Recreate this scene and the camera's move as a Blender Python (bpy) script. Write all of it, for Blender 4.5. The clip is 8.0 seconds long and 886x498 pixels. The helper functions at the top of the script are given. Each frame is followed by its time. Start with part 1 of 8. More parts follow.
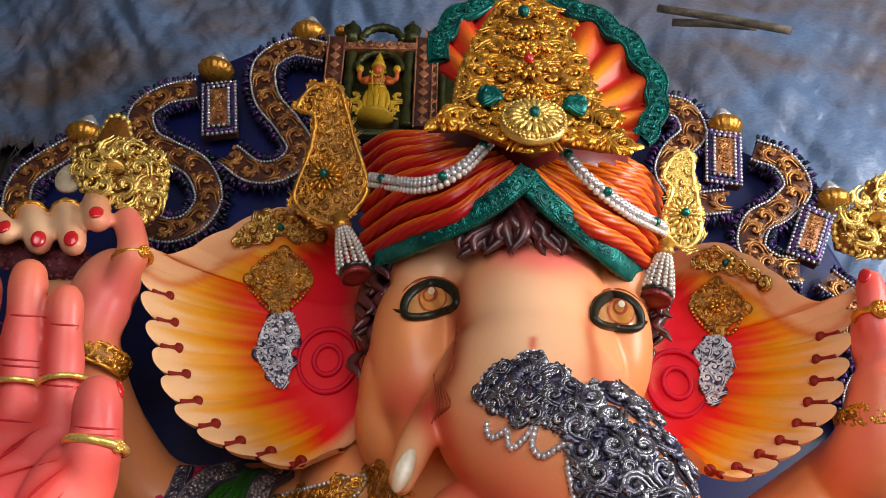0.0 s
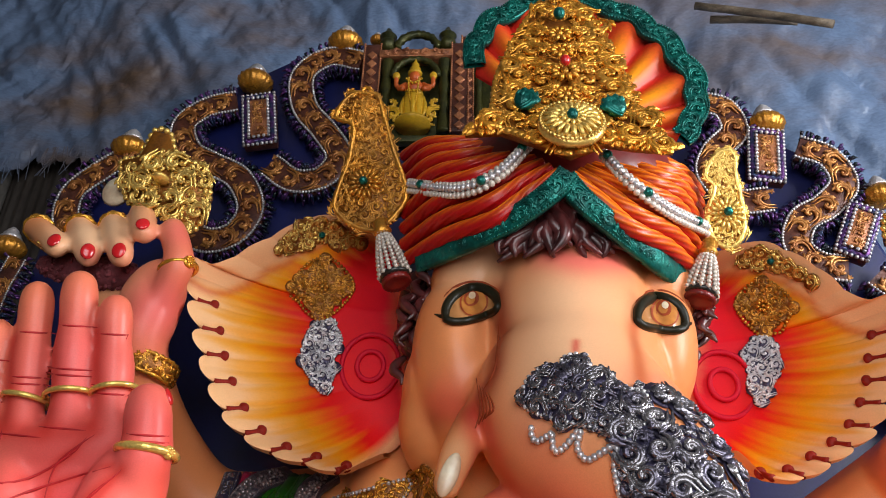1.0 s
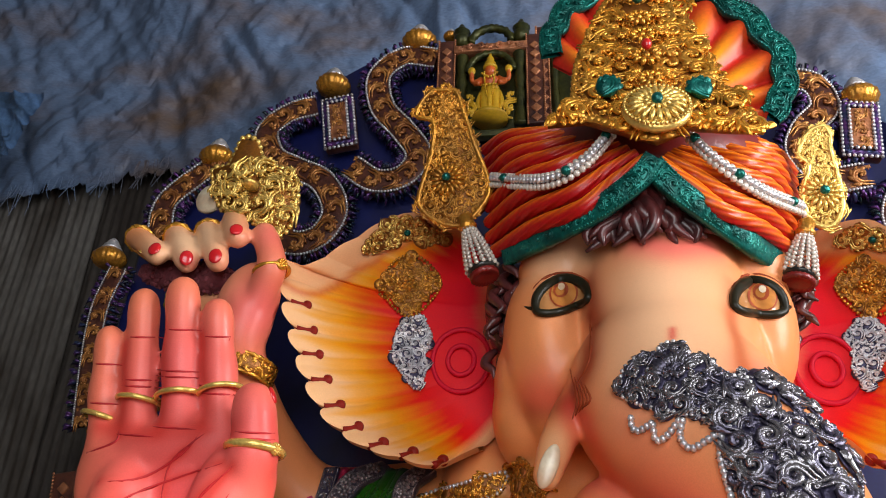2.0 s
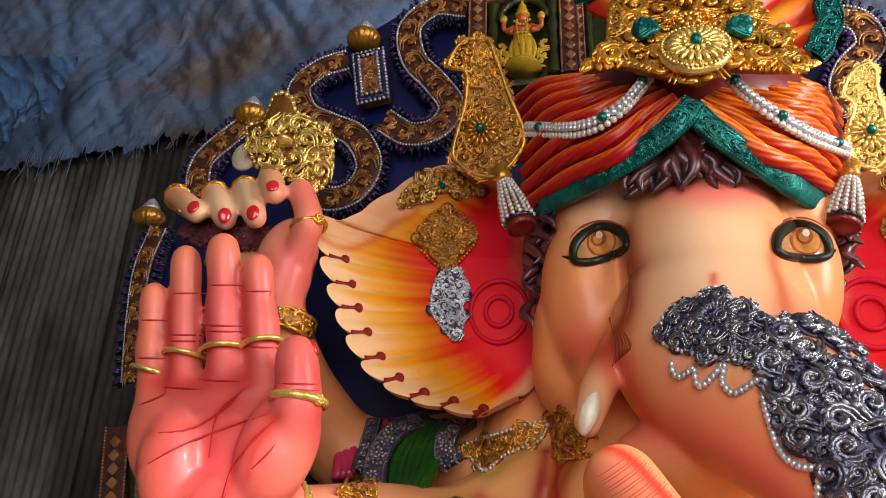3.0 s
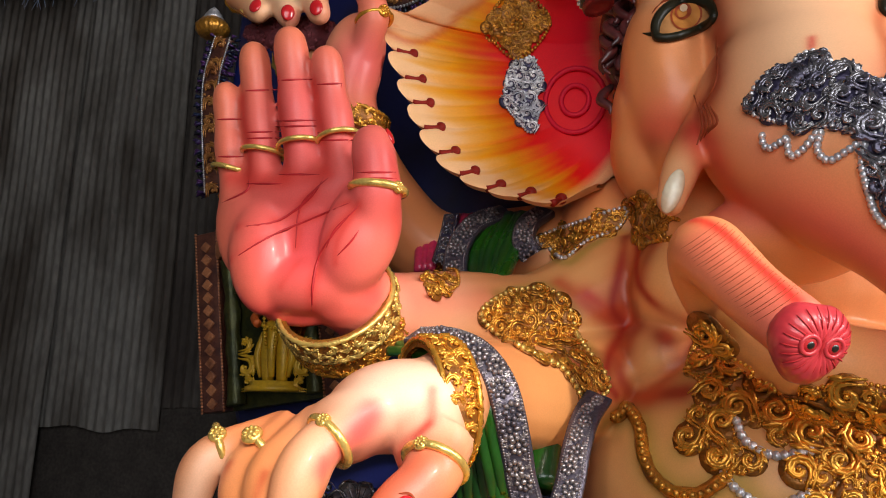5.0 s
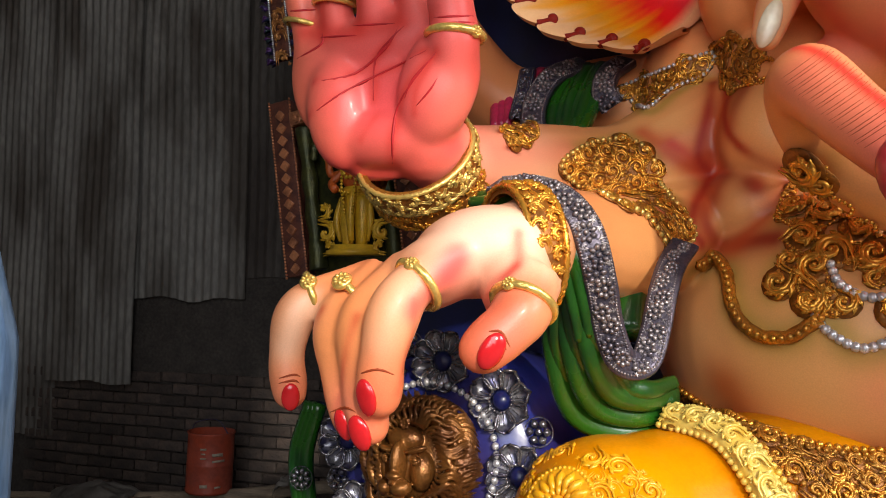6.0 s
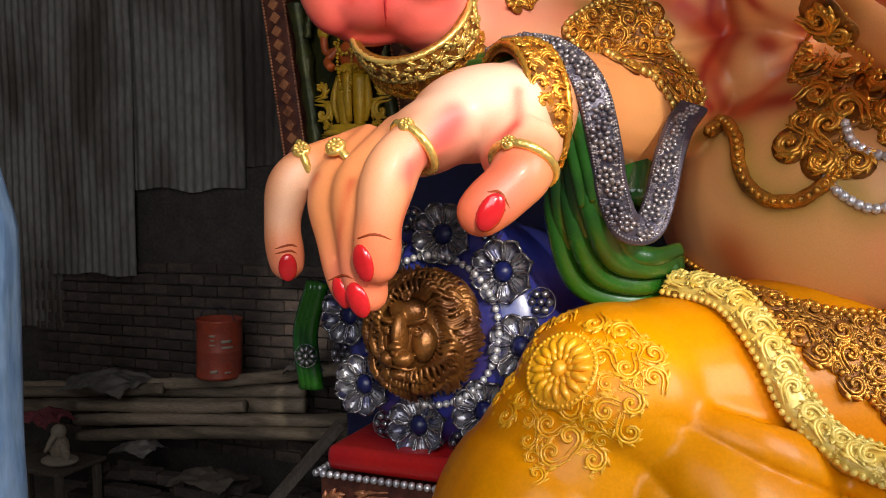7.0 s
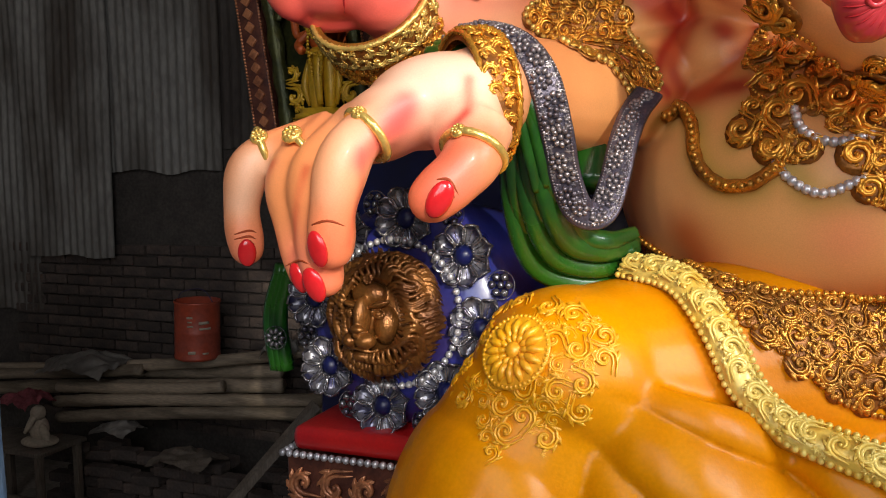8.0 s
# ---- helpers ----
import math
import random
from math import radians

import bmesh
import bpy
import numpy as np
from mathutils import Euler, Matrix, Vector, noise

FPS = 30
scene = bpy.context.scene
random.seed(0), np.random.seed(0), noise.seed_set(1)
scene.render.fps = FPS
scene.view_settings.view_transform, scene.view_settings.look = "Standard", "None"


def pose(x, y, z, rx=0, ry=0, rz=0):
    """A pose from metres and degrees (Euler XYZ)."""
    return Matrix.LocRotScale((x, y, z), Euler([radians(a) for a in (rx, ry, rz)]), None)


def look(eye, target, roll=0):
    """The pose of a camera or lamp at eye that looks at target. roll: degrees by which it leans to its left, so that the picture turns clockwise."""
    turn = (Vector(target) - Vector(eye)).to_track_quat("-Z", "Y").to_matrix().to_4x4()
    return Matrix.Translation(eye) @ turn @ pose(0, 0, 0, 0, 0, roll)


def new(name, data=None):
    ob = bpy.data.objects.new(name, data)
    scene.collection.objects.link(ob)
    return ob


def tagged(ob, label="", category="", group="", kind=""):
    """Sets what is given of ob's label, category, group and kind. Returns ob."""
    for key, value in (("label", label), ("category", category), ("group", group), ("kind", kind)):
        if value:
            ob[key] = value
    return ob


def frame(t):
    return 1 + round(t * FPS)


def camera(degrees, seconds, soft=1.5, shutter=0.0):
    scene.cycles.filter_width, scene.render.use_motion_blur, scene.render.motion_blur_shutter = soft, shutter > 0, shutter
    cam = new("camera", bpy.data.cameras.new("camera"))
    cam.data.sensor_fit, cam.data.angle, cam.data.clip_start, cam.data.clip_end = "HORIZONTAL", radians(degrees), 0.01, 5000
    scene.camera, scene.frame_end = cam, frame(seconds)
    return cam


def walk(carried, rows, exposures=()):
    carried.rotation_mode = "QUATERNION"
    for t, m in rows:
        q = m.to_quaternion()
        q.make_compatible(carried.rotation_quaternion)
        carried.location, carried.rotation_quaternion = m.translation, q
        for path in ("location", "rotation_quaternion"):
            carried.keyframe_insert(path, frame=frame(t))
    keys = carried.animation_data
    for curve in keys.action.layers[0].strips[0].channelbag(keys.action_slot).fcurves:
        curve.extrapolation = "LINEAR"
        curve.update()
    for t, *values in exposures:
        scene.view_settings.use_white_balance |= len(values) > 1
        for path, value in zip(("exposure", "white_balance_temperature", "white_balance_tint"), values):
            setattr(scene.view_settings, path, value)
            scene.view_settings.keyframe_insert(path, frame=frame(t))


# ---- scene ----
cam = camera(58.1, 8.0, soft=1.0)
METRES, EYE, TILT, LEAN, TURN = 0.58, 2.6, 29.0, -1.0, 0.0
ROWS = [
    (0.0, 0.0, 0.0, 0.0, 0.0, 0.0, -0.0),
    (0.5, 0.0262, -0.0059, 0.0005, 0.53, 0.38, 0.29),
    (1.0, -0.0112, -0.0082, -0.0058, 2.77, 0.42, 1.13),
    (2.5, -0.1106, -0.0436, -0.012, 9.89, -0.37, 4.39),
    (3.0, -0.113, -0.0281, -0.0381, 10.58, -2.71, 4.85),
    (3.5, -0.1394, 0.0093, -0.1292, 11.16, -6.75, 5.26),
    (4.0, -0.1554, 0.033, -0.1827, 11.4, -9.82, 5.51),
    (4.5, -0.1472, 0.0338, -0.1912, 12.41, -12.11, 6.06),
    (5.0, -0.1847, 0.008, -0.224, 15.1, -15.2, 8.01),
    (6.5, -0.2998, -0.0245, -0.4885, 19.55, -27.11, 11.85),
    (7.0, -0.2931, 0.004, -0.5706, 19.15, -30.44, 12.14),
    (7.5, -0.2172, 0.0144, -0.5618, 18.46, -31.93, 11.92),
    (8.0, -0.1144, 0.0089, -0.5392, 18.39, -32.12, 11.91),
]
walk(cam, [(t, pose(0, 0, EYE, TILT, LEAN, TURN) @ pose(METRES * x, METRES * y, METRES * z, 90 + pitch, roll, yaw)) for t, x, y, z, yaw, pitch, roll in ROWS], [(0.0, -0.52), (1.0, -0.48), (2.5, -0.38), (4.0, -0.5), (5.0, -0.52), (6.5, -0.52), (8.0, -0.58)])

# ---------- light: sun, sky, the open right side of the shed, and an added front fill
world = bpy.data.worlds.new("world")
scene.world = world
world.use_nodes = True
sky = world.node_tree.nodes.new("ShaderNodeTexSky")
sky.sky_type, sky.sun_disc = "NISHITA", False
sky.sun_elevation, sky.sun_rotation = radians(34), radians(128)
world.node_tree.links.new(sky.outputs[0], world.node_tree.nodes["Background"].inputs[0])
world.node_tree.nodes["Background"].inputs[1].default_value = 0.12


def lamp(name, kind, power, m, color=(1, 1, 1), size=1.0, size_y=1.0, angle=0.5):
    data = bpy.data.lights.new(name, kind)
    data.energy, data.color = power, color
    if kind == "AREA":
        data.shape, data.size, data.size_y = "RECTANGLE", size, size_y
    if kind == "SUN":
        data.angle = radians(angle)
    ob = new(name, data)
    ob.matrix_world = m
    return ob


lamp("sun", "SUN", 4.6, look((4.4, -3.6, 4.6), (0, 2.6, 1.8)), (1.0, 0.93, 0.8), angle=2.0)
lamp("side_opening_light", "AREA", 700, look((5.6, 0.6, 5.2), (-1.0, 3.7, 4.5)), (0.97, 0.98, 1.0), 3.0, 3.4)
# Unseen fill area added behind the camera to brighten the statue's front.
lamp("front_fill_light", "AREA", 275, look((0.6, -2.6, 4.25), (0.1, 3.4, 3.7)), (0.97, 0.98, 1.0), 3.4, 4.4)


# ---------- materials
def mat(name, color, rough=0.5, metal=0.0, vary=0.15, scale=8.0, bump=0.1, grain=60.0, coat=0.0, second=None, attr="", stretch=(1, 1, 1), edge=(0.42, 0.62), object_random=0.0, spec=0.5):
    m = bpy.data.materials.new(name)
    m.use_nodes = True
    nt = m.node_tree
    n, l = nt.nodes, nt.links
    b = n["Principled BSDF"]
    b.inputs["Roughness"].default_value = rough
    b.inputs["Metallic"].default_value = metal
    b.inputs["Specular IOR Level"].default_value = spec
    b.inputs["Coat Weight"].default_value = coat
    b.inputs["Coat Roughness"].default_value = 0.12
    tc = n.new("ShaderNodeTexCoord")
    mp = n.new("ShaderNodeMapping")
    mp.inputs["Scale"].default_value = stretch
    l.new(tc.outputs["Object"], mp.inputs["Vector"])
    big, fine = n.new("ShaderNodeTexNoise"), n.new("ShaderNodeTexNoise")
    big.inputs["Scale"].default_value, big.inputs["Detail"].default_value = scale, 5
    fine.inputs["Scale"].default_value, fine.inputs["Detail"].default_value = grain, 3
    for k in (big, fine):
        l.new(mp.outputs[0], k.inputs["Vector"])
    if attr:
        src = n.new("ShaderNodeAttribute")
        src.attribute_name = attr
        base = src.outputs["Color"]
    else:
        mix0 = n.new("ShaderNodeMix")
        mix0.data_type = "RGBA"
        ramp = n.new("ShaderNodeMapRange")
        ramp.inputs["From Min"].default_value, ramp.inputs["From Max"].default_value = edge
        l.new(big.outputs[0], ramp.inputs["Value"])
        l.new(ramp.outputs[0], mix0.inputs[0])
        mix0.inputs[6].default_value = (*color, 1)
        mix0.inputs[7].default_value = (*(second or [c * 0.75 for c in color]), 1)
        base = mix0.outputs[2]
    hsv = n.new("ShaderNodeHueSaturation")
    val = n.new("ShaderNodeMapRange")
    val.inputs["To Min"].default_value, val.inputs["To Max"].default_value = 1 - vary, 1 + vary
    val.inputs["From Min"].default_value, val.inputs["From Max"].default_value = 0.3, 0.7
    l.new(fine.outputs[0], val.inputs["Value"])
    value = val.outputs[0]
    if object_random:
        info, rnd, mul = n.new("ShaderNodeObjectInfo"), n.new("ShaderNodeMapRange"), n.new("ShaderNodeMath")
        rnd.inputs["To Min"].default_value, rnd.inputs["To Max"].default_value = 1 - object_random, 1 + object_random
        mul.operation = "MULTIPLY"
        l.new(info.outputs["Random"], rnd.inputs["Value"])
        l.new(rnd.outputs[0], mul.inputs[0])
        l.new(value, mul.inputs[1])
        value = mul.outputs[0]
    l.new(value, hsv.inputs["Value"])
    l.new(base, hsv.inputs["Color"])
    l.new(hsv.outputs[0], b.inputs["Base Color"])
    rr = n.new("ShaderNodeMapRange")
    rr.inputs["To Min"].default_value, rr.inputs["To Max"].default_value = max(0.03, rough - 0.1), min(1, rough + 0.12)
    l.new(big.outputs[0], rr.inputs["Value"])
    l.new(rr.outputs[0], b.inputs["Roughness"])
    if bump:
        add, bp = n.new("ShaderNodeMath"), n.new("ShaderNodeBump")
        add.operation = "ADD"
        l.new(big.outputs[0], add.inputs[0])
        l.new(fine.outputs[0], add.inputs[1])
        l.new(add.outputs[0], bp.inputs["Height"])
        bp.inputs["Strength"].default_value, bp.inputs["Distance"].default_value = bump, 0.01
        l.new(bp.outputs[0], b.inputs["Normal"])
    return m


M = {
    "skin": mat("painted_skin", (0.8, 0.45, 0.25), 0.4, vary=0.05, scale=3, bump=0.06, grain=220, coat=0.06, attr="paint", spec=0.4),
    "ear": mat("painted_ear", (0.8, 0.2, 0.1), 0.5, vary=0.05, scale=3, bump=0.06, grain=180, coat=0.0, attr="paint", spec=0.15),
    "dhoti": mat("yellow_enamel", (0.68, 0.25, 0.0), 0.33, vary=0.06, scale=2.5, bump=0.06, grain=90, coat=0.04, second=(0.62, 0.2, 0.0), spec=0.2),
    "yellow_relief": mat("yellow_relief", (0.8, 0.38, 0.01), 0.32, 0.1, vary=0.1, scale=6, bump=0.15, grain=80, coat=0.1, second=(0.75, 0.33, 0.015)),
    "gold": mat("gold_paint", (0.8, 0.36, 0.04), 0.25, 0.7, vary=0.15, scale=9, bump=0.25, grain=90, second=(0.62, 0.3, 0.045)),
    "gold_recess": mat("dark_gold_recess", (0.3, 0.11, 0.014), 0.4, 0.5, vary=0.25, scale=14, bump=0.3, grain=100, second=(0.2, 0.07, 0.012)),
    "gold_pale": mat("pale_gold_paint", (0.88, 0.6, 0.16), 0.22, 0.65, vary=0.15, scale=9, bump=0.3, grain=90, second=(0.7, 0.46, 0.12)),
    "gold_dark": mat("antique_gold_paint", (0.66, 0.29, 0.035), 0.28, 0.65, vary=0.2, scale=10, bump=0.3, grain=90, second=(0.4, 0.18, 0.03)),
    "bronze": mat("bronze_paint", (0.5, 0.22, 0.06), 0.32, 0.5, vary=0.2, scale=10, bump=0.25, grain=110, second=(0.28, 0.1, 0.03)),
    "lion": mat("lion_bronze_paint", (0.24, 0.095, 0.022), 0.3, 0.6, vary=0.2, scale=10, bump=0.25, grain=110, second=(0.1, 0.035, 0.01)),
    "brown": mat("brown_lacquer", (0.12, 0.04, 0.025), 0.35, 0.2, vary=0.2, scale=14, bump=0.2, grain=90, second=(0.06, 0.02, 0.016)),
    "copper": mat("copper_paint", (0.5, 0.2, 0.09), 0.35, 0.4, vary=0.2, scale=12, bump=0.25, grain=100, second=(0.22, 0.08, 0.04)),
    "silver": mat("silver_paint", (0.74, 0.71, 0.72), 0.28, 0.6, vary=0.15, scale=12, bump=0.25, grain=100, second=(0.5, 0.5, 0.54)),
    "silver_old": mat("antique_silver_paint", (0.29, 0.275, 0.29), 0.24, 0.8, vary=0.2, scale=14, bump=0.3, grain=110, second=(0.11, 0.1, 0.14)),
    "silver_base": mat("dark_violet_ground", (0.05, 0.042, 0.085), 0.35, 0.5, vary=0.2, scale=14, bump=0.3, grain=110, second=(0.04, 0.035, 0.07)),
    "border": mat("tarnished_silver_cloth", (0.1, 0.085, 0.11), 0.36, 0.6, vary=0.25, scale=20, bump=0.35, grain=90, second=(0.08, 0.07, 0.1)),
    "border_relief": mat("brownish_silver_relief", (0.3, 0.26, 0.26), 0.3, 0.7, vary=0.2, scale=16, bump=0.3, grain=100, second=(0.14, 0.12, 0.14)),
    "sash": mat("pale_cream_gold_paint", (0.7, 0.52, 0.13), 0.3, 0.15, vary=0.1, scale=7, bump=0.2, grain=70, second=(0.72, 0.46, 0.06)),
    "petal": mat("dark_blue_silver_petal", (0.34, 0.33, 0.36), 0.3, 0.7, vary=0.25, scale=20, bump=0.3, grain=60, second=(0.07, 0.07, 0.16)),
    "pearl": mat("pearl_beads", (0.75, 0.68, 0.6), 0.25, 0.25, vary=0.1, scale=30, bump=0.05, coat=0.5, second=(0.55, 0.48, 0.42)),
    "blue": mat("deep_blue_paint", (0.005, 0.009, 0.085), 0.4, vary=0.1, scale=3, bump=0.08, grain=70, coat=0.2, second=(0.004, 0.006, 0.05)),
    "blue_cushion": mat("blue_cushion_enamel", (0.02, 0.028, 0.2), 0.3, vary=0.1, scale=3, bump=0.05, grain=70, coat=0.4, second=(0.03, 0.02, 0.12)),
    "purple": mat("purple_tinsel", (0.1, 0.03, 0.15), 0.3, 0.5, vary=0.3, scale=18, bump=0.2, grain=60, second=(0.02, 0.035, 0.09)),
    "tinsel_dark": mat("black_green_tinsel", (0.012, 0.03, 0.035), 0.25, 0.4, vary=0.3, scale=18, bump=0.2, second=(0.02, 0.015, 0.03)),
    "teal": mat("teal_metal_paint", (0.006, 0.17, 0.14), 0.28, 0.55, vary=0.25, scale=14, bump=0.3, grain=80, second=(0.002, 0.07, 0.06)),
    "green": mat("green_satin_paint", (0.014, 0.085, 0.006), 0.28, vary=0.12, scale=5, bump=0.08, grain=90, coat=0.4, second=(0.006, 0.05, 0.007)),
    "red": mat("red_enamel", (0.5, 0.012, 0.012), 0.3, vary=0.08, scale=5, bump=0.05, grain=90, coat=0.4, second=(0.4, 0.008, 0.012)),
    "nail": mat("red_nail_enamel", (0.62, 0.015, 0.02), 0.18, vary=0.05, bump=0.0, coat=0.6),
    "pink": mat("pink_satin_paint", (0.62, 0.03, 0.1), 0.35, vary=0.1, scale=6, bump=0.1, coat=0.3, second=(0.4, 0.015, 0.06)),
    "turban": mat("orange_rope_paint", (0.82, 0.17, 0.008), 0.36, vary=0.12, scale=5, bump=0.1, grain=60, coat=0.1, attr="paint", spec=0.35),
    "turban_dark": mat("crimson_cloth_paint", (0.2, 0.01, 0.008), 0.4, vary=0.1, scale=6, bump=0.1, coat=0.2),
    "plume": mat("orange_fan_paint", (0.6, 0.05, 0.02), 0.36, vary=0.1, scale=3, bump=0.08, coat=0.05, attr="paint", spec=0.3),
    "hair": mat("dark_brown_hair_paint", (0.1, 0.02, 0.02), 0.35, vary=0.2, scale=12, bump=0.15, coat=0.3, second=(0.035, 0.009, 0.01)),
    "black": mat("black_enamel", (0.012, 0.012, 0.01), 0.3, vary=0.1, bump=0.05, coat=0.3),
    "olive": mat("olive_eyeliner", (0.016, 0.014, 0.007), 0.38, vary=0.1, bump=0.0, spec=0.25),
    "amber": mat("amber_iris", (0.52, 0.2, 0.045), 0.2, vary=0.12, scale=30, bump=0.0, coat=0.8, second=(0.42, 0.15, 0.035)),
    "cream": mat("cream_eye", (0.48, 0.21, 0.07), 0.2, vary=0.05, scale=20, bump=0.0, coat=0.8),
    "ivory": mat("ivory_paint", (0.78, 0.68, 0.5), 0.3, vary=0.06, scale=8, bump=0.05, coat=0.3, second=(0.6, 0.42, 0.27)),
    "tip": mat("rose_trunk_tip_paint", (0.5, 0.035, 0.045), 0.35, vary=0.1, scale=12, bump=0.0, coat=0.2, second=(0.46, 0.03, 0.04)),
    "pink_skin": mat("pink_skin_paint", (0.72, 0.22, 0.2), 0.35, vary=0.06, bump=0.03, coat=0.2),
    "orange": mat("orange_figure_paint", (0.62, 0.12, 0.02), 0.4, vary=0.1, bump=0.1),
    "crease": mat("red_crease_paint", (0.46, 0.02, 0.025), 0.5, vary=0.1, bump=0.0, spec=0.25),
    "crease_brown": mat("brown_crease_paint", (0.3, 0.05, 0.015), 0.6, vary=0.1, bump=0.0, spec=0.2),
    "olive_gold": mat("mossy_gold_paint", (0.06, 0.06, 0.014), 0.4, 0.5, vary=0.2, scale=14, bump=0.3, second=(0.03, 0.035, 0.012)),
    "yellow": mat("yellow_gold_paint", (0.66, 0.38, 0.02), 0.35, 0.1, vary=0.1, bump=0.2),
    "tarp_blue": mat("blue_tarpaulin", (0.09, 0.18, 0.36), 0.36, vary=0.2, scale=3, bump=0.3, grain=40, second=(0.04, 0.08, 0.15)),
    "tarp": mat("weathered_blue_tarpaulin", (0.125, 0.185, 0.305), 0.4, vary=0.16, scale=0.8, bump=0.35, grain=26, second=(0.16, 0.105, 0.075), stretch=(1, 1, 2.2), edge=(0.45, 0.7)),
    "tin_sheet": mat("weathered_corrugated_iron", (0.15, 0.142, 0.13), 0.7, 0.1, vary=0.22, scale=1.7, bump=0.3, grain=24, second=(0.05, 0.04, 0.032), stretch=(1.6, 1, 0.5)),
    "tin_dark": mat("darker_iron_sheet", (0.06, 0.05, 0.043), 0.8, 0.1, vary=0.25, scale=2.0, bump=0.35, grain=24, second=(0.032, 0.024, 0.02), stretch=(1.6, 1, 0.5)),
    "brick": mat("dark_brick", (0.062, 0.042, 0.034), 0.9, vary=0.3, scale=6, bump=0.7, grain=50, second=(0.04, 0.03, 0.026), object_random=0.35),
    "mortar": mat("dark_mortar", (0.045, 0.037, 0.032), 0.95, vary=0.3, scale=6, bump=0.8, grain=40),
    "bamboo": mat("old_bamboo", (0.2, 0.155, 0.11), 0.65, vary=0.25, scale=5, bump=0.3, grain=50, second=(0.1, 0.075, 0.05), stretch=(0.4, 3, 3), object_random=0.25),
    "wood": mat("grey_weathered_wood", (0.1, 0.078, 0.06), 0.75, vary=0.3, scale=4, bump=0.4, grain=40, second=(0.08, 0.06, 0.045), stretch=(3, 3, 0.4)),
    "drum": mat("orange_red_tin_paint", (0.34, 0.05, 0.02), 0.45, 0.1, vary=0.15, scale=7, bump=0.2, grain=40, second=(0.26, 0.05, 0.03)),
    "plastic": mat("dusty_clear_plastic", (0.16, 0.145, 0.13), 0.36, vary=0.15, scale=6, bump=0.3, grain=20, second=(0.07, 0.062, 0.055)),
    "wrap": mat("blue_plastic_wrap", (0.35, 0.5, 0.72), 0.3, vary=0.15, scale=5, bump=0.3, grain=14, coat=0.4, second=(0.22, 0.36, 0.6), stretch=(3, 3, 0.5)),
    "floor": mat("dusty_concrete_floor", (0.22, 0.19, 0.16), 0.85, vary=0.25, scale=2, bump=0.4, grain=30, second=(0.13, 0.11, 0.09)),
    "plaster": mat("unpainted_plaster", (0.3, 0.25, 0.19), 0.8, vary=0.15, scale=8, bump=0.3, second=(0.36, 0.29, 0.22)),
    "wall": mat("sooty_plaster_wall", (0.2, 0.18, 0.16), 0.9, vary=0.25, scale=2, bump=0.4, second=(0.12, 0.1, 0.09)),
    "rag": mat("maroon_rag", (0.2, 0.04, 0.05), 0.9, vary=0.3, scale=7, bump=0.4),
    "rope": mat("brown_rope", (0.2, 0.13, 0.08), 0.9, vary=0.3, scale=20, bump=0.4),
}


# ---------- mesh tools
from mathutils.bvhtree import BVHTree


def V(p):
    return np.array(p, float)


def unit(a):
    return a / (np.linalg.norm(a) + 1e-12)


def smooth_path(pts, n=8, closed=False):
    """Catmull-Rom through rows of numbers (places, or places with a radius)."""
    p = [V(q) for q in pts]
    if closed:
        p = [p[-1], *p, p[0], p[1]]
    else:
        p = [2 * p[0] - p[1], *p, 2 * p[-1] - p[-2]]
    out = []
    for i in range(1, len(p) - 2):
        for k in range(n):
            t = k / n
            a, b, c, d = p[i - 1:i + 3]
            out.append(0.5 * (2 * b + (c - a) * t + (2 * a - 5 * b + 4 * c - d) * t * t + (3 * b - a - 3 * c + d) * t ** 3))
    if not closed:
        out.append(p[-2])
    return np.array(out)


def turn(rx=0, ry=0, rz=0):
    return np.array(Euler((radians(rx), radians(ry), radians(rz))).to_matrix())


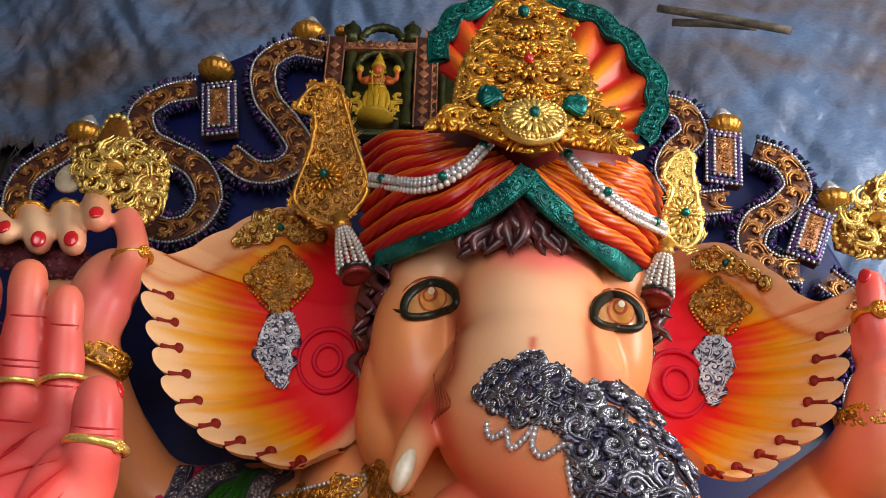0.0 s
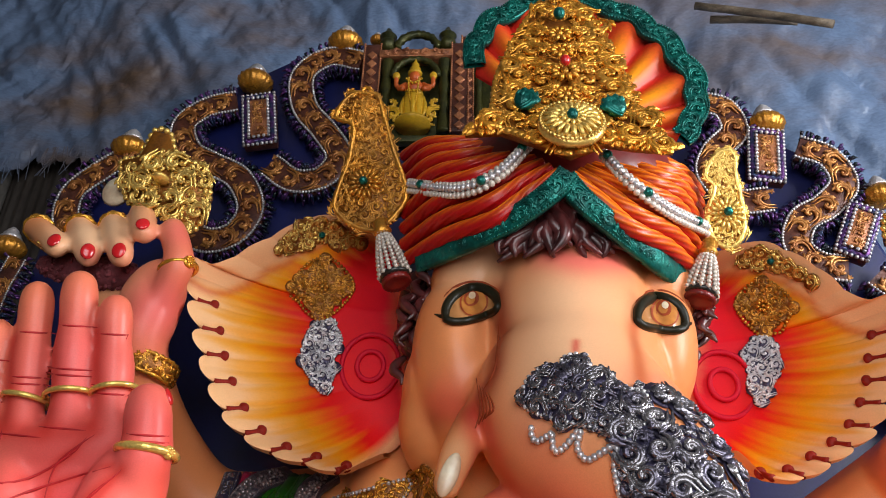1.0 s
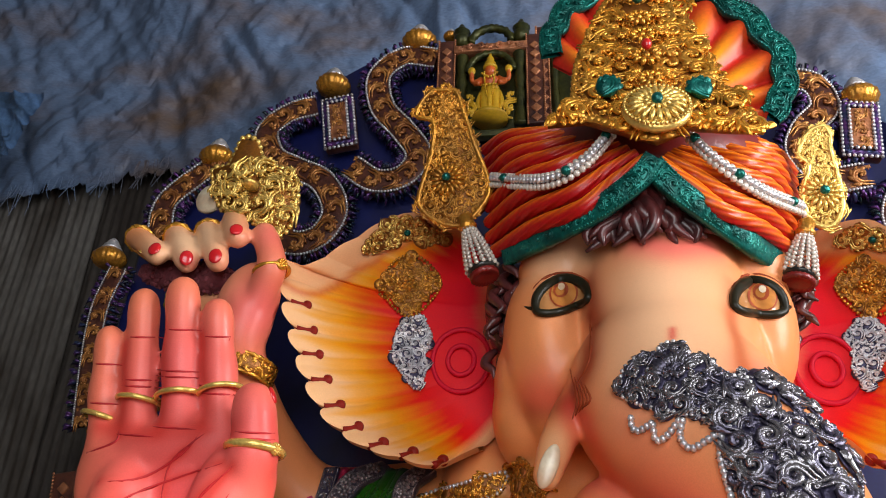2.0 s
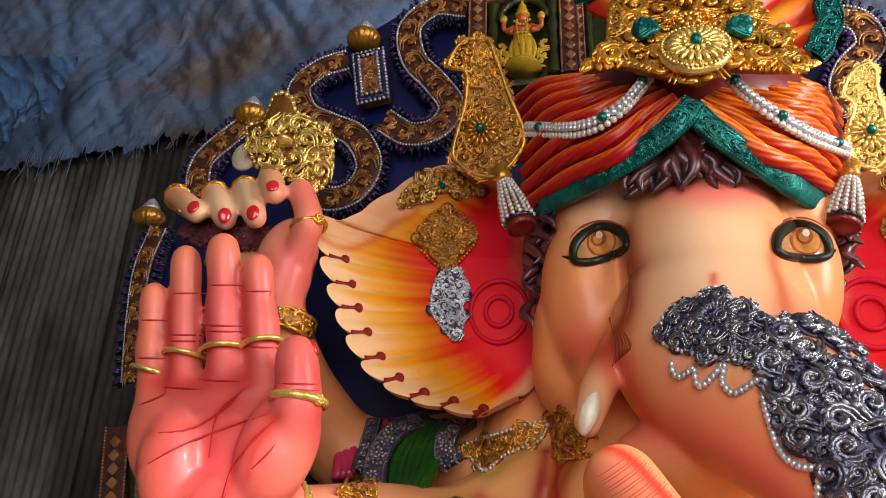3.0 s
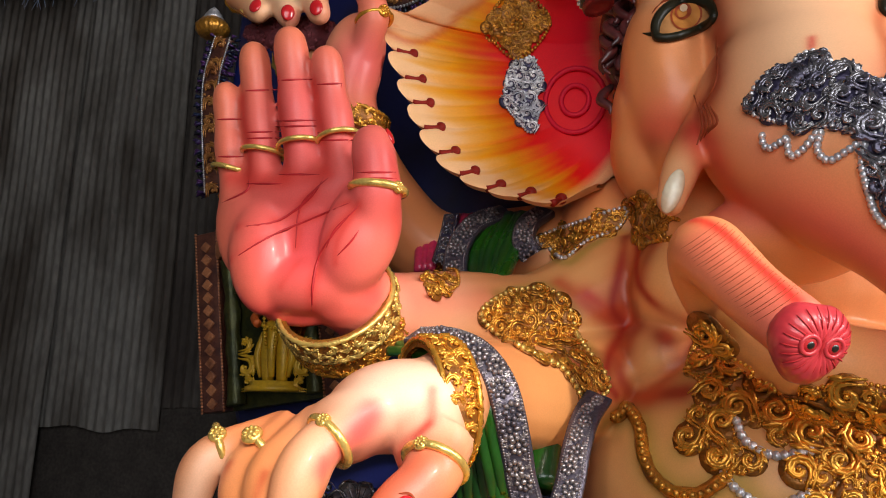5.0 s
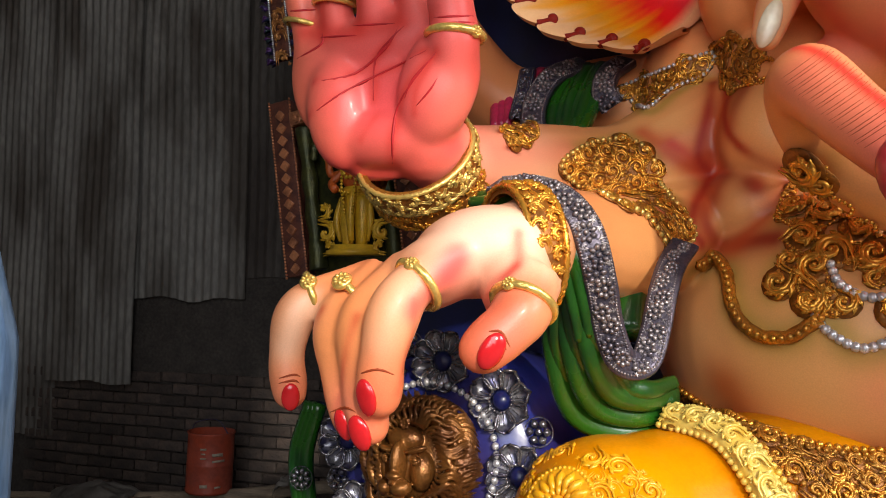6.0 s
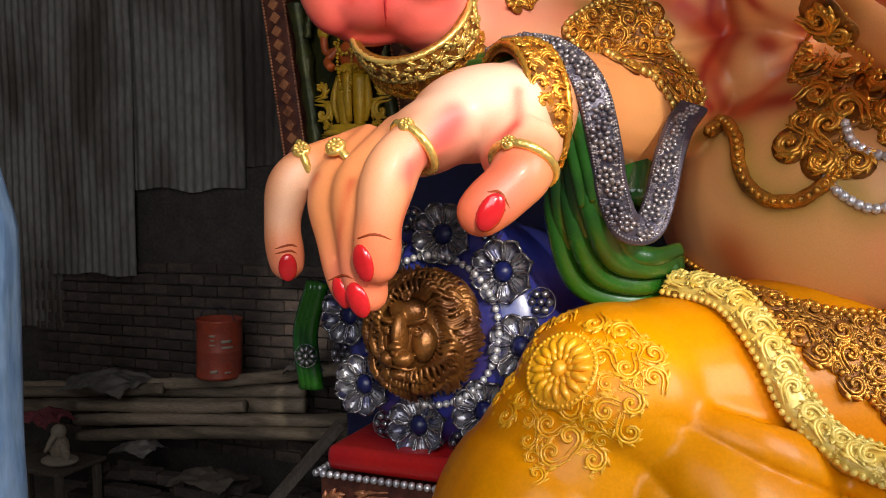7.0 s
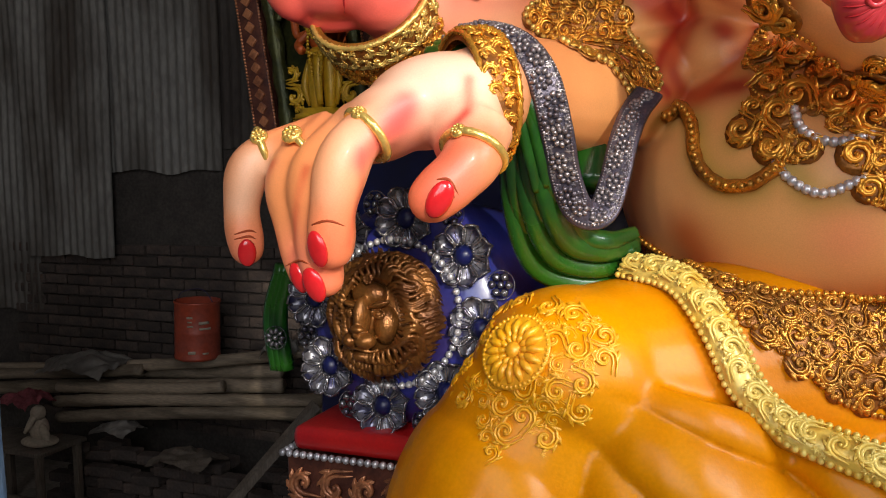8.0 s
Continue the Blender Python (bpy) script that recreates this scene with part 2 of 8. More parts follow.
class Geo:
    """Collects vertices and faces for one mesh."""

    def __init__(self):
        self.v, self.f, self.m, self.n = [], [], [], 0

    def add(self, verts, faces, m=0):
        base = self.n
        verts = np.asarray(verts, float).reshape(-1, 3)
        self.v.append(verts)
        self.n += len(verts)
        self.f.extend([tuple(base + i for i in f) for f in faces])
        self.m.extend([m] * len(faces))
        return self

    def grid(self, rows, m=0, wrap=False):
        """rows: array (a, b, 3)."""
        a, b = rows.shape[:2]
        faces = [(i * b + j, i * b + (j + 1) % b, (i + 1) * b + (j + 1) % b, (i + 1) * b + j) for i in range(a - 1) for j in range(b if wrap else b - 1)]
        return self.add(rows.reshape(-1, 3), faces, m)

    def ell(self, c, r, rot=None, m=0, seg=24, rings=14):
        th = np.linspace(0.02, math.pi - 0.02, rings)
        ph = np.linspace(0, 2 * math.pi, seg, endpoint=False)
        p = np.stack([np.outer(np.sin(th), np.cos(ph)), np.outer(np.sin(th), np.sin(ph)), np.outer(np.cos(th), np.ones(seg))], -1) * V(r)
        if rot is not None:
            p = p @ rot.T
        p = p + V(c)
        base = self.n
        self.grid(p, m, True)
        self.add([], [], m)
        self.f.append(tuple(base + i for i in range(seg))[::-1])
        self.f.append(tuple(base + (rings - 1) * seg + i for i in range(seg)))
        self.m += [m, m]
        return self

    def tube(self, pts, rad, sides=8, m=0, n=6, lobes=0, twist=0.0, depth=0.15, flat=1.0, caps=True, closed=False, up=None):
        """A tube through pts; rad: one radius or one for each point; flat squashes it along up."""
        pts = [V(p) for p in pts]
        rad = list(rad) if np.ndim(rad) else [rad] * len(pts)
        rows = [np.append(p, r) for p, r in zip(pts, rad)]
        path = smooth_path(rows, n, closed) if n > 1 else np.array(rows)
        c, r = path[:, :3], np.maximum(path[:, 3], 1e-4)
        d = np.gradient(c, axis=0) if not closed else np.roll(c, -1, 0) - np.roll(c, 1, 0)
        ring, length, s = [], 0.0, np.linspace(0, 2 * math.pi, sides, endpoint=False)
        a = None
        for i in range(len(c)):
            w = unit(d[i])
            if up is not None:
                a = unit(V(up) - w * np.dot(V(up), w))
            elif a is None:
                a = unit(np.cross(w, (0.31, 0.87, 0.38)))
            else:
                a = unit(a - w * np.dot(a, w))
            b = np.cross(w, a)
            if i:
                length += np.linalg.norm(c[i] - c[i - 1])
            q = r[i] * (1 + (depth * np.cos(lobes * s + twist * length) if lobes else 0 * s))
            ring.append(c[i] + np.outer(q * np.cos(s) * flat, a) + np.outer(q * np.sin(s), b))
        ring = np.array(ring)
        if closed:
            ring = np.concatenate([ring, ring[:1]])
        base = self.n
        self.grid(ring, m, True)
        if caps and not closed:
            self.f.append(tuple(base + i for i in range(sides))[::-1])
            self.f.append(tuple(base + (len(ring) - 1) * sides + i for i in range(sides)))
            self.m += [m, m]
        return self

    def box(self, c, size, rot=None, m=0, bevel=0.0):
        x, y, z = V(size) / 2
        b = min(bevel, x * 0.9, y * 0.9, z * 0.9)
        bm = bmesh.new()
        bmesh.ops.create_cube(bm, size=1.0)
        for v in bm.verts:
            v.co = Vector((v.co.x * 2 * x, v.co.y * 2 * y, v.co.z * 2 * z))
        if b > 0:
            bmesh.ops.bevel(bm, geom=bm.edges[:], offset=b, segments=2, affect="EDGES", profile=0.5)
        bm.verts.index_update()
        p = np.array([v.co[:] for v in bm.verts])
        fs = [tuple(v.index for v in f.verts) for f in bm.faces]
        bm.free()
        if rot is not None:
            p = p @ rot.T
        return self.add(p + V(c), fs, m)

    def lathe(self, profile, origin, axis=(0, 0, 1), seg=20, m=0, ribs=0, depth=0.0):
        """profile: rows (radius, height)."""
        w = unit(V(axis))
        a = unit(np.cross(w, (0.3, 0.9, 0.2)))
        b = np.cross(w, a)
        s = np.linspace(0, 2 * math.pi, seg, endpoint=False)
        k = 1 + depth * np.cos(ribs * s) if ribs else np.ones(seg)
        rows = np.array([V(origin) + np.outer(r * k * np.cos(s), a) + np.outer(r * k * np.sin(s), b) + w * h for r, h in profile])
        base = self.n
        self.grid(rows, m, True)
        self.f.append(tuple(base + i for i in range(seg))[::-1])
        self.f.append(tuple(base + (len(rows) - 1) * seg + i for i in range(seg)))
        self.m += [m, m]
        return self

    def plate(self, outline, thick, fr, m=0, lip=0.3):
        """A slab with softened edge; outline in 2D of the frame fr = (origin, u, v, normal); normal points out of the face."""
        o, u, v, w = fr
        q = np.array(outline, float)
        c = q.mean(0)
        ins = c + (q - c) * (1 - lip * 0.12)
        n = len(q)
        layers = [(q, 0.0), (q, thick * 0.7), (ins, thick)]
        rows = np.array([[o + a * u + b * v + h * w for a, b in ring] for ring, h in layers])
        base = self.n
        self.grid(rows, m, True)
        self.f.append(tuple(base + i for i in range(n))[::-1])
        self.f.append(tuple(base + 2 * n + i for i in range(n)))
        self.m += [m, m]
        return self

    def mesh(self, name, mats, smooth=True):
        me = bpy.data.meshes.new(name)
        me.from_pydata(np.concatenate(self.v).tolist(), [], self.f)
        for k in mats:
            me.materials.append(M[k])
        me.polygons.foreach_set("material_index", np.array(self.m, np.int32))
        me.polygons.foreach_set("use_smooth", np.full(len(self.f), smooth))
        me.update()
        bm = bmesh.new()
        bm.from_mesh(me)
        bmesh.ops.recalc_face_normals(bm, faces=bm.faces[:])
        bm.to_mesh(me)
        bm.free()
        return me

    def obj(self, name, mats, parent=None, smooth=True):
        mats = [mats] if isinstance(mats, str) else mats
        ob = new(name, self.mesh(name, mats, smooth))
        if parent:
            ob.parent = parent
            ob.matrix_parent_inverse = parent.matrix_world.inverted()
        return ob


def part(name, geo, mats, parent, label="", smooth=True):
    ob = geo.obj(name, mats, parent, smooth)
    return tagged(ob, label) if label else ob


def empty(name, at):
    ob = new(name)
    ob.location = at
    ob.matrix_world = Matrix.Translation(at)
    return ob


def fuse(geo, voxel, rounds=4):
    """One closed skin round overlapping solids, as arrays of vertices and faces."""
    ob = geo.obj("raw", ["skin"])
    r = ob.modifiers.new("remesh", "REMESH")
    r.mode, r.voxel_size = "VOXEL", voxel
    s = ob.modifiers.new("smooth", "SMOOTH")
    s.iterations, s.factor = rounds, 0.5
    dg = bpy.context.evaluated_depsgraph_get()
    dg.update()
    me = bpy.data.meshes.new_from_object(ob.evaluated_get(dg))
    v = np.empty(len(me.vertices) * 3)
    me.vertices.foreach_get("co", v)
    faces = [tuple(p.vertices) for p in me.polygons]
    old = ob.data
    bpy.data.objects.remove(ob)
    bpy.data.meshes.remove(old)
    bpy.data.meshes.remove(me)
    return v.reshape(-1, 3), faces


def relax(v, faces, box, rounds):
    """Evens out the skin within a box."""
    lo, hi = V(box[0]), V(box[1])
    keep = np.all((v > lo) & (v < hi), axis=1)
    edges = np.array([(q[i], q[(i + 1) % len(q)]) for q in faces if keep[q[0]] for i in range(len(q))])
    edges = np.concatenate([edges, edges[:, ::-1]])
    count = np.maximum(1, np.bincount(edges[:, 0], minlength=len(v)))
    edge = np.clip(np.minimum(v - lo, hi - v).min(1) / 0.06, 0, 1)[:, None] * 0.6
    for k in range(rounds):
        mean = np.stack([np.bincount(edges[:, 0], v[edges[:, 1], j], len(v)) for j in range(3)], 1) / count[:, None]
        v = np.where(keep[:, None], v + (mean - v) * edge, v)
    return v


class Form:
    """The finished skin of the figure, to lay paint and jewellery on."""

    # Near the camera's place, so that draped things line up in its view.
    front = V((-0.05, 0.03, 2.45))

    def __init__(self):
        self.v, self.f, self.tree = np.zeros((0, 3)), [], None

    def grow(self, v, f):
        base = len(self.v)
        self.v = np.concatenate([self.v, v])
        self.f += [tuple(base + i for i in q) for q in f]
        self.tree = BVHTree.FromPolygons(self.v.tolist(), self.f)

    def drape(self, p, lift=0.0):
        """The place on the skin that the camera's view shows at p, and the skin's normal there."""
        d = V(p) - self.front
        hit, n, i, dist = self.tree.ray_cast(Vector(self.front), Vector(unit(d)))
        if hit is None or abs(dist - np.linalg.norm(d)) > 0.6:
            hit, n, i, dist = self.tree.find_nearest(Vector(p))
        n = V(n)
        if np.dot(n, d) > 0:
            n = -n
        return V(hit) + n * lift, n

    def lay(self, pts, lift=0.0):
        return [self.drape(p, lift)[0] for p in pts]


FORM = Form()


def spray(v, base, strokes):
    """Airbrushed paint, with the shade of folds put in: strokes of (path, width, colour, strength) laid over a base
    colour.
    """
    col = np.tile(V(base), (len(v), 1)) if np.ndim(base) == 1 else base.copy()
    for path, width, colour, strength in strokes:
        p = np.array([V(q) for q in path])
        if len(p) > 2:
            p = smooth_path(p, 5)
        if len(p) == 1:
            p = np.concatenate([p, p + 1e-4])
        best = np.full(len(v), 1e9)
        near = np.all((v > p.min(0) - 3 * width) & (v < p.max(0) + 3 * width), axis=1)
        q = v[near]
        bq = best[near]
        for a, b in zip(p[:-1], p[1:]):
            ab = b - a
            t = np.clip((q - a) @ ab / (ab @ ab + 1e-12), 0, 1)
            bq = np.minimum(bq, np.linalg.norm(q - a - t[:, None] * ab, axis=1))
        w = (strength * np.exp(-(bq / width) ** 2))[:, None]
        col[near] = col[near] * (1 - w) + V(colour) * w
    return col


def set_paint(me, colours):
    at = me.color_attributes.new("paint", "FLOAT_COLOR", "POINT")
    at.data.foreach_set("color", np.concatenate([colours, np.ones((len(colours), 1))], 1).astype(np.float32).ravel())


# ---------- ornament tools
def frame_of(o, u, w):
    """A flat frame: origin, two unit directions in the face, and the way out of it."""
    u, w = unit(V(u)), unit(V(w))
    u = unit(u - w * np.dot(u, w))
    return V(o), u, np.cross(w, u), w


def leaf(geo, o, d, e, w, length, wide, high, bend=0.0, m=0):
    """A gouged leaflet: narrow root, full belly, pointed tip, with a groove down its middle."""
    rows = []
    for s, a, h in ((0.0, 0.45, 0.35), (0.3, 1.0, 0.9), (0.68, 0.75, 1.0), (1.0, 0.08, 0.45)):
        c = o + d * length * s + e * bend * length * s * s
        rows.append([c + e * wide * a * q + w * high * h * k for q, k in ((-1, 0.0), (-0.55, 1.0), (0, 0.55), (0.55, 1.0), (1, 0.0))])
    geo.grid(np.array(rows), m)


def curl(geo, fr, x, y, r, spin=0.0, hand=1, turns=1.4, fat=0.16, m=0, rise=0.6, sides=5, tail=0.9, leaves=5):
    """A carved acanthus scroll: two cords with a groove between them that wind into a bud, leaflets off the back, a tail that runs off."""
    o, u, v, w = fr
    k = np.linspace(0, 1, 12)
    ang = spin + hand * k * turns * 0.62 * 2 * math.pi
    for inset, high in ((1.0, 1.0), (0.68, 0.8)):
        rr = r * inset * (1 - 0.8 * k)
        pts = [o + u * (x + a * math.cos(t)) + v * (y + a * math.sin(t)) + w * (r * fat * rise * high * (1 + 0.9 * q)) for a, t, q in zip(rr, ang, k)]
        if tail:
            t0 = V((math.cos(spin), math.sin(spin)))
            tg = V((math.sin(spin), -math.cos(spin))) * hand
            lead = [t0 * r * (inset + 0.12 * j * j) + tg * r * tail * j for j in (1.0, 0.5)]
            pts = [o + u * (x + a) + v * (y + b) + w * r * fat * 0.3 for a, b in lead] + pts
        rad = np.interp(np.linspace(0, 1, len(pts)), [0, 0.3, 0.7, 1], [0.2, 0.85, 0.7, 0.4]) * r * fat
        geo.tube(pts, rad, sides, m, 1)
    geo.ell(o + u * x + v * y + w * r * fat * 0.8, (r * 0.19, r * 0.19, r * 0.19), None, m, 6, 4)
    for j in range(leaves):
        t = spin + hand * (0.2 + 0.72 * j)
        d = u * math.cos(t) + v * math.sin(t)
        e = (-u * math.sin(t) + v * math.cos(t)) * hand
        q = r * (1.0 - 0.1 * j)
        leaf(geo, o + u * x + v * y + d * q * 0.85 + w * r * fat * 0.35, unit(d * 0.6 + e * 0.9), unit(e * 0.6 - d * 0.9), w, r * (0.8 - 0.06 * j), r * 0.19, r * fat * 1.25, 0.4, m)


def inside(pt, poly):
    x, y = pt
    hit = False
    for (x0, y0), (x1, y1) in zip(poly, poly[1:] + poly[:1]):
        if (y0 > y) != (y1 > y) and x < (x1 - x0) * (y - y0) / (y1 - y0) + x0:
            hit = not hit
    return hit


def pack(poly, r, rng):
    """Circles of mixed sizes that fill an outline without overlap: rows of x, y, radius."""
    xs, ys = [p[0] for p in poly], [p[1] for p in poly]
    box = (max(xs) - min(xs)) * (max(ys) - min(ys))
    got = np.zeros((0, 3))
    for q in (1.9, 1.35, 1.0, 0.72, 0.52, 0.38):
        rad = r * q
        for k in range(int(4.5 * box / (rad * rad))):
            x, y = rng.uniform(min(xs), max(xs)), rng.uniform(min(ys), max(ys))
            if not inside((x, y), poly):
                continue
            if len(got) and np.any(np.hypot(got[:, 0] - x, got[:, 1] - y) < (got[:, 2] + rad) * 0.76):
                continue
            got = np.concatenate([got, [[x, y, rad]]])
    return got


def frond(geo, fr, x, y, r, a, m=0):
    """A small leaf of five lobes."""
    o, u, v, w = fr
    c = o + u * x + v * y
    for k in (-1.5, -0.75, 0, 0.75, 1.5):
        d = u * math.cos(a + k) + v * math.sin(a + k)
        e = -u * math.sin(a + k) + v * math.cos(a + k)
        leaf(geo, c - d * r * 0.2, d, e, w, r * (1.25 - 0.2 * abs(k)), r * 0.25, r * 0.3, 0.15 * k, m)


def carve(geo, fr, poly, r, seed=1, m=0, fat=0.2, mirror=False):
    """Fills a flat outline with scrolls of mixed sizes and small leaves."""
    rng = random.Random(seed)
    poly = [tuple(p) for p in poly]
    half = [p for p in pack(poly, r, rng) if not mirror or p[0] > 0.6 * p[2]]
    for x, y, q in half:
        a, hand = 7 * noise.noise((x * 4, y * 4, seed)) + rng.uniform(-0.7, 0.7), rng.choice((-1, 1))
        for side in ((1, -1) if mirror else (1,)):
            if side < 0 and not inside((-x, y), poly):
                continue
            b = a if side > 0 else math.pi - a
            if q < r * 0.7:
                frond(geo, fr, side * x, y, q * 1.15, b, m)
            else:
                curl(geo, fr, side * x, y, q, b, hand * side, 1.25 + 0.3 * q / r, fat, m, tail=0.9)


def beads(geo, pts, r, m=0, gap=2.0, closed=False, seg=7, rings=5):
    """A string of beads along a path."""
    p = smooth_path(pts, 12, closed) if len(pts) > 2 else np.array([V(q) for q in pts])
    if closed:
        p = np.concatenate([p, p[:1]])
    d = np.concatenate([[0], np.cumsum(np.linalg.norm(np.diff(p, axis=0), axis=1))])
    count = max(2, int(d[-1] / (r * gap)))
    for s in np.linspace(0, d[-1], count, endpoint=not closed):
        c = [np.interp(s, d, p[:, k]) for k in range(3)]
        geo.ell(c, (r, r, r), None, m, seg, rings)


def rosette(geo, fr, x, y, r, petals=12, m=0, bead=True):
    """A round flower boss in low relief."""
    o, u, v, w = fr
    c = o + u * x + v * y
    for k in range(petals):
        a = 2 * math.pi * k / petals
        d = u * math.cos(a) + v * math.sin(a)
        geo.tube([c + d * r * 0.35 + w * r * 0.1, c + d * r * 0.65 + w * r * 0.16, c + d * r * 0.95 + w * r * 0.04], [r * 0.06, r * 2.2 / petals, r * 0.08], 6, m, 2)
    geo.ell(c + w * r * 0.08, (r * 0.27, r * 0.27, r * 0.27), None, m, 10, 7)
    if bead:
        ring = [c + (u * math.cos(t) + v * math.sin(t)) * r * 1.06 + w * r * 0.04 for t in np.linspace(0, 2 * math.pi, 17)[:-1]]
        beads(geo, ring, r * 0.07, m, 2.1, True, 6, 4)


def band(geo, path, normals, width, thick, m=0, n=6):
    """A flat strap of the given width along a path, lying on a surface with the given normals."""
    rows = [np.concatenate([V(p), unit(V(q))]) for p, q in zip(path, normals)]
    s = smooth_path(rows, n)
    c, w = s[:, :3], s[:, 3:]
    d = np.gradient(c, axis=0)
    out = []
    for i in range(len(c)):
        t = unit(d[i])
        q = unit(w[i] - t * np.dot(w[i], t))
        side = np.cross(t, q)
        h = width / 2
        out.append([c[i] - side * h, c[i] - side * h * 0.96 + q * thick * 0.8, c[i] - side * h * 0.7 + q * thick, c[i] + side * h * 0.7 + q * thick, c[i] + side * h * 0.96 + q * thick * 0.8, c[i] + side * h])
    geo.grid(np.array(out), m, True)
    frames = [(c[i], unit(d[i]), np.cross(unit(w[i]), unit(d[i])), unit(w[i])) for i in range(len(c))]
    return frames


def strap_scrolls(geo, frames, width, m=0, thick=0.01, beadm=None, fat=0.17, step=1.0, edge=True):
    """A running scroll along a strap, with a bead line on both edges."""
    pts = np.array([f[0] for f in frames])
    d = np.concatenate([[0], np.cumsum(np.linalg.norm(np.diff(pts, axis=0), axis=1))])
    r = width * 0.3
    count = max(1, int(d[-1] / (r * 2.1 * step)))
    for k in range(count):
        i = min(len(frames) - 1, int(np.searchsorted(d, (k + 0.5) * d[-1] / count)))
        o, u, v, w = frames[i]
        curl(geo, (o + w * thick, u, v, w), 0, 0, r, math.pi / 2 * (1 if k % 2 else -1), 1 if k % 2 else -1, 1.4, fat, m)
        side = 1 if k % 2 else -1
        for g2, e2 in ((-0.5, side), (0.45, -side)):
            frond(geo, (o + w * thick * 0.9, u, v, w), g2 * r * 2.1 * step, e2 * r * 0.95, r * 0.42, e2 * 1.57 + 0.4 * k, m)
    if edge:
        for s in (-1, 1):
            beads(geo, [f[0] + np.cross(f[3], f[1]) * s * width * 0.43 + f[3] * thick for f in frames], width * 0.06, m if beadm is None else beadm, 2.2, False, 6, 4)


def strap_flowers(geo, frames, width, m=0, thick=0.01):
    """A border of small flowers with leaves between them and a bead line on both edges."""
    pts = np.array([f[0] for f in frames])
    d = np.concatenate([[0], np.cumsum(np.linalg.norm(np.diff(pts, axis=0), axis=1))])
    count = max(2, int(d[-1] / (width * 0.64)))
    for k in range(count):
        i = min(len(frames) - 1, int(np.searchsorted(d, (k + 0.5) * d[-1] / count)))
        o, u, v, w = frames[i]
        f2 = (o + w * thick, u, v, w)
        side = 1 if k % 2 else -1
        rosette(geo, f2, 0, 0.1 * width * side, width * 0.37, 8, m, False)
        for a, b in ((0.3, -0.28), (-0.3, -0.28), (0.0, -0.34), (0.32, 0.34), (-0.32, 0.34)):
            frond(geo, f2, a * width, b * width * side, width * 0.15, a * 4 + k, m)
    for s in (-1, 1):
        beads(geo, [f[0] + np.cross(f[3], f[1]) * s * width * 0.44 + f[3] * thick for f in frames], width * 0.05, m, 2.1, False, 6, 4)


def flat(fr, p):
    o, u, v, w = fr
    d = V(p) - o
    return (float(d @ u), float(d @ v))


def dress(outline, r, seed=1, fat=0.18, base=True, rim=0.0, lift=0.0):
    """Low-relief metalwork laid on the figure within an outline of places: its ground, its scrolls and its bead rim."""
    ground, work, edge = Geo(), Geo(), Geo()
    c = np.mean([V(p) for p in outline], 0)
    fr = frame_of(c, (1, 0, 0), Form.front - c)
    poly = [flat(fr, p) for p in outline]
    rng = random.Random(seed)
    for x, y, q in pack(poly, r, rng):
        p, nn = FORM.drape(fr[0] + fr[1] * x + fr[2] * y, lift)
        f2 = frame_of(p, fr[1] + 0.01, nn)
        if base:
            ground.ell(p, (q * 1.25, q * 1.25, 0.006), np.stack([f2[1], f2[2], f2[3]], 1), 0, 14, 6)
        f3 = (p + nn * 0.006, *f2[1:])
        flow = 7 * noise.noise((x * 4, y * 4, seed)) + rng.uniform(-0.7, 0.7)
        if q < r * 0.7:
            frond(work, f3, 0, 0, q * 1.2, flow)
        else:
            curl(work, f3, 0, 0, q, flow, rng.choice((-1, 1)), 1.25 + 0.3 * q / r, fat, 0, tail=0.9)
    if rim:
        beads(edge, FORM.lay(smooth_path(outline, 5, True), lift + rim * 0.5), rim, 0, 2.1, True, 6, 4)
    return ground, work, edge


def strap(geo, pts, width, thick, m=0, lift=0.005):
    """A band laid on the figure along places; returns its frames."""
    laid = [FORM.drape(p, lift) for p in pts]
    return band(geo, [a for a, n in laid], [unit(n + V((0, -0.8, 0.15))) for a, n in laid], width, thick, m)


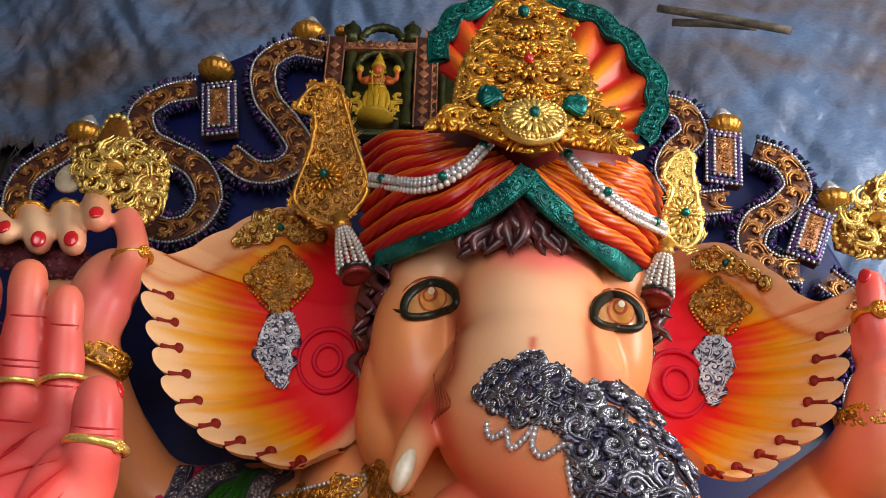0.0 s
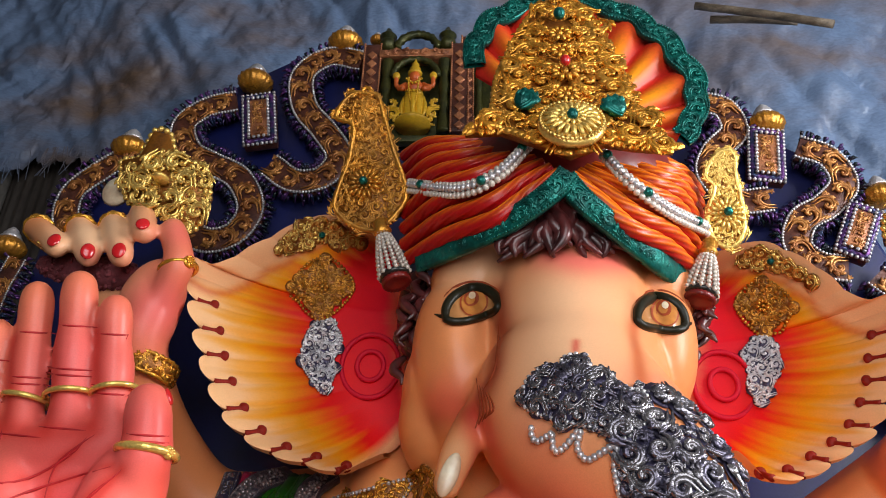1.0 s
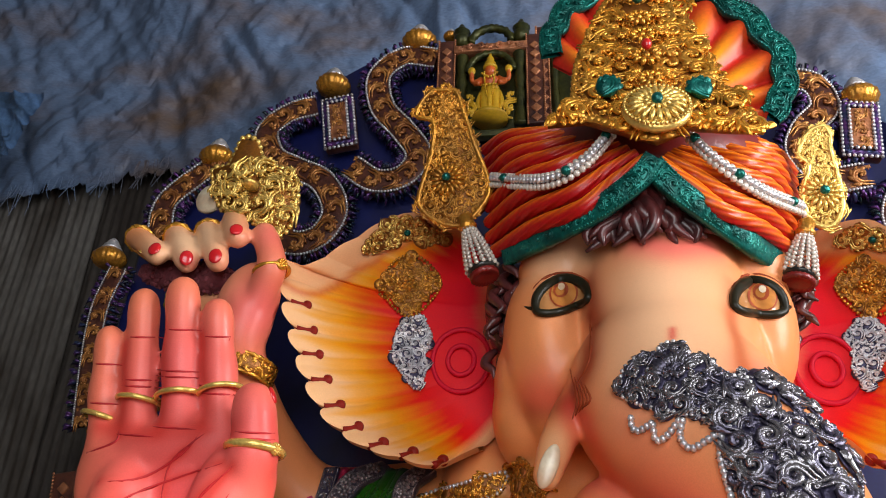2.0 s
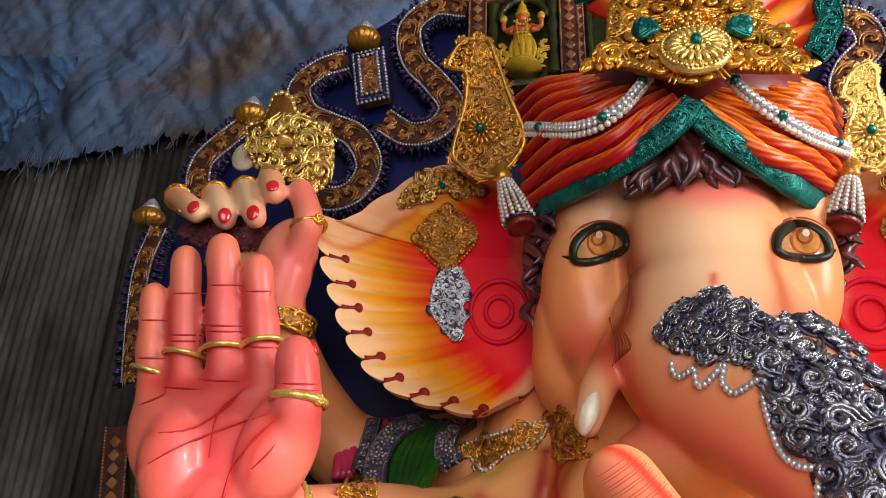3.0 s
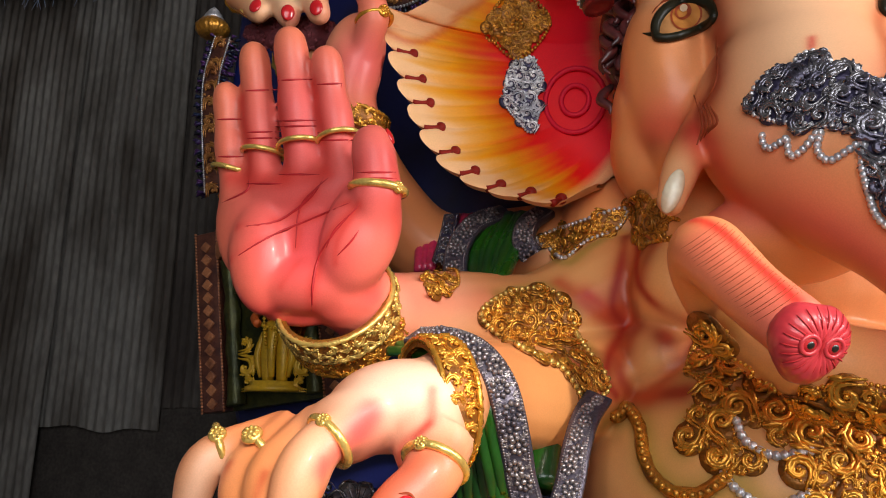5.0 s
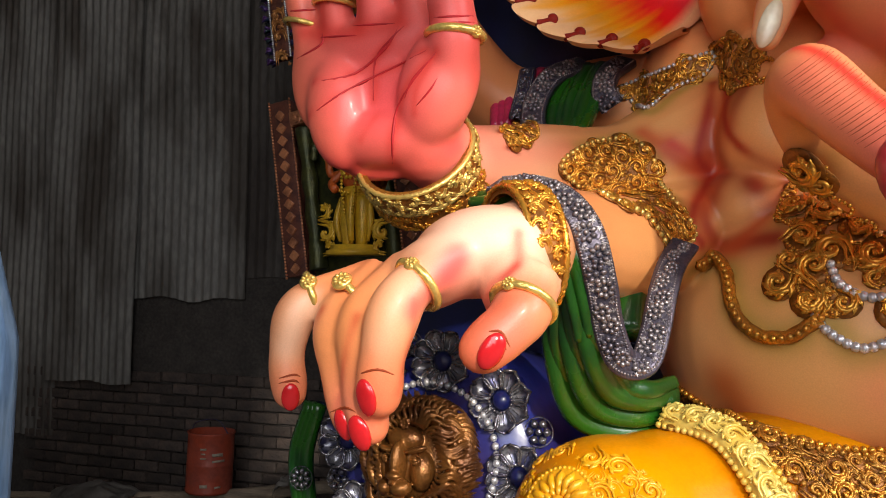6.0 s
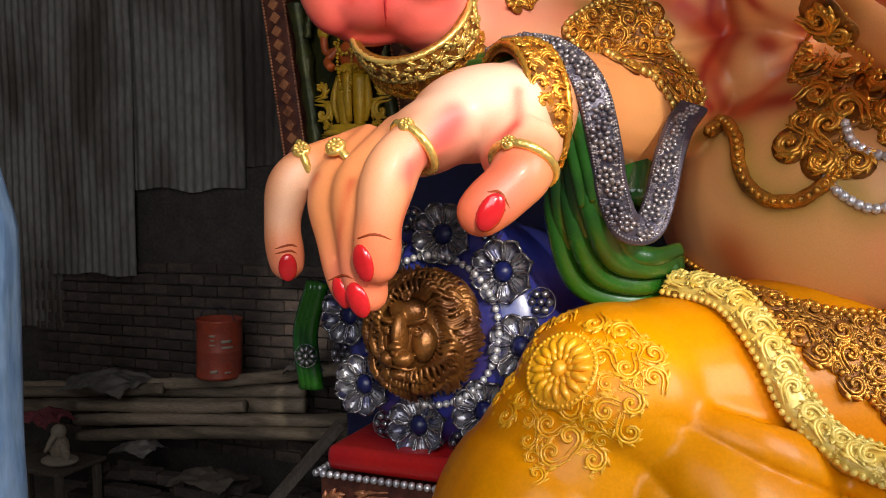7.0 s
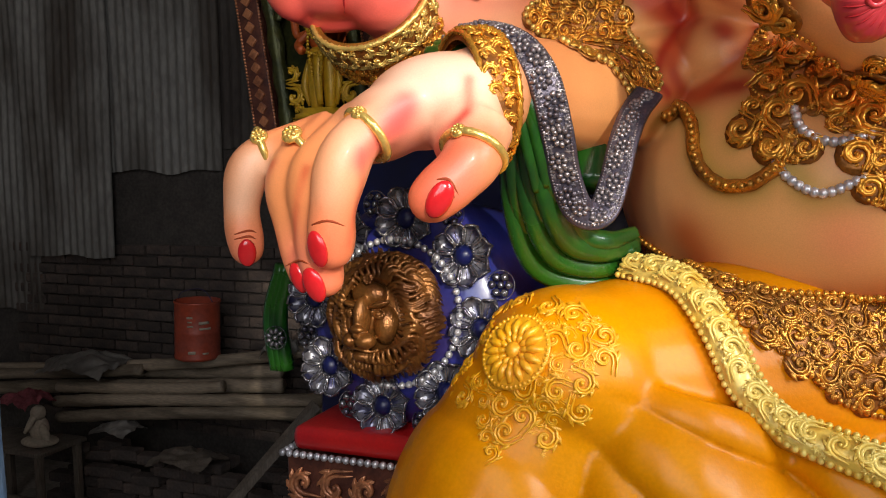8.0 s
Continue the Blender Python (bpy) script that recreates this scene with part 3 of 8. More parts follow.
# ---------- the shed
def setting():
    g = Geo()
    g.box((-0.5, 1.0, -0.05), (13, 9, 0.1), m=0)
    tagged(g.obj("floor", "floor", smooth=False), "dusty grey concrete workshop floor", "floor", kind="structure")
    g = Geo()
    g.box((-0.5, 5.08, 4.4), (13, 0.12, 8.8))
    tagged(g.obj("wall_north", "mortar", smooth=False), "dark brick workshop wall", "wall", kind="structure")
    g = Geo()
    g.box((-6.95, 1.0, 4.4), (0.12, 8.4, 8.8))
    tagged(g.obj("wall_west", "wall", smooth=False), "sooty plastered workshop side wall", "wall", kind="structure")
    g = Geo()  # the side wall to the east, with a tall opening
    g.box((5.9, 4.1, 4.4), (0.12, 2.2, 8.8))
    g.box((5.9, -2.5, 4.4), (0.12, 1.6, 8.8))
    g.box((5.9, 0.65, 7.4), (0.12, 4.7, 2.8))
    tagged(g.obj("wall_east", "wall", smooth=False), "workshop side wall with a tall opening", "wall", kind="structure")
    g = Geo()  # unseen front wall, added to mask the sun and frame the fill lamp
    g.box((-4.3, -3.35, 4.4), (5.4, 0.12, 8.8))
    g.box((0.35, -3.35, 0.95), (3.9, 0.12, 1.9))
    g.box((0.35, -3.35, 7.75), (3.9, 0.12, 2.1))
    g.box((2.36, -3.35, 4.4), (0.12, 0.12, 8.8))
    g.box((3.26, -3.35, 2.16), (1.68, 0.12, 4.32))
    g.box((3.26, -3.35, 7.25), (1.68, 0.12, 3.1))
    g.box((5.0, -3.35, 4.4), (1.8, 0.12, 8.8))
    tagged(g.obj("sun_mask_wall", "wall", smooth=False), "unseen front wall added to mask the sun, with two openings", "wall", kind="structure")
    # Fin wall added out of view, keeps sun off the back left wall.
    g = Geo()
    g.box((2.36, -6.6, 4.5), (0.12, 6.3, 9.0))
    tagged(g.obj("sun_blocker_wall", "wall", smooth=False), "plain unseen wall added outside to block the sun", "wall", kind="structure")
    g = Geo()
    g.box((-0.5, 1.0, 8.85), (13, 9, 0.1))
    tagged(g.obj("ceiling", "wall", smooth=False), "dark corrugated shed roof underside", "ceiling", kind="structure")


setting()


def tarpaulin():
    """A faded sheet hung over the back wall, pulled forward at the top, ragged along its lower edge."""
    nx, nz = 360, 120
    x = np.linspace(-6.4, 5.6, nx)
    rows = []
    for j in range(nz):
        k = j / (nz - 1)
        row = []
        for i in range(nx):
            hem = 6.02 + 0.1 * math.sin(x[i] * 1.7) + 0.09 * noise.noise((x[i] * 5, 0, 3)) + 0.12 * noise.noise((x[i] * 19, 2, 1))
            if x[i] > -2.0:
                hem -= min(2.2, (x[i] + 2.0) * 0.9)
            z = hem + (9.0 - hem) * k
            fold = 0.17 * noise.noise((x[i] * 0.8 + z * 0.5, z * 0.35, 5)) + 0.05 * noise.noise((x[i] * 2.6 - z * 1.2, z * 0.8, 9))
            crease = 0.06 * abs(noise.noise((x[i] * 4.0 + z * 2.2, z * 1.1, 2)))
            crease += 0.035 * abs(noise.noise((x[i] * 8.0 + z * 6.0, z * 2.5, 7))) + 0.03 * abs(noise.noise((x[i] * 6.0 - z * 3.0, z * 1.5, 11)))
            crease += 0.045 * max(0.0, 1 - abs(noise.noise((x[i] * 2.2 + z * 1.5, z * 0.6, 21))) * 4) ** 2 + 0.015 * max(0.0, 1 - abs(noise.noise((x[i] * 5.5 - z * 4.0, z * 1.8, 31))) * 4) ** 2
            crease += 0.006 * noise.noise((x[i] * 14.0, z * 9.0, 41))
            fan = 0.05 * math.sin(8 * math.atan2(x[i] - 1.0, 8.9 - z)) if x[i] > -1.0 else 0.0
            row.append((x[i], 4.75 - 0.5 * max(0.0, k - 0.35) ** 1.5 + fold + crease + fan, z))
        rows.append(row)
    front = np.array(rows)
    g = Geo()
    g.grid(front)
    g.grid(front + V((0, 0.012, 0)))
    ob = g.obj("tarpaulin", "tarp")
    tagged(ob, "faded torn blue tarpaulin stained brown along the wall", "tarpaulin")
    g = Geo()  # loose threads on the torn hem
    rng = random.Random(4)
    for i in range(90):
        x0 = rng.uniform(-5.6, -3.0)
        z0 = 6.02 + 0.1 * math.sin(x0 * 1.7)
        q = V((x0, 4.7, z0 + 0.05))
        g.tube([q, q + V((rng.uniform(-0.03, 0.03), 0, -0.1)), q + V((rng.uniform(-0.08, 0.08), -0.02, rng.uniform(-0.32, -0.12)))], 0.003, 4, 0, 2)
    part("frayed_threads", g, "tarp", ob)
    # torn corner that hangs loose in front, bluer than the faded sheet
    g = Geo()
    a, b, c = V((-5.664, 4.350, 6.848)), V((-4.050, 4.350, 6.600)), V((-5.237, 4.350, 5.788))
    rows = []
    for j in range(60):
        k = j / 59
        row = []
        for i in range(120):
            s = i / 119
            reach = 0.62 + 0.38 * math.sin(min(1.0, s * 1.15) * math.pi) + 0.1 * noise.noise((s * 9, 1, 4)) + 0.05 * noise.noise((s * 60, 1, 4))
            q = a + (b - a) * (s * (1 - 0.25 * k)) + (c - a) * (k * reach)
            fold = 0.06 * abs(noise.noise((s * 5 + k * 2, k * 1.5, 8))) + 0.02 * abs(noise.noise((s * 15 - k * 5, k * 4, 18))) + 0.04 * max(0.0, 1 - abs(noise.noise((s * 6 - k * 2, k * 1.5, 3))) * 4) ** 2
            row.append(tuple(q - V((0, fold - 0.02, 0))))
        rows.append(row)
    rows = np.array(rows)
    g.grid(rows)
    g.grid(rows + V((0, 0.01, 0)))
    part("torn_flap", g, "tarp_blue", ob, "torn crumpled flap of brighter blue plastic")
    # bamboo battens high under the roof
    for a, b in (((1.516, 4.300, 7.048), (2.284, 4.000, 6.543)), ((1.622, 4.350, 6.958), (2.164, 4.200, 6.774))):
        g = Geo()
        g.tube([a, (V(a) + V(b)) / 2 + V((0, 0, 0.01)), b], 0.03, 8, 0, 4)
        tagged(g.obj("roof_batten", "bamboo"), "thin old bamboo batten under the tarpaulin", "pole")


tarpaulin()


def iron_sheet(x0, x1, z0, z1, y, lean=0.0, seed=0, material="tin_sheet", label="weathered grey corrugated iron sheet hung on the wall"):
    g = Geo()
    x = np.arange(x0, x1 + 0.001, 0.076 / 8)
    z = np.linspace(z0, z1, 24)
    rows = []
    for q in z:
        ragged = 0.03 * noise.noise((seed, q, 0))
        rows.append([(a + lean * (q - z1), y + 0.008 * math.cos(a / 0.076 * 2 * math.pi) + 0.03 * noise.noise((a * 0.9 + seed, q * 0.8, 1)), q + (0.045 * noise.noise((a * 3.0, seed, 2)) + ragged if q == z[0] else 0)) for a in x])
    rows = np.array(rows)
    g.grid(rows)
    g.grid(rows + V((0, 0.004, 0)))
    return tagged(g.obj("corrugated_sheet", material), label, "metal sheet", "iron sheets on the wall")


iron_sheet(-6.7, -5.55, 1.3, 6.5, 4.985, 0, 5)
iron_sheet(-5.62, (-4.698, 4.930, 1.822)[0], (-4.702, 4.930, 1.756)[2], 6.5, 4.93, 0.0, 1)
iron_sheet((-4.781, 4.970, 2.433)[0], (-3.705, 4.970, 2.414)[0], (-3.706, 4.970, 2.402)[2], 6.4, 4.965, 0.0, 2)
# This sheet takes a darker copy of the iron material.
iron_sheet((-3.783, 5.040, 2.416)[0], -0.6, 2.55, 6.4, 5.0, 0.0, 3, "tin_dark", "darker corrugated iron sheet behind the throne")


# ---------- the statue: head, trunk, arms, hands and belly as one painted plaster figure
PEACH, PINK, ROSE, RED, DEEP, PALE = (0.77, 0.265, 0.092), (0.69, 0.063, 0.076), (0.73, 0.105, 0.1), (0.60, 0.04, 0.03), (0.3, 0.035, 0.012), (0.85, 0.56, 0.34)


def limb(g, pts, rad, sides=16):
    g.tube(pts, rad, sides, 0, 6)
    for p, r in ((pts[0], rad[0]), (pts[-1], rad[-1])):
        g.ell(p, (r, r, r), None, 0, 14, 9)


def finger(g, pts, r, knuckle=0.08):
    """A finger from root to tip with swollen joints and a rounded end."""
    p = smooth_path(pts, 6)
    k = np.linspace(0, 1, len(p))
    rad = r * (1 + knuckle * np.cos(k * 4 * math.pi + 0.6)) * np.interp(k, [0, 0.8, 1], [1.06, 0.97, 0.84])
    g.tube(p, rad, 14, 0, 1)
    g.ell(p[-1], (rad[-1],) * 3, None, 0, 14, 10)


TRUNK = [((0.426, 3.550, 4.827), 0.3), ((0.357, 3.190, 4.278), 0.325), ((0.323, 3.000, 3.923), 0.335), ((0.327, 2.920, 3.634), 0.345), ((0.291, 2.780, 3.486), 0.35), ((0.411, 2.600, 3.274), 0.30), ((0.546, 2.450, 3.032), 0.225), ((0.597, 2.350, 2.815), 0.17), ((0.535, 2.400, 2.618), 0.145), ((0.309, 2.500, 2.649), 0.13), ((0.062, 2.500, 2.772), 0.11), ((-0.040, 2.420, 2.900), 0.102), ((-0.050, 2.270, 2.955), 0.097), ((0.045, 2.120, 2.815), 0.082), ((0.138, 2.000, 2.700), 0.078)]


def body_solids():
    g = Geo()
    # head
    g.ell((0.300, 3.300, 4.019), (0.56, 0.5, 0.66), None, 0, 48, 30)
    g.ell((-0.132, 3.100, 3.758), (0.19, 0.3, 0.4), turn(0, -6, 0), 0, 36, 24)
    g.ell((0.675, 3.050, 3.807), (0.15, 0.24, 0.3), turn(0, 8, 0))
    g.ell((-0.052, 3.100, 4.148), (0.21, 0.22, 0.2))
    g.ell((0.687, 3.100, 4.102), (0.19, 0.22, 0.2))
    g.ell((-0.212, 3.220, 3.575), (0.17, 0.26, 0.24))
    g.ell((-0.202, 3.200, 3.686), (0.17, 0.28, 0.28))
    g.tube([p for p, r in TRUNK], [r for p, r in TRUNK], 44, 0, 8)
    g.ell(TRUNK[0][0], (0.3,) * 3)
    g.tube([(-0.012, 2.850, 3.580), (-0.054, 2.780, 3.472), (-0.110, 2.680, 3.312), (-0.142, 2.600, 3.192)], [0.05, 0.062, 0.062, 0.048], 20, 0, 6)
    g.ell((-0.142, 2.600, 3.192), (0.048, 0.048, 0.052))
    g.tube([(0.280, 3.500, 3.689), (0.162, 3.600, 3.381)], [0.42, 0.5], 18, 0, 3)
    # mouth and chin under the trunk
    g.ell((0.219, 2.950, 3.133), (0.3, 0.3, 0.16))
    g.ell((0.0, 3.25, 3.27), (0.3, 0.26, 0.2))
    # chest and belly
    g.ell((0.269, 3.450, 2.296), (0.86, 0.74, 0.62), None, 0, 56, 36)
    g.ell((0.251, 3.800, 2.725), (0.66, 0.56, 0.4))
    g.ell((-0.120, 3.270, 3.005), (0.22, 0.27, 0.26), turn(0, 10, 0))
    g.ell((-0.198, 3.300, 2.733), (0.23, 0.3, 0.19))
    g.ell((0.357, 3.550, 3.118), (0.4, 0.35, 0.4))
    g.ell((-0.399, 3.550, 3.278), (0.26, 0.27, 0.3))
    g.ell((-0.263, 3.360, 3.109), (0.1, 0.2, 0.22), turn(0, 12, 0))
    # arm of the blessing palm
    limb(g, [(-0.371, 3.420, 3.030), (-0.672, 3.250, 2.874), (-0.956, 3.000, 2.893), (-1.111, 2.620, 2.864), (-1.169, 2.460, 2.899)], [0.27, 0.235, 0.18, 0.14, 0.13])
    # arm that reaches down
    limb(g, [(-0.351, 3.350, 2.721), (-0.581, 2.950, 2.591), (-0.754, 2.500, 2.588), (-0.799, 2.250, 2.544)], [0.2, 0.19, 0.16, 0.14])
    # raised arms behind
    limb(g, [(-0.687, 3.650, 3.263), (-1.200, 3.550, 3.268), (-1.412, 3.350, 3.501), (-1.464, 3.050, 3.796), (-1.432, 3.000, 3.987)], [0.24, 0.2, 0.16, 0.12, 0.12])
    limb(g, [(1.15, 3.6, 2.95), (1.622, 3.400, 3.334), (1.649, 3.100, 3.444), (1.693, 2.980, 3.656)], [0.26, 0.2, 0.15, 0.12])
    # blessing palm
    g.ell((-1.320, 2.430, 3.076), (0.285, 0.085, 0.29))
    g.ell((-1.527, 2.420, 3.158), (0.14, 0.08, 0.22), turn(0, -4, 0))
    g.ell((-1.166, 2.420, 3.165), (0.12, 0.075, 0.16))
    g.ell((-1.097, 2.360, 3.073), (0.13, 0.1, 0.2), turn(0, 18, 0))
    g.ell((-1.456, 2.380, 3.021), (0.12, 0.09, 0.2), turn(0, -8, 0))
    g.ell((-1.326, 2.400, 3.244), (0.27, 0.075, 0.09), turn(0, -4, 0))
    g.ell((-1.273, 2.400, 2.920), (0.22, 0.1, 0.1))
    finger(g, [(-1.589, 2.410, 3.238), (-1.634, 2.410, 3.446), (-1.653, 2.390, 3.628)], 0.056)
    finger(g, [(-1.477, 2.410, 3.273), (-1.525, 2.410, 3.545), (-1.547, 2.380, 3.759)], 0.0615)
    finger(g, [(-1.326, 2.400, 3.283), (-1.375, 2.400, 3.573), (-1.401, 2.370, 3.789)], 0.0665)
    finger(g, [(-1.187, 2.410, 3.280), (-1.237, 2.410, 3.525), (-1.261, 2.380, 3.708)], 0.0615)
    finger(g, [(-1.057, 2.360, 3.054), (-1.026, 2.310, 3.214), (-1.044, 2.300, 3.352)], 0.078, 0.05)
    # hand that reaches down
    g.ell((-0.888, 2.180, 2.534), (0.21, 0.15, 0.13), turn(0, -8, 0))
    g.ell((-0.986, 2.100, 2.481), (0.17, 0.13, 0.1), turn(0, -25, 0))
    g.ell((-0.770, 2.120, 2.444), (0.1, 0.1, 0.13))
    finger(g, [(-0.946, 2.050, 2.498), (-1.026, 1.950, 2.407), (-1.068, 1.930, 2.261), (-1.086, 1.950, 2.154)], 0.067)
    finger(g, [(-1.070, 2.100, 2.484), (-1.155, 2.000, 2.370), (-1.163, 1.990, 2.207), (-1.139, 2.000, 2.067)], 0.062)
    finger(g, [(-1.162, 2.140, 2.474), (-1.259, 2.040, 2.358), (-1.250, 2.030, 2.203), (-1.216, 2.040, 2.071)], 0.06)
    finger(g, [(-1.210, 2.160, 2.461), (-1.382, 2.060, 2.392), (-1.432, 2.050, 2.257), (-1.427, 2.060, 2.135)], 0.058)
    finger(g, [(-0.716, 2.100, 2.463), (-0.734, 2.020, 2.362), (-0.813, 1.970, 2.278)], 0.075, 0.04)
    # raised hand behind, with curled fingers
    g.ell((-1.440, 3.000, 4.042), (0.14, 0.11, 0.2), turn(0, 15, 0))
    g.ell((-1.660, 3.130, 4.130), (0.22, 0.08, 0.13))
    for a, b, c, r in (((-2.055, 3.000, 4.413), (-1.907, 2.900, 4.288), (-1.825, 2.840, 4.212), 0.056), ((-1.850, 3.000, 4.412), (-1.746, 2.900, 4.270), (-1.679, 2.840, 4.172), 0.060), ((-1.696, 3.000, 4.427), (-1.601, 2.900, 4.279), (-1.537, 2.840, 4.168), 0.060), ((-1.573, 3.000, 4.478), (-1.507, 2.900, 4.362), (-1.462, 2.840, 4.280), 0.058)):
        finger(g, [a, b, c], r, 0.03)
    finger(g, [(-1.382, 2.960, 4.021), (-1.313, 2.900, 4.167), (-1.368, 2.900, 4.327)], 0.066, 0.04)
    g.ell((1.763, 2.980, 3.821), (0.15, 0.12, 0.22))
    finger(g, [(1.706, 2.960, 3.765), (1.686, 2.900, 3.907), (1.710, 2.900, 4.083)], 0.062, 0.04)
    return g


def unit_rows(a):
    return a / np.linalg.norm(a, axis=-1, keepdims=True)


def ear_points(outer, inner, nu, ns, ribs, dish):
    """A fan between the root line and the rim, ribbed and dished."""
    a, b = smooth_path(inner, 12), smooth_path(outer, 12)

    def at(path, k):
        d = np.concatenate([[0], np.cumsum(np.linalg.norm(np.diff(path, axis=0), axis=1))])
        return np.stack([np.interp(k * d[-1], d, path[:, j]) for j in range(3)], -1)

    u = np.linspace(0, 1, nu)
    pa, pb = at(a, u), at(b, u)
    rows = []
    for s in np.linspace(0, 1, ns):
        p = pa * (1 - s) + pb * s
        rib = 0.016 * np.abs(np.sin(math.pi * ribs * u)) * np.clip((s - 0.35) / 0.4, 0, 1) * np.clip((u - 0.06) / 0.06, 0, 1)
        p[:, 1] += dish * math.sin(math.pi * min(1, s * 1.05)) - rib - 0.05 * max(0, s - 0.85) / 0.15
        rows.append(p)
    return np.array(rows), u


def ear_paint(ns, u, rows):
    s = np.linspace(0, 1, ns)[:, None] * np.ones_like(u)[None]
    wob = np.array([noise.noise((k * 24, 0.3, 1)) for k in u])[None] * 0.09 + np.array([noise.noise((k * 75, 4.3, 1)) for k in u])[None] * 0.07
    q = s + wob * np.clip(s * 2, 0, 1)
    stops = [0.0, 0.05, 0.12, 0.5, 0.6, 0.76, 0.86, 0.93, 1.0]
    cols = np.array([PEACH, (0.7, 0.1, 0.06), (0.72, 0.004, 0.02), (0.78, 0.008, 0.008), (0.8, 0.08, 0.004), (0.82, 0.3, 0.006), (0.80, 0.36, 0.07), (0.82, 0.46, 0.22), (0.82, 0.46, 0.22)])
    out = np.stack([np.interp(q, stops, cols[:, j]) for j in range(3)], -1)
    edge = rows[-1][u < 0.36][::6]
    far = np.min([np.linalg.norm(rows - p, axis=-1) for p in edge], axis=0)
    top = np.clip((0.155 - far) / 0.045, 0, 1)[..., None]
    out = out * (1 - top) + V((0.8, 0.4, 0.19)) * top
    lip = np.exp(-((far - 0.145) / 0.018) ** 2)[..., None] * 0.55
    out = out * (1 - lip) + V((0.55, 0.05, 0.02)) * lip
    low = np.clip((u - 0.9) / 0.05, 0, 1)[None, :, None] * np.clip((s[..., None] - 0.1) * 6, 0, 1)
    return out * (1 - low) + V((0.8, 0.4, 0.19)) * low


EAR_A = dict(
    outer=[(-0.516, 3.300, 4.592), (-0.821, 3.250, 4.574), (-1.053, 3.200, 4.411), (-1.220, 3.150, 4.266), (-1.315, 3.120, 4.259), (-1.261, 3.120, 4.088), (-1.195, 3.120, 3.892), (-1.118, 3.120, 3.706), (-1.003, 3.120, 3.529), (-0.857, 3.140, 3.425), (-0.705, 3.160, 3.382), (-0.580, 3.180, 3.360), (-0.439, 3.250, 3.448)],
    inner=[(-0.432, 3.350, 4.450), (-0.394, 3.350, 4.205), (-0.366, 3.350, 3.976), (-0.349, 3.350, 3.787), (-0.339, 3.350, 3.633)])
EAR_B = dict(
    outer=[(1.035, 3.300, 4.405), (1.222, 3.250, 4.426), (1.403, 3.200, 4.285), (1.536, 3.150, 4.095), (1.645, 3.120, 4.070), (1.615, 3.120, 3.951), (1.563, 3.120, 3.799), (1.504, 3.120, 3.653), (1.408, 3.120, 3.512), (1.288, 3.140, 3.426), (1.149, 3.160, 3.351), (1.045, 3.180, 3.354), (0.979, 3.250, 3.472)],
    inner=[(0.958, 3.350, 4.207), (0.916, 3.350, 4.064), (0.873, 3.350, 3.900), (0.847, 3.350, 3.768), (0.846, 3.350, 3.642)])


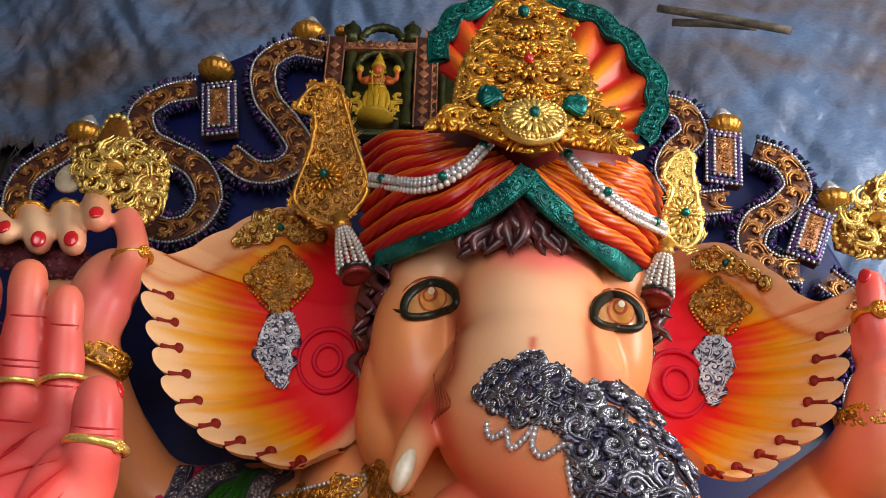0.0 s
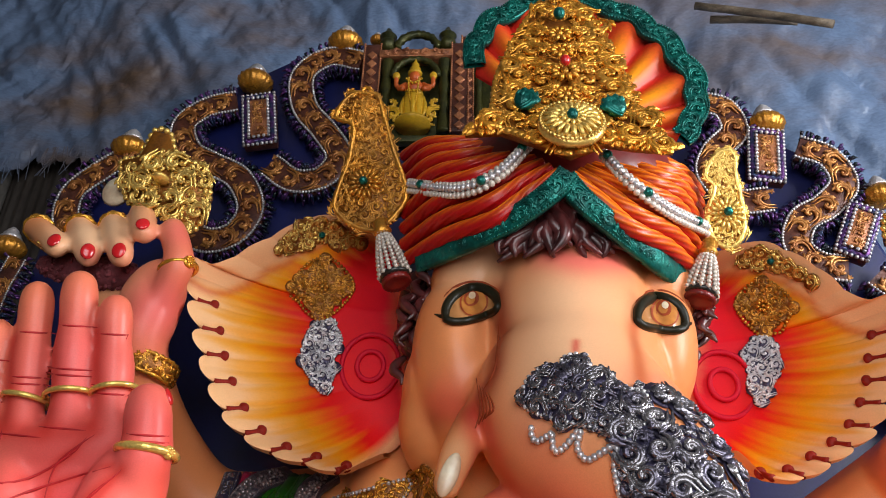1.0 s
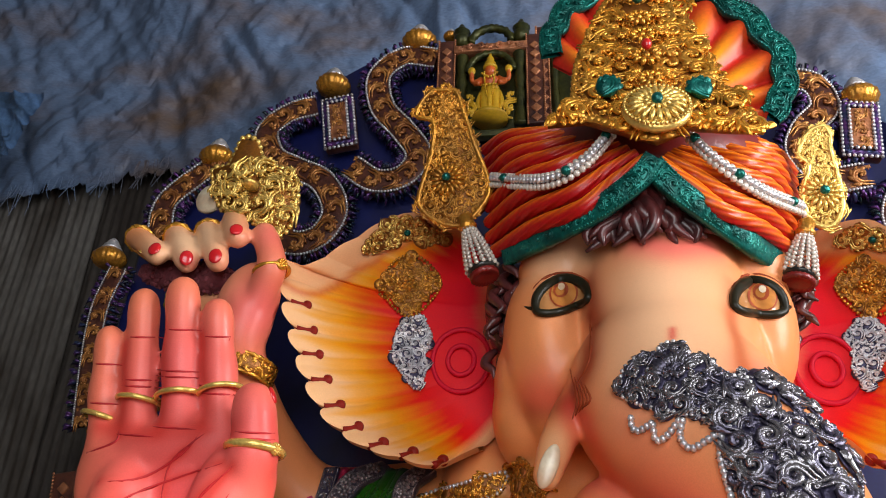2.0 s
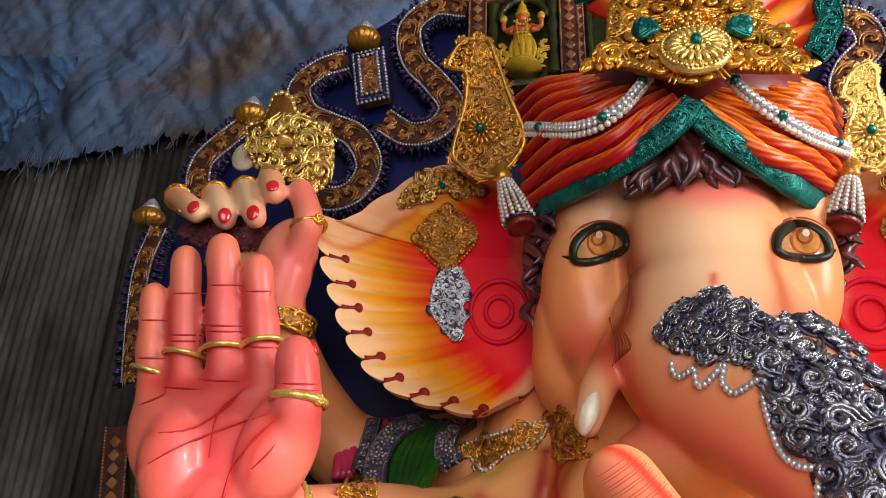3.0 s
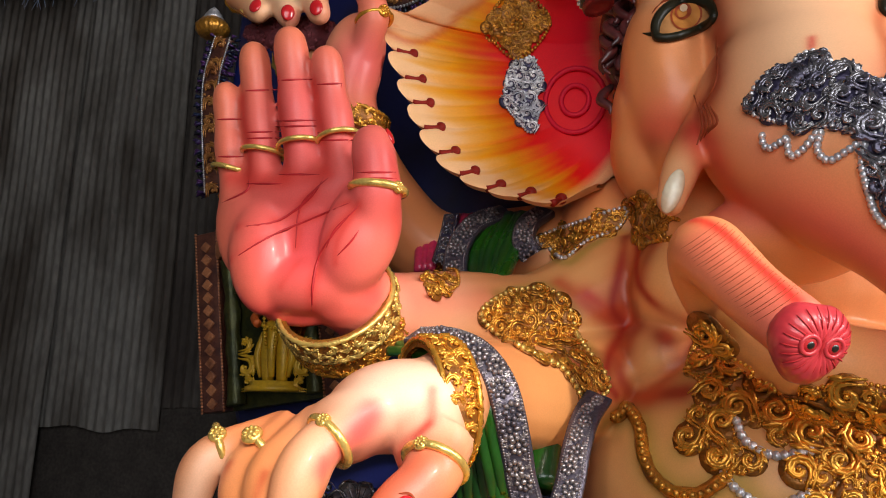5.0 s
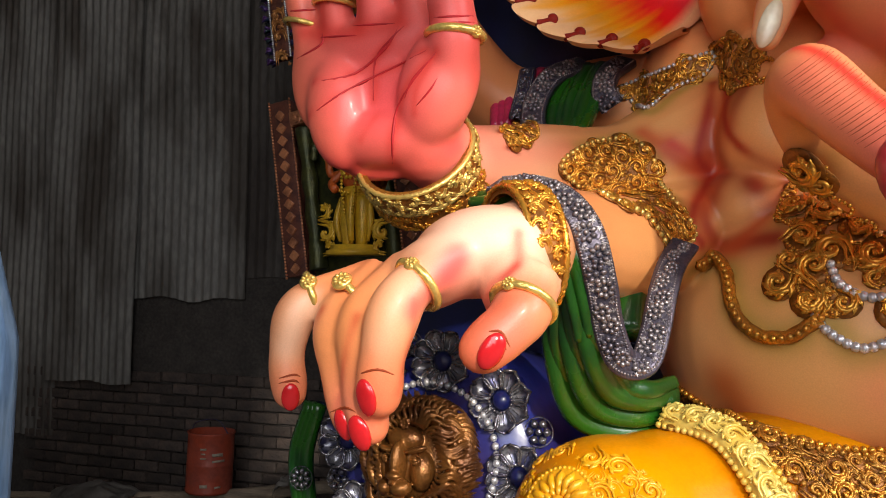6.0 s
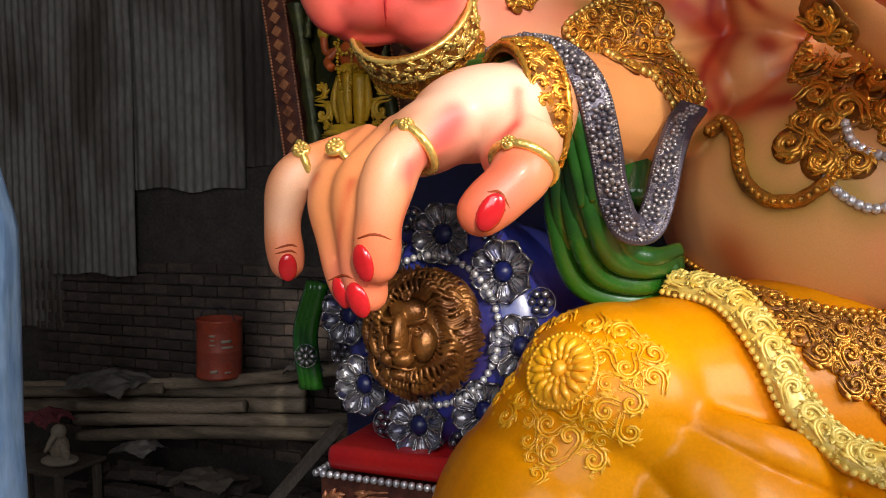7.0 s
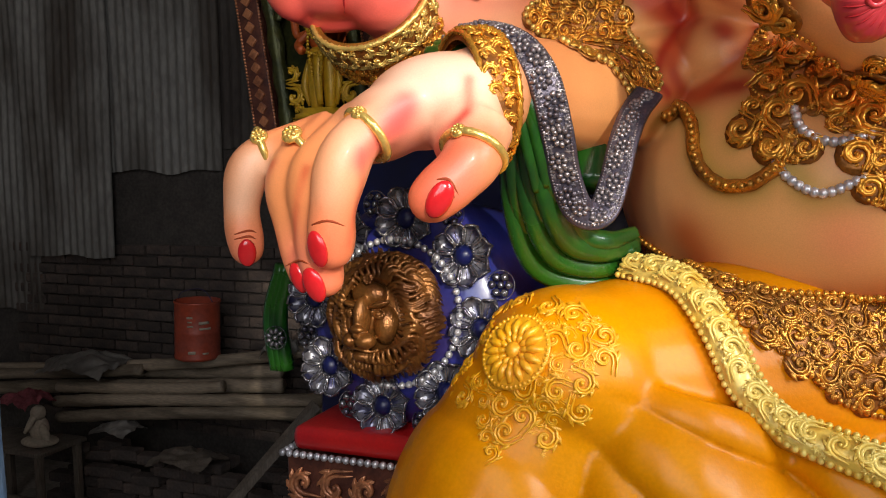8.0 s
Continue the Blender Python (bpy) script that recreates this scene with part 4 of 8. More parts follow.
def statue():
    v, f = fuse(body_solids(), 0.011, 18)
    v = relax(v, f, ((0.06, 2.3, 3.45), (0.55, 3.2, 4.45)), 90)
    v = relax(v, f, ((-0.3, 2.6, 3.5), (-0.01, 3.1, 3.86)), 50)
    FORM.grow(v, f)
    strokes = [
        ([(0.054, 2.800, 2.202)], 0.75, (0.8, 0.4, 0.135), 0.95), ([(-0.472, 3.100, 2.959), (-0.147, 3.000, 2.851)], 0.42, (0.8, 0.38, 0.13), 0.95), ([(-0.950, 2.900, 2.943), (-1.062, 2.600, 2.899)], 0.16, PALE, 0.7),
        ([(-0.396, 3.000, 2.511), (-0.322, 3.000, 2.555), (-0.275, 2.950, 2.494), (-0.252, 2.900, 2.371), (-0.184, 2.850, 2.298), (-0.092, 2.850, 2.288), (-0.003, 2.850, 2.339), (0.099, 2.800, 2.244), (0.234, 2.800, 2.269)], 0.055, (0.36, 0.24, 0.03), 0.75), ([(-0.003, 2.950, 2.837), (-0.100, 2.950, 2.685), (0.002, 2.900, 2.542), (-0.105, 2.900, 2.538), (-0.144, 2.850, 2.430)], 0.05, (0.36, 0.24, 0.03), 0.7),
        ([(-0.824, 3.100, 2.993), (-0.633, 3.100, 3.019), (-0.526, 3.100, 2.939), (-0.470, 3.050, 2.782), (-0.377, 3.000, 2.644)], 0.03, (0.36, 0.24, 0.03), 0.7), ([(-0.660, 3.200, 3.212), (-0.570, 3.200, 3.133), (-0.469, 3.200, 3.190), (-0.347, 3.200, 3.252)], 0.03, (0.36, 0.24, 0.03), 0.7),
        ([(-1.026, 1.950, 2.424), (-1.061, 1.920, 2.297)], 0.07, (0.82, 0.45, 0.27), 0.7), ([(-1.350, 2.000, 2.374), (-1.392, 2.000, 2.267)], 0.06, (0.84, 0.55, 0.38), 0.7),
        ([(0.285, 2.750, 3.927), (0.267, 2.600, 3.600)], 0.25, PALE, 0.65), ([(-0.116, 2.900, 4.155), (0.020, 2.850, 4.144)], 0.12, PALE, 0.6),
        # rosy cheeks, brow folds and trunk
        ([(-0.150, 2.820, 3.560)], 0.11, (0.79, 0.15, 0.09), 0.6), ([(0.615, 2.820, 3.629)], 0.1, (0.78, 0.2, 0.12), 0.8),
        ([(0.249, 2.800, 4.151), (0.355, 2.760, 4.096), (0.487, 2.800, 4.121)], 0.09, ROSE, 0.8),
        ([(0.303, 2.650, 3.690), (0.308, 2.660, 3.725)], 0.014, RED, 0.8),
        ([(0.032, 2.850, 3.992), (0.035, 2.800, 3.778), (0.009, 2.780, 3.637), (-0.061, 2.750, 3.480)], 0.045, DEEP, 0.75),
        ([(0.567, 2.850, 3.984), (0.542, 2.800, 3.799), (0.553, 2.750, 3.605)], 0.035, (0.6, 0.2, 0.08), 0.7),
        ([(-0.207, 2.900, 3.511), (-0.122, 2.850, 3.515), (-0.042, 2.800, 3.475)], 0.04, DEEP, 0.6),
        ([(-0.053, 2.600, 3.460), (-0.051, 2.550, 3.289), (0.002, 2.550, 3.140)], 0.06, RED, 0.5),
        ([(0.017, 2.500, 3.145), (0.186, 2.450, 3.075), (0.349, 2.400, 2.962), (0.381, 2.300, 2.751)], 0.1, (0.7, 0.16, 0.11), 0.85),
        ([(0.116, 2.400, 3.269), (0.223, 2.350, 3.114), (0.401, 2.250, 2.932)], 0.14, ROSE, 0.25),
        ([(-0.058, 2.200, 2.961), (0.116, 1.980, 2.716)], 0.11, ROSE, 0.6), ([(0.143, 1.980, 2.689)], 0.1, (0.66, 0.1, 0.1), 0.95), ([(-0.084, 2.200, 3.026), (-0.017, 2.100, 2.968), (0.056, 2.050, 2.871), (0.122, 1.950, 2.769)], 0.02, (0.68, 0.02, 0.015), 0.95),
        ([(-0.101, 2.600, 3.299), (-0.145, 2.550, 3.168)], 0.075, (0.78, 0.38, 0.18), 0.9),
        ([(0.028, 2.700, 3.786), (0.015, 2.700, 3.631), (-0.042, 2.700, 3.528)], 0.022, DEEP, 0.7), ([(0.537, 2.750, 3.825), (0.532, 2.700, 3.625), (0.557, 2.700, 3.534)], 0.025, (0.5, 0.1, 0.03), 0.8),
        ([(-0.217, 2.800, 3.527), (-0.136, 2.800, 3.513)], 0.06, (0.74, 0.12, 0.06), 0.6), ([(-0.006, 2.600, 3.373), (0.051, 2.550, 3.191)], 0.07, (0.7, 0.07, 0.04), 0.7),
        ([(-1.156, 1.950, 2.355), (-1.196, 1.950, 2.209), (-1.211, 1.950, 2.112)], 0.014, (0.55, 0.09, 0.03), 0.85), ([(-1.292, 2.000, 2.373), (-1.312, 2.000, 2.236), (-1.287, 2.000, 2.128)], 0.016, (0.55, 0.09, 0.03), 0.85),
        ([(-0.995, 1.950, 2.395), (-0.995, 1.920, 2.269), (-1.004, 1.920, 2.156)], 0.014, (0.6, 0.1, 0.04), 0.8),
        # blessing palm
        ([(-1.298, 2.400, 3.069)], 0.42, PINK, 0.98), ([(-1.363, 2.380, 3.501)], 0.4, ROSE, 0.95), ([(-1.035, 2.300, 3.258)], 0.2, ROSE, 0.9),
        ([(-1.585, 2.360, 3.303), (-1.407, 2.350, 3.276), (-1.279, 2.340, 3.278), (-1.130, 2.360, 3.291)], 0.04, RED, 0.75),
        ([(-1.511, 2.350, 3.277), (-1.568, 2.360, 3.592)], 0.028, RED, 0.95), ([(-1.371, 2.340, 3.277), (-1.440, 2.350, 3.641)], 0.028, RED, 0.95), ([(-1.225, 2.340, 3.280), (-1.288, 2.350, 3.608)], 0.028, RED, 0.95),
        ([(-1.503, 2.360, 2.843), (-1.232, 2.340, 2.803), (-1.040, 2.360, 2.875)], 0.06, (0.66, 0.05, 0.05), 0.7),
        ([(-0.990, 2.300, 3.293), (-0.968, 2.340, 3.083)], 0.05, RED, 0.5),
        ([(-1.560, 2.350, 3.008), (-1.425, 2.350, 3.080), (-1.251, 2.350, 3.141), (-1.136, 2.350, 3.183)], 0.014, RED, 0.8), ([(-1.544, 2.350, 3.122), (-1.391, 2.350, 3.136), (-1.277, 2.350, 3.208), (-1.233, 2.350, 3.273)], 0.014, RED, 0.8),
        ([(-1.249, 2.350, 2.831), (-1.250, 2.350, 2.929), (-1.221, 2.350, 3.037), (-1.106, 2.350, 3.173)], 0.02, RED, 0.85), ([(-1.320, 2.350, 3.040), (-1.314, 2.350, 3.171), (-1.260, 2.350, 3.236), (-1.213, 2.350, 3.273)], 0.014, RED, 0.7),
        ([(-1.366, 2.350, 2.912), (-1.314, 2.350, 2.984), (-1.306, 2.350, 3.095)], 0.012, RED, 0.5), ([(-1.177, 2.350, 2.982), (-1.174, 2.350, 3.055), (-1.132, 2.350, 3.127)], 0.012, RED, 0.6),
        # raised hands behind
        ([(-1.365, 2.900, 3.966)], 0.25, ROSE, 0.95), ([(-1.324, 2.850, 4.296)], 0.13, (0.74, 0.1, 0.09), 0.85), ([(-1.700, 2.900, 4.300)], 0.24, PALE, 0.85), ([(-1.670, 2.850, 4.180)], 0.05, ROSE, 0.6),
        ([(1.680, 2.880, 3.923)], 0.35, ROSE, 0.9), ([(1.701, 2.860, 4.075)], 0.08, (0.66, 0.03, 0.03), 0.6),
        # hand that reaches down
        ([(-0.867, 2.020, 2.576), (-0.761, 2.100, 2.579)], 0.16, (0.85, 0.66, 0.5), 0.8), ([(-1.042, 1.880, 2.186), (-1.105, 1.940, 2.064)], 0.1, (0.78, 0.17, 0.08), 0.8),
        ([(-1.384, 2.000, 2.141)], 0.08, (0.76, 0.2, 0.12), 0.8), ([(-1.198, 1.970, 2.102)], 0.1, (0.76, 0.2, 0.12), 0.8), ([(-0.790, 1.930, 2.275)], 0.12, (0.74, 0.1, 0.05), 0.85),
        ([(-0.923, 2.000, 2.437), (-0.907, 2.100, 2.322), (-0.803, 2.080, 2.350)], 0.09, (0.7, 0.2, 0.14), 0.75), ([(-0.889, 1.980, 2.504), (-0.913, 1.980, 2.470)], 0.035, (0.75, 0.08, 0.09), 0.8),
        # folds of chest, arms and belly: airbrushed lines, with fold shade put into the colour
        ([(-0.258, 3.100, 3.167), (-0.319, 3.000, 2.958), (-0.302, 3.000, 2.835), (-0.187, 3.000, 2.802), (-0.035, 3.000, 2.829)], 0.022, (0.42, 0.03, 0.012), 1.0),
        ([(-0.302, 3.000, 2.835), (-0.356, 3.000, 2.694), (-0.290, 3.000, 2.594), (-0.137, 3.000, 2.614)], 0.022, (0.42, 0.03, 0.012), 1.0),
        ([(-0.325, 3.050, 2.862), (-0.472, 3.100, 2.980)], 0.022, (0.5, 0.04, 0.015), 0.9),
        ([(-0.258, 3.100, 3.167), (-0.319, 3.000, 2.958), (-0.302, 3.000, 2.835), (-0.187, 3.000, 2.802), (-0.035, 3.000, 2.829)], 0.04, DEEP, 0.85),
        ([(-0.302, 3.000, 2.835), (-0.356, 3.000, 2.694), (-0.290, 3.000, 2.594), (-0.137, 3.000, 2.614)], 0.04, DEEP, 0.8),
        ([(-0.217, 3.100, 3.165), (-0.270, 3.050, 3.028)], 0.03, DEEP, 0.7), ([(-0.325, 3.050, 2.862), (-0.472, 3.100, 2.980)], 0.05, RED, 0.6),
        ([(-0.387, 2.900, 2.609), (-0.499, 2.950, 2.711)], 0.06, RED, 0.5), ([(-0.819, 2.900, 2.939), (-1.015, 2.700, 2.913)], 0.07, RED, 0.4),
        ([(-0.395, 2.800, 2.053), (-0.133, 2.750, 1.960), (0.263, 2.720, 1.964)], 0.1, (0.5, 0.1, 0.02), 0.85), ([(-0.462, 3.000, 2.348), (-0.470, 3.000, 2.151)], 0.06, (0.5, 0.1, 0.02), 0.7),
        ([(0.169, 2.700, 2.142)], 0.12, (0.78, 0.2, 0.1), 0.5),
        # cleft of the chest, under the breast, fold of the armpit: shade painted in too
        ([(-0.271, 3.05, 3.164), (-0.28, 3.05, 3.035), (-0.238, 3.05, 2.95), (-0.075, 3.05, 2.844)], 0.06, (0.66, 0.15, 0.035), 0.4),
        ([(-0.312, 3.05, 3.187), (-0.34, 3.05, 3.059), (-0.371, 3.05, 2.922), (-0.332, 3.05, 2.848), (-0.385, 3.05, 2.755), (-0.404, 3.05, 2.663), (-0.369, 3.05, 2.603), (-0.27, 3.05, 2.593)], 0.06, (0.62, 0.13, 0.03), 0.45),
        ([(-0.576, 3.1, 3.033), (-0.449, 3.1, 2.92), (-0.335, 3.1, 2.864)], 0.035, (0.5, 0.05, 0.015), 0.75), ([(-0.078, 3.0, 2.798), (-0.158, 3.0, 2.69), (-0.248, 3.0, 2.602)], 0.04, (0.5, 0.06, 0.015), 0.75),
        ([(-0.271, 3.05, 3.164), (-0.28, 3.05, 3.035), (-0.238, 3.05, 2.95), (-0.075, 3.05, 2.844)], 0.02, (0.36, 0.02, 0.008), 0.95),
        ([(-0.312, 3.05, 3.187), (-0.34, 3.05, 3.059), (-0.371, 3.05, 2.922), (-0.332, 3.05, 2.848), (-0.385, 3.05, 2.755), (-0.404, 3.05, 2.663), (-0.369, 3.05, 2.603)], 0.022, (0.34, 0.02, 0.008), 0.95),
        # inside of the lower hand
        ([(-0.896, 2.02, 2.522), (-0.932, 2.02, 2.459), (-1.032, 2.02, 2.368)], 0.03, (0.76, 0.1, 0.08), 0.7), ([(-0.743, 2.05, 2.572), (-0.751, 2.05, 2.489), (-0.821, 2.05, 2.429), (-0.853, 2.05, 2.365)], 0.018, (0.7, 0.13, 0.08), 0.75),
        ([(-0.685, 2.05, 2.424), (-0.79, 2.05, 2.392), (-0.885, 2.05, 2.322)], 0.05, (0.68, 0.12, 0.05), 0.7), ([(-0.79, 2.05, 2.45), (-0.751, 2.05, 2.489)], 0.012, (0.6, 0.07, 0.05), 0.8),
        ([(1.591, 3.200, 3.379), (1.628, 3.000, 3.504)], 0.1, ROSE, 0.5),
    ]
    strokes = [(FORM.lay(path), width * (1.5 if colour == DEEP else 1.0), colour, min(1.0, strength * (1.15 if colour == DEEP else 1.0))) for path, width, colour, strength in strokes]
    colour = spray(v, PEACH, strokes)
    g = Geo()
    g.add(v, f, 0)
    paints = [colour]
    nu = 420
    for k, e in enumerate((EAR_A, EAR_B)):
        rows, u = ear_points(e["outer"], e["inner"], nu, 40, 13, 0.09)
        # scalloped lobes along the rim
        lobe = ((u - 0.37) / 0.55 * 10) % 1
        arch = np.sqrt(np.clip(1 - (2 * lobe - 1) ** 2, 0, 1)) * ((u > 0.37) & (u < 0.92))
        for j in range(28, 40):
            w = (j - 27) / 12
            rows[j] += (unit_rows(rows[39] - rows[28]) * 0.05 + V((0, -0.045, 0))) * (arch * w ** 1.3)[:, None]
        c = ear_paint(40, u, rows).reshape(-1, 3)
        g.grid(rows, 1)
        FORM.grow(rows.reshape(-1, 3), [(i * nu + j, i * nu + j + 1, i * nu + j + nu + 1, i * nu + j + nu) for i in range(39) for j in range(nu - 1)])
        back = rows + V((0, 0.06, 0))
        g.grid(back, 1)
        g.grid(np.stack([rows[-1], back[-1]]), 1)
        g.grid(np.stack([rows[:, 0], back[:, 0]]), 1)
        paints += [c, c, c[-nu:], c[-nu:], c[::nu], c[::nu]]
        # scalloped rim: raised dark red pins stand in for the shaded round notches between lobes
        rim = rows[-1]
        for j in range(2, 11):
            i = min(nu - 2, int(round((0.37 + 0.055 * j) * (nu - 1))))
            out = unit(rim[i] - rows[28][i])
            start = g.n
            c0 = rim[i] - out * 0.07 - V((0, 0.002, 0))
            g.ell(c0, (0.025, 0.016, 0.025), None, 1, 12, 8)
            g.tube([c0, c0 + out * 0.03, c0 + out * 0.075], [0.014, 0.011, 0.016], 8, 1, 3)
            paints.append(np.tile(V((0.22, 0.012, 0.006)), (g.n - start, 1)))
        # rings of the inner ear
        cen = (rows[9][int(nu * 0.635)])
        for r in (0.06, 0.13):
            start = g.n
            g.tube([cen + V((r * math.cos(t), -0.012, r * 1.15 * math.sin(t))) for t in np.linspace(0, 2 * math.pi, 15)[:-1]], 0.012, 8, 1, 4, closed=True)
            paints.append(np.tile(V((0.6, 0.008, 0.03)), (g.n - start, 1)))
    start = g.n
    statue_details(g)
    paints.append(np.tile(V((0.5, 0.3, 0.2)), (g.n - start, 1)))
    me = g.mesh("statue", ["skin", "ear", "olive", "amber", "cream", "nail", "hair", "ivory", "crease", "crease_brown", "black", "ivory", "tip"])
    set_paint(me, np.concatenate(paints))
    ob = new("statue", me)
    tagged(ob, "large painted plaster statue of a seated elephant-headed figure", "statue")


def palm_point(x, y):
    """A place on the plane of the blessing palm, from pixel positions in the camera's view."""
    a, b, c = V((-1.671, 2.360, 3.621)), V((-1.032, 2.360, 3.572)), V((-1.614, 2.360, 3.205))
    return a + (b - a) * (x - 300) / 300 + (c - a) * (y - 250) / 200


def statue_details(g):
    # eyes: domed ball, iris, pupil rings, a pale disc for the highlight and thick painted lids
    for at, sx in (((-0.073, 2.800, 3.918), 1), ((0.645, 2.800, 3.880), -1)):
        fr = frame_of(V(at), (1, 0.25 * -sx, 0.02), (0.1 * -sx, -1, -0.25))
        o, u, v, n = fr
        o = FORM.drape(at)[0]
        w = 0.105 if sx > 0 else 0.092

        def lid(a):
            """The lid line: a high arch above the line of the corners, a shallow bow below."""
            y = math.sin(a)
            return w * math.cos(a) * -sx, (0.082 * abs(y) ** 0.9 if y > 0 else -0.036 * abs(y) ** 0.8) - 0.022 - 0.01 * math.cos(a)

        def dome(x, y, h=0.0):
            return FORM.drape(o + u * x + v * y)[0] + n * (h + 0.024 * max(0.0, 1 - (x / w) ** 2))

        turns = np.linspace(0, 2 * math.pi, 33)[:-1]
        rim = [lid(a) for a in turns]
        g.grid(np.array([[dome(x * s, -0.005 + (y + 0.005) * s) for x, y in rim] for s in (0.02, 0.25, 0.5, 0.75, 1.0)]), 4, True)

        def disc(cx, cy, r, h, m):
            rows = []
            for s in (0.05, 0.4, 0.75, 1.0):
                row = []
                for a in turns:
                    x, y = cx + r * s * math.cos(a), cy + r * s * math.sin(a)
                    top = 0.082 * math.sqrt(max(0.0, 1 - (x / w) ** 2)) - 0.028
                    low = -0.036 * math.sqrt(max(0.0, 1 - (x / w) ** 2)) - 0.018
                    row.append(dome(x, min(max(y, low), top), h))
                rows.append(row)
            g.grid(np.array(rows), m, True)

        disc(0.012, 0.008, 0.056, 0.003, 9)
        disc(0.012, 0.006, 0.049, 0.005, 3)
        disc(0.004, 0.02, 0.03, 0.008, 9)
        disc(0.0, 0.016, 0.018, 0.010, 3)
        # Ivory disc set on the pupil as a painted highlight.
        disc(0.008, 0.03, 0.0135, 0.012, 7)
        g.tube([FORM.drape(o + u * x + v * y)[0] + n * 0.012 for x, y in rim], [0.016 + 0.009 * max(0.0, math.sin(a)) for a in turns], 8, 2, 3, closed=True)
        g.tube(FORM.lay([o - u * sx * (w - 0.012) - v * 0.034, o - u * sx * (w + 0.02) - v * 0.03, o - u * sx * (w + 0.045) - v * 0.02], 0.001), [0.014, 0.008, 0.002], 6, 2, 4)
        g.tube(FORM.lay([o + u * (w * 1.32 * math.cos(a)) + v * (0.122 * math.sin(a) - 0.03) for a in np.linspace(0.35, math.pi - 0.35, 11)], -0.005), [0.002, 0.006, 0.008, 0.008, 0.008, 0.008, 0.008, 0.008, 0.007, 0.005, 0.002], 6, 9, 4)
    # curls of hair at the brow and beside the ears
    rng = random.Random(3)

    def lock(pts, r):
        g.tube(pts, [r * 0.6, r, r, r * 0.8, r * 0.2][:len(pts)] if len(pts) == 5 else r, 7, 6, 4)

    g.ell(V((0.330, 3.000, 4.397)), (0.2, 0.2, 0.16), None, 6)
    for k in range(26):
        s = k / 25 * 2 - 1
        top = V((0.294, 2.700, 4.345)) + V((0.1 * s, 0.02 + 0.1 * abs(s), -0.02 * abs(s)))
        low = V((0.268, 2.680, 4.102)) + V((0.26 * s, 0.06 * abs(s) + rng.uniform(-0.02, 0.02), 0.03 * rng.uniform(-1, 1)))
        q = [top + (low - top) * j / 4 + V((0.03 * math.sin(j * 1.9 + k * 1.3), -0.03 * math.sin(j / 4 * 3.1), 0)) for j in range(5)]
        lock(q, 0.03)
    for sx, a, b in ((-1, (-0.280, 3.100, 4.245), (-0.347, 3.200, 3.759)), (1, (0.858, 3.100, 4.169), (0.848, 3.200, 3.910))):
        a, b = V(a), V(b)
        g.ell((a + b) / 2 + V((sx * 0.01, 0.06, 0.06)), (0.09, 0.1, np.linalg.norm(a - b) * 0.45), None, 6)
        for k in range(24):
            s = rng.random()
            c = a + (b - a) * s * 0.85 + V((rng.uniform(-0.06, 0.06), rng.uniform(-0.1, 0.02), 0))
            q = [c + V((sx * 0.025 * math.sin(j * 1.7 + k), -0.012 * j, -0.035 * j + 0.02)) for j in range(5)]
            lock(q, 0.021)
    # tusk
    q, n = FORM.drape((-0.134, 2.550, 3.209))
    g.ell(q, (0.03, 0.014, 0.075), turn(0, 20, 0), 7, 24, 14)
    # end of the trunk: fluted rim and two nostrils
    c, n = V((0.146, 1.990, 2.690)), unit(V((0.45, -0.85, -0.5)))
    fr = frame_of(c, (1, 0.3, -0.2), n)
    o, u, v, w = fr
    rows = []
    turns = np.linspace(0, 2 * math.pi, 96, endpoint=False)
    for s, h in ((0.02, 0.05), (0.4, 0.052), (0.7, 0.046), (0.92, 0.026), (1.0, 0.0), (0.9, -0.03), (0.72, -0.06)):
        row = []
        for a in turns:
            q = 0.092 * (1 + 0.2 * max(0.0, -math.sin(a)) ** 5 - 0.14 * max(0.0, math.sin(a)) ** 10 - 0.05 * abs(math.cos(a)) * max(0.0, -math.sin(a))) * s
            groove = 0.0012 * math.cos(22 * a) * (1 if 0.3 < s < 0.95 else 0.3)
            row.append(o + u * q * math.cos(a) + v * q * math.sin(a) + w * (h + groove))
        rows.append(row)
    g.grid(np.array(rows), 12, True)
    for k in range(22):
        a = 2 * math.pi * (k + 0.5) / 22
        d = u * math.cos(a) + v * math.sin(a)
        g.tube([o + d * 0.04 + w * 0.05, o + d * 0.066 + w * 0.045, o + d * 0.085 + w * 0.026], [0.001, 0.0022, 0.001], 5, 8, 3)
    g.tube([o + v * 0.07 + w * 0.04, o + w * 0.05, o - v * 0.085 + w * 0.036], [0.001, 0.0045, 0.001], 8, 8, 4)
    for s in (-1, 1):
        q = o + u * s * 0.03 + w * 0.05
        g.tube([q + (u * math.cos(a) + v * math.sin(a)) * 0.021 for a in np.linspace(0, 2 * math.pi, 13)[:-1]], 0.006, 6, 12, 2, closed=True)
        g.ell(q - w * 0.001, (0.019, 0.019, 0.006), np.stack([u, v, w], 1), 8, 14, 8)
        g.ell(q + w * 0.001, (0.011, 0.011, 0.006), np.stack([u, v, w], 1), 10, 12, 8)

    def nail(p, d, size, lift=0.0, wide=0.62):
        q, nn = FORM.drape(p)
        e = unit(V(d) - nn * np.dot(V(d), nn))
        g.ell(q + nn * lift, (size * wide, size, size * 0.3), np.stack([np.cross(e, nn), e, nn], 1), 5, 18, 10)

    nail((-1.385, 2.000, 2.130), (0, 0, -1), 0.042)
    nail((-1.100, 1.900, 2.153), (0, 0, -1), 0.05)
    nail((-1.143, 1.950, 2.054), (0.1, 0, -1), 0.052)
    nail((-1.203, 1.970, 2.069), (0.1, 0, -1), 0.045)
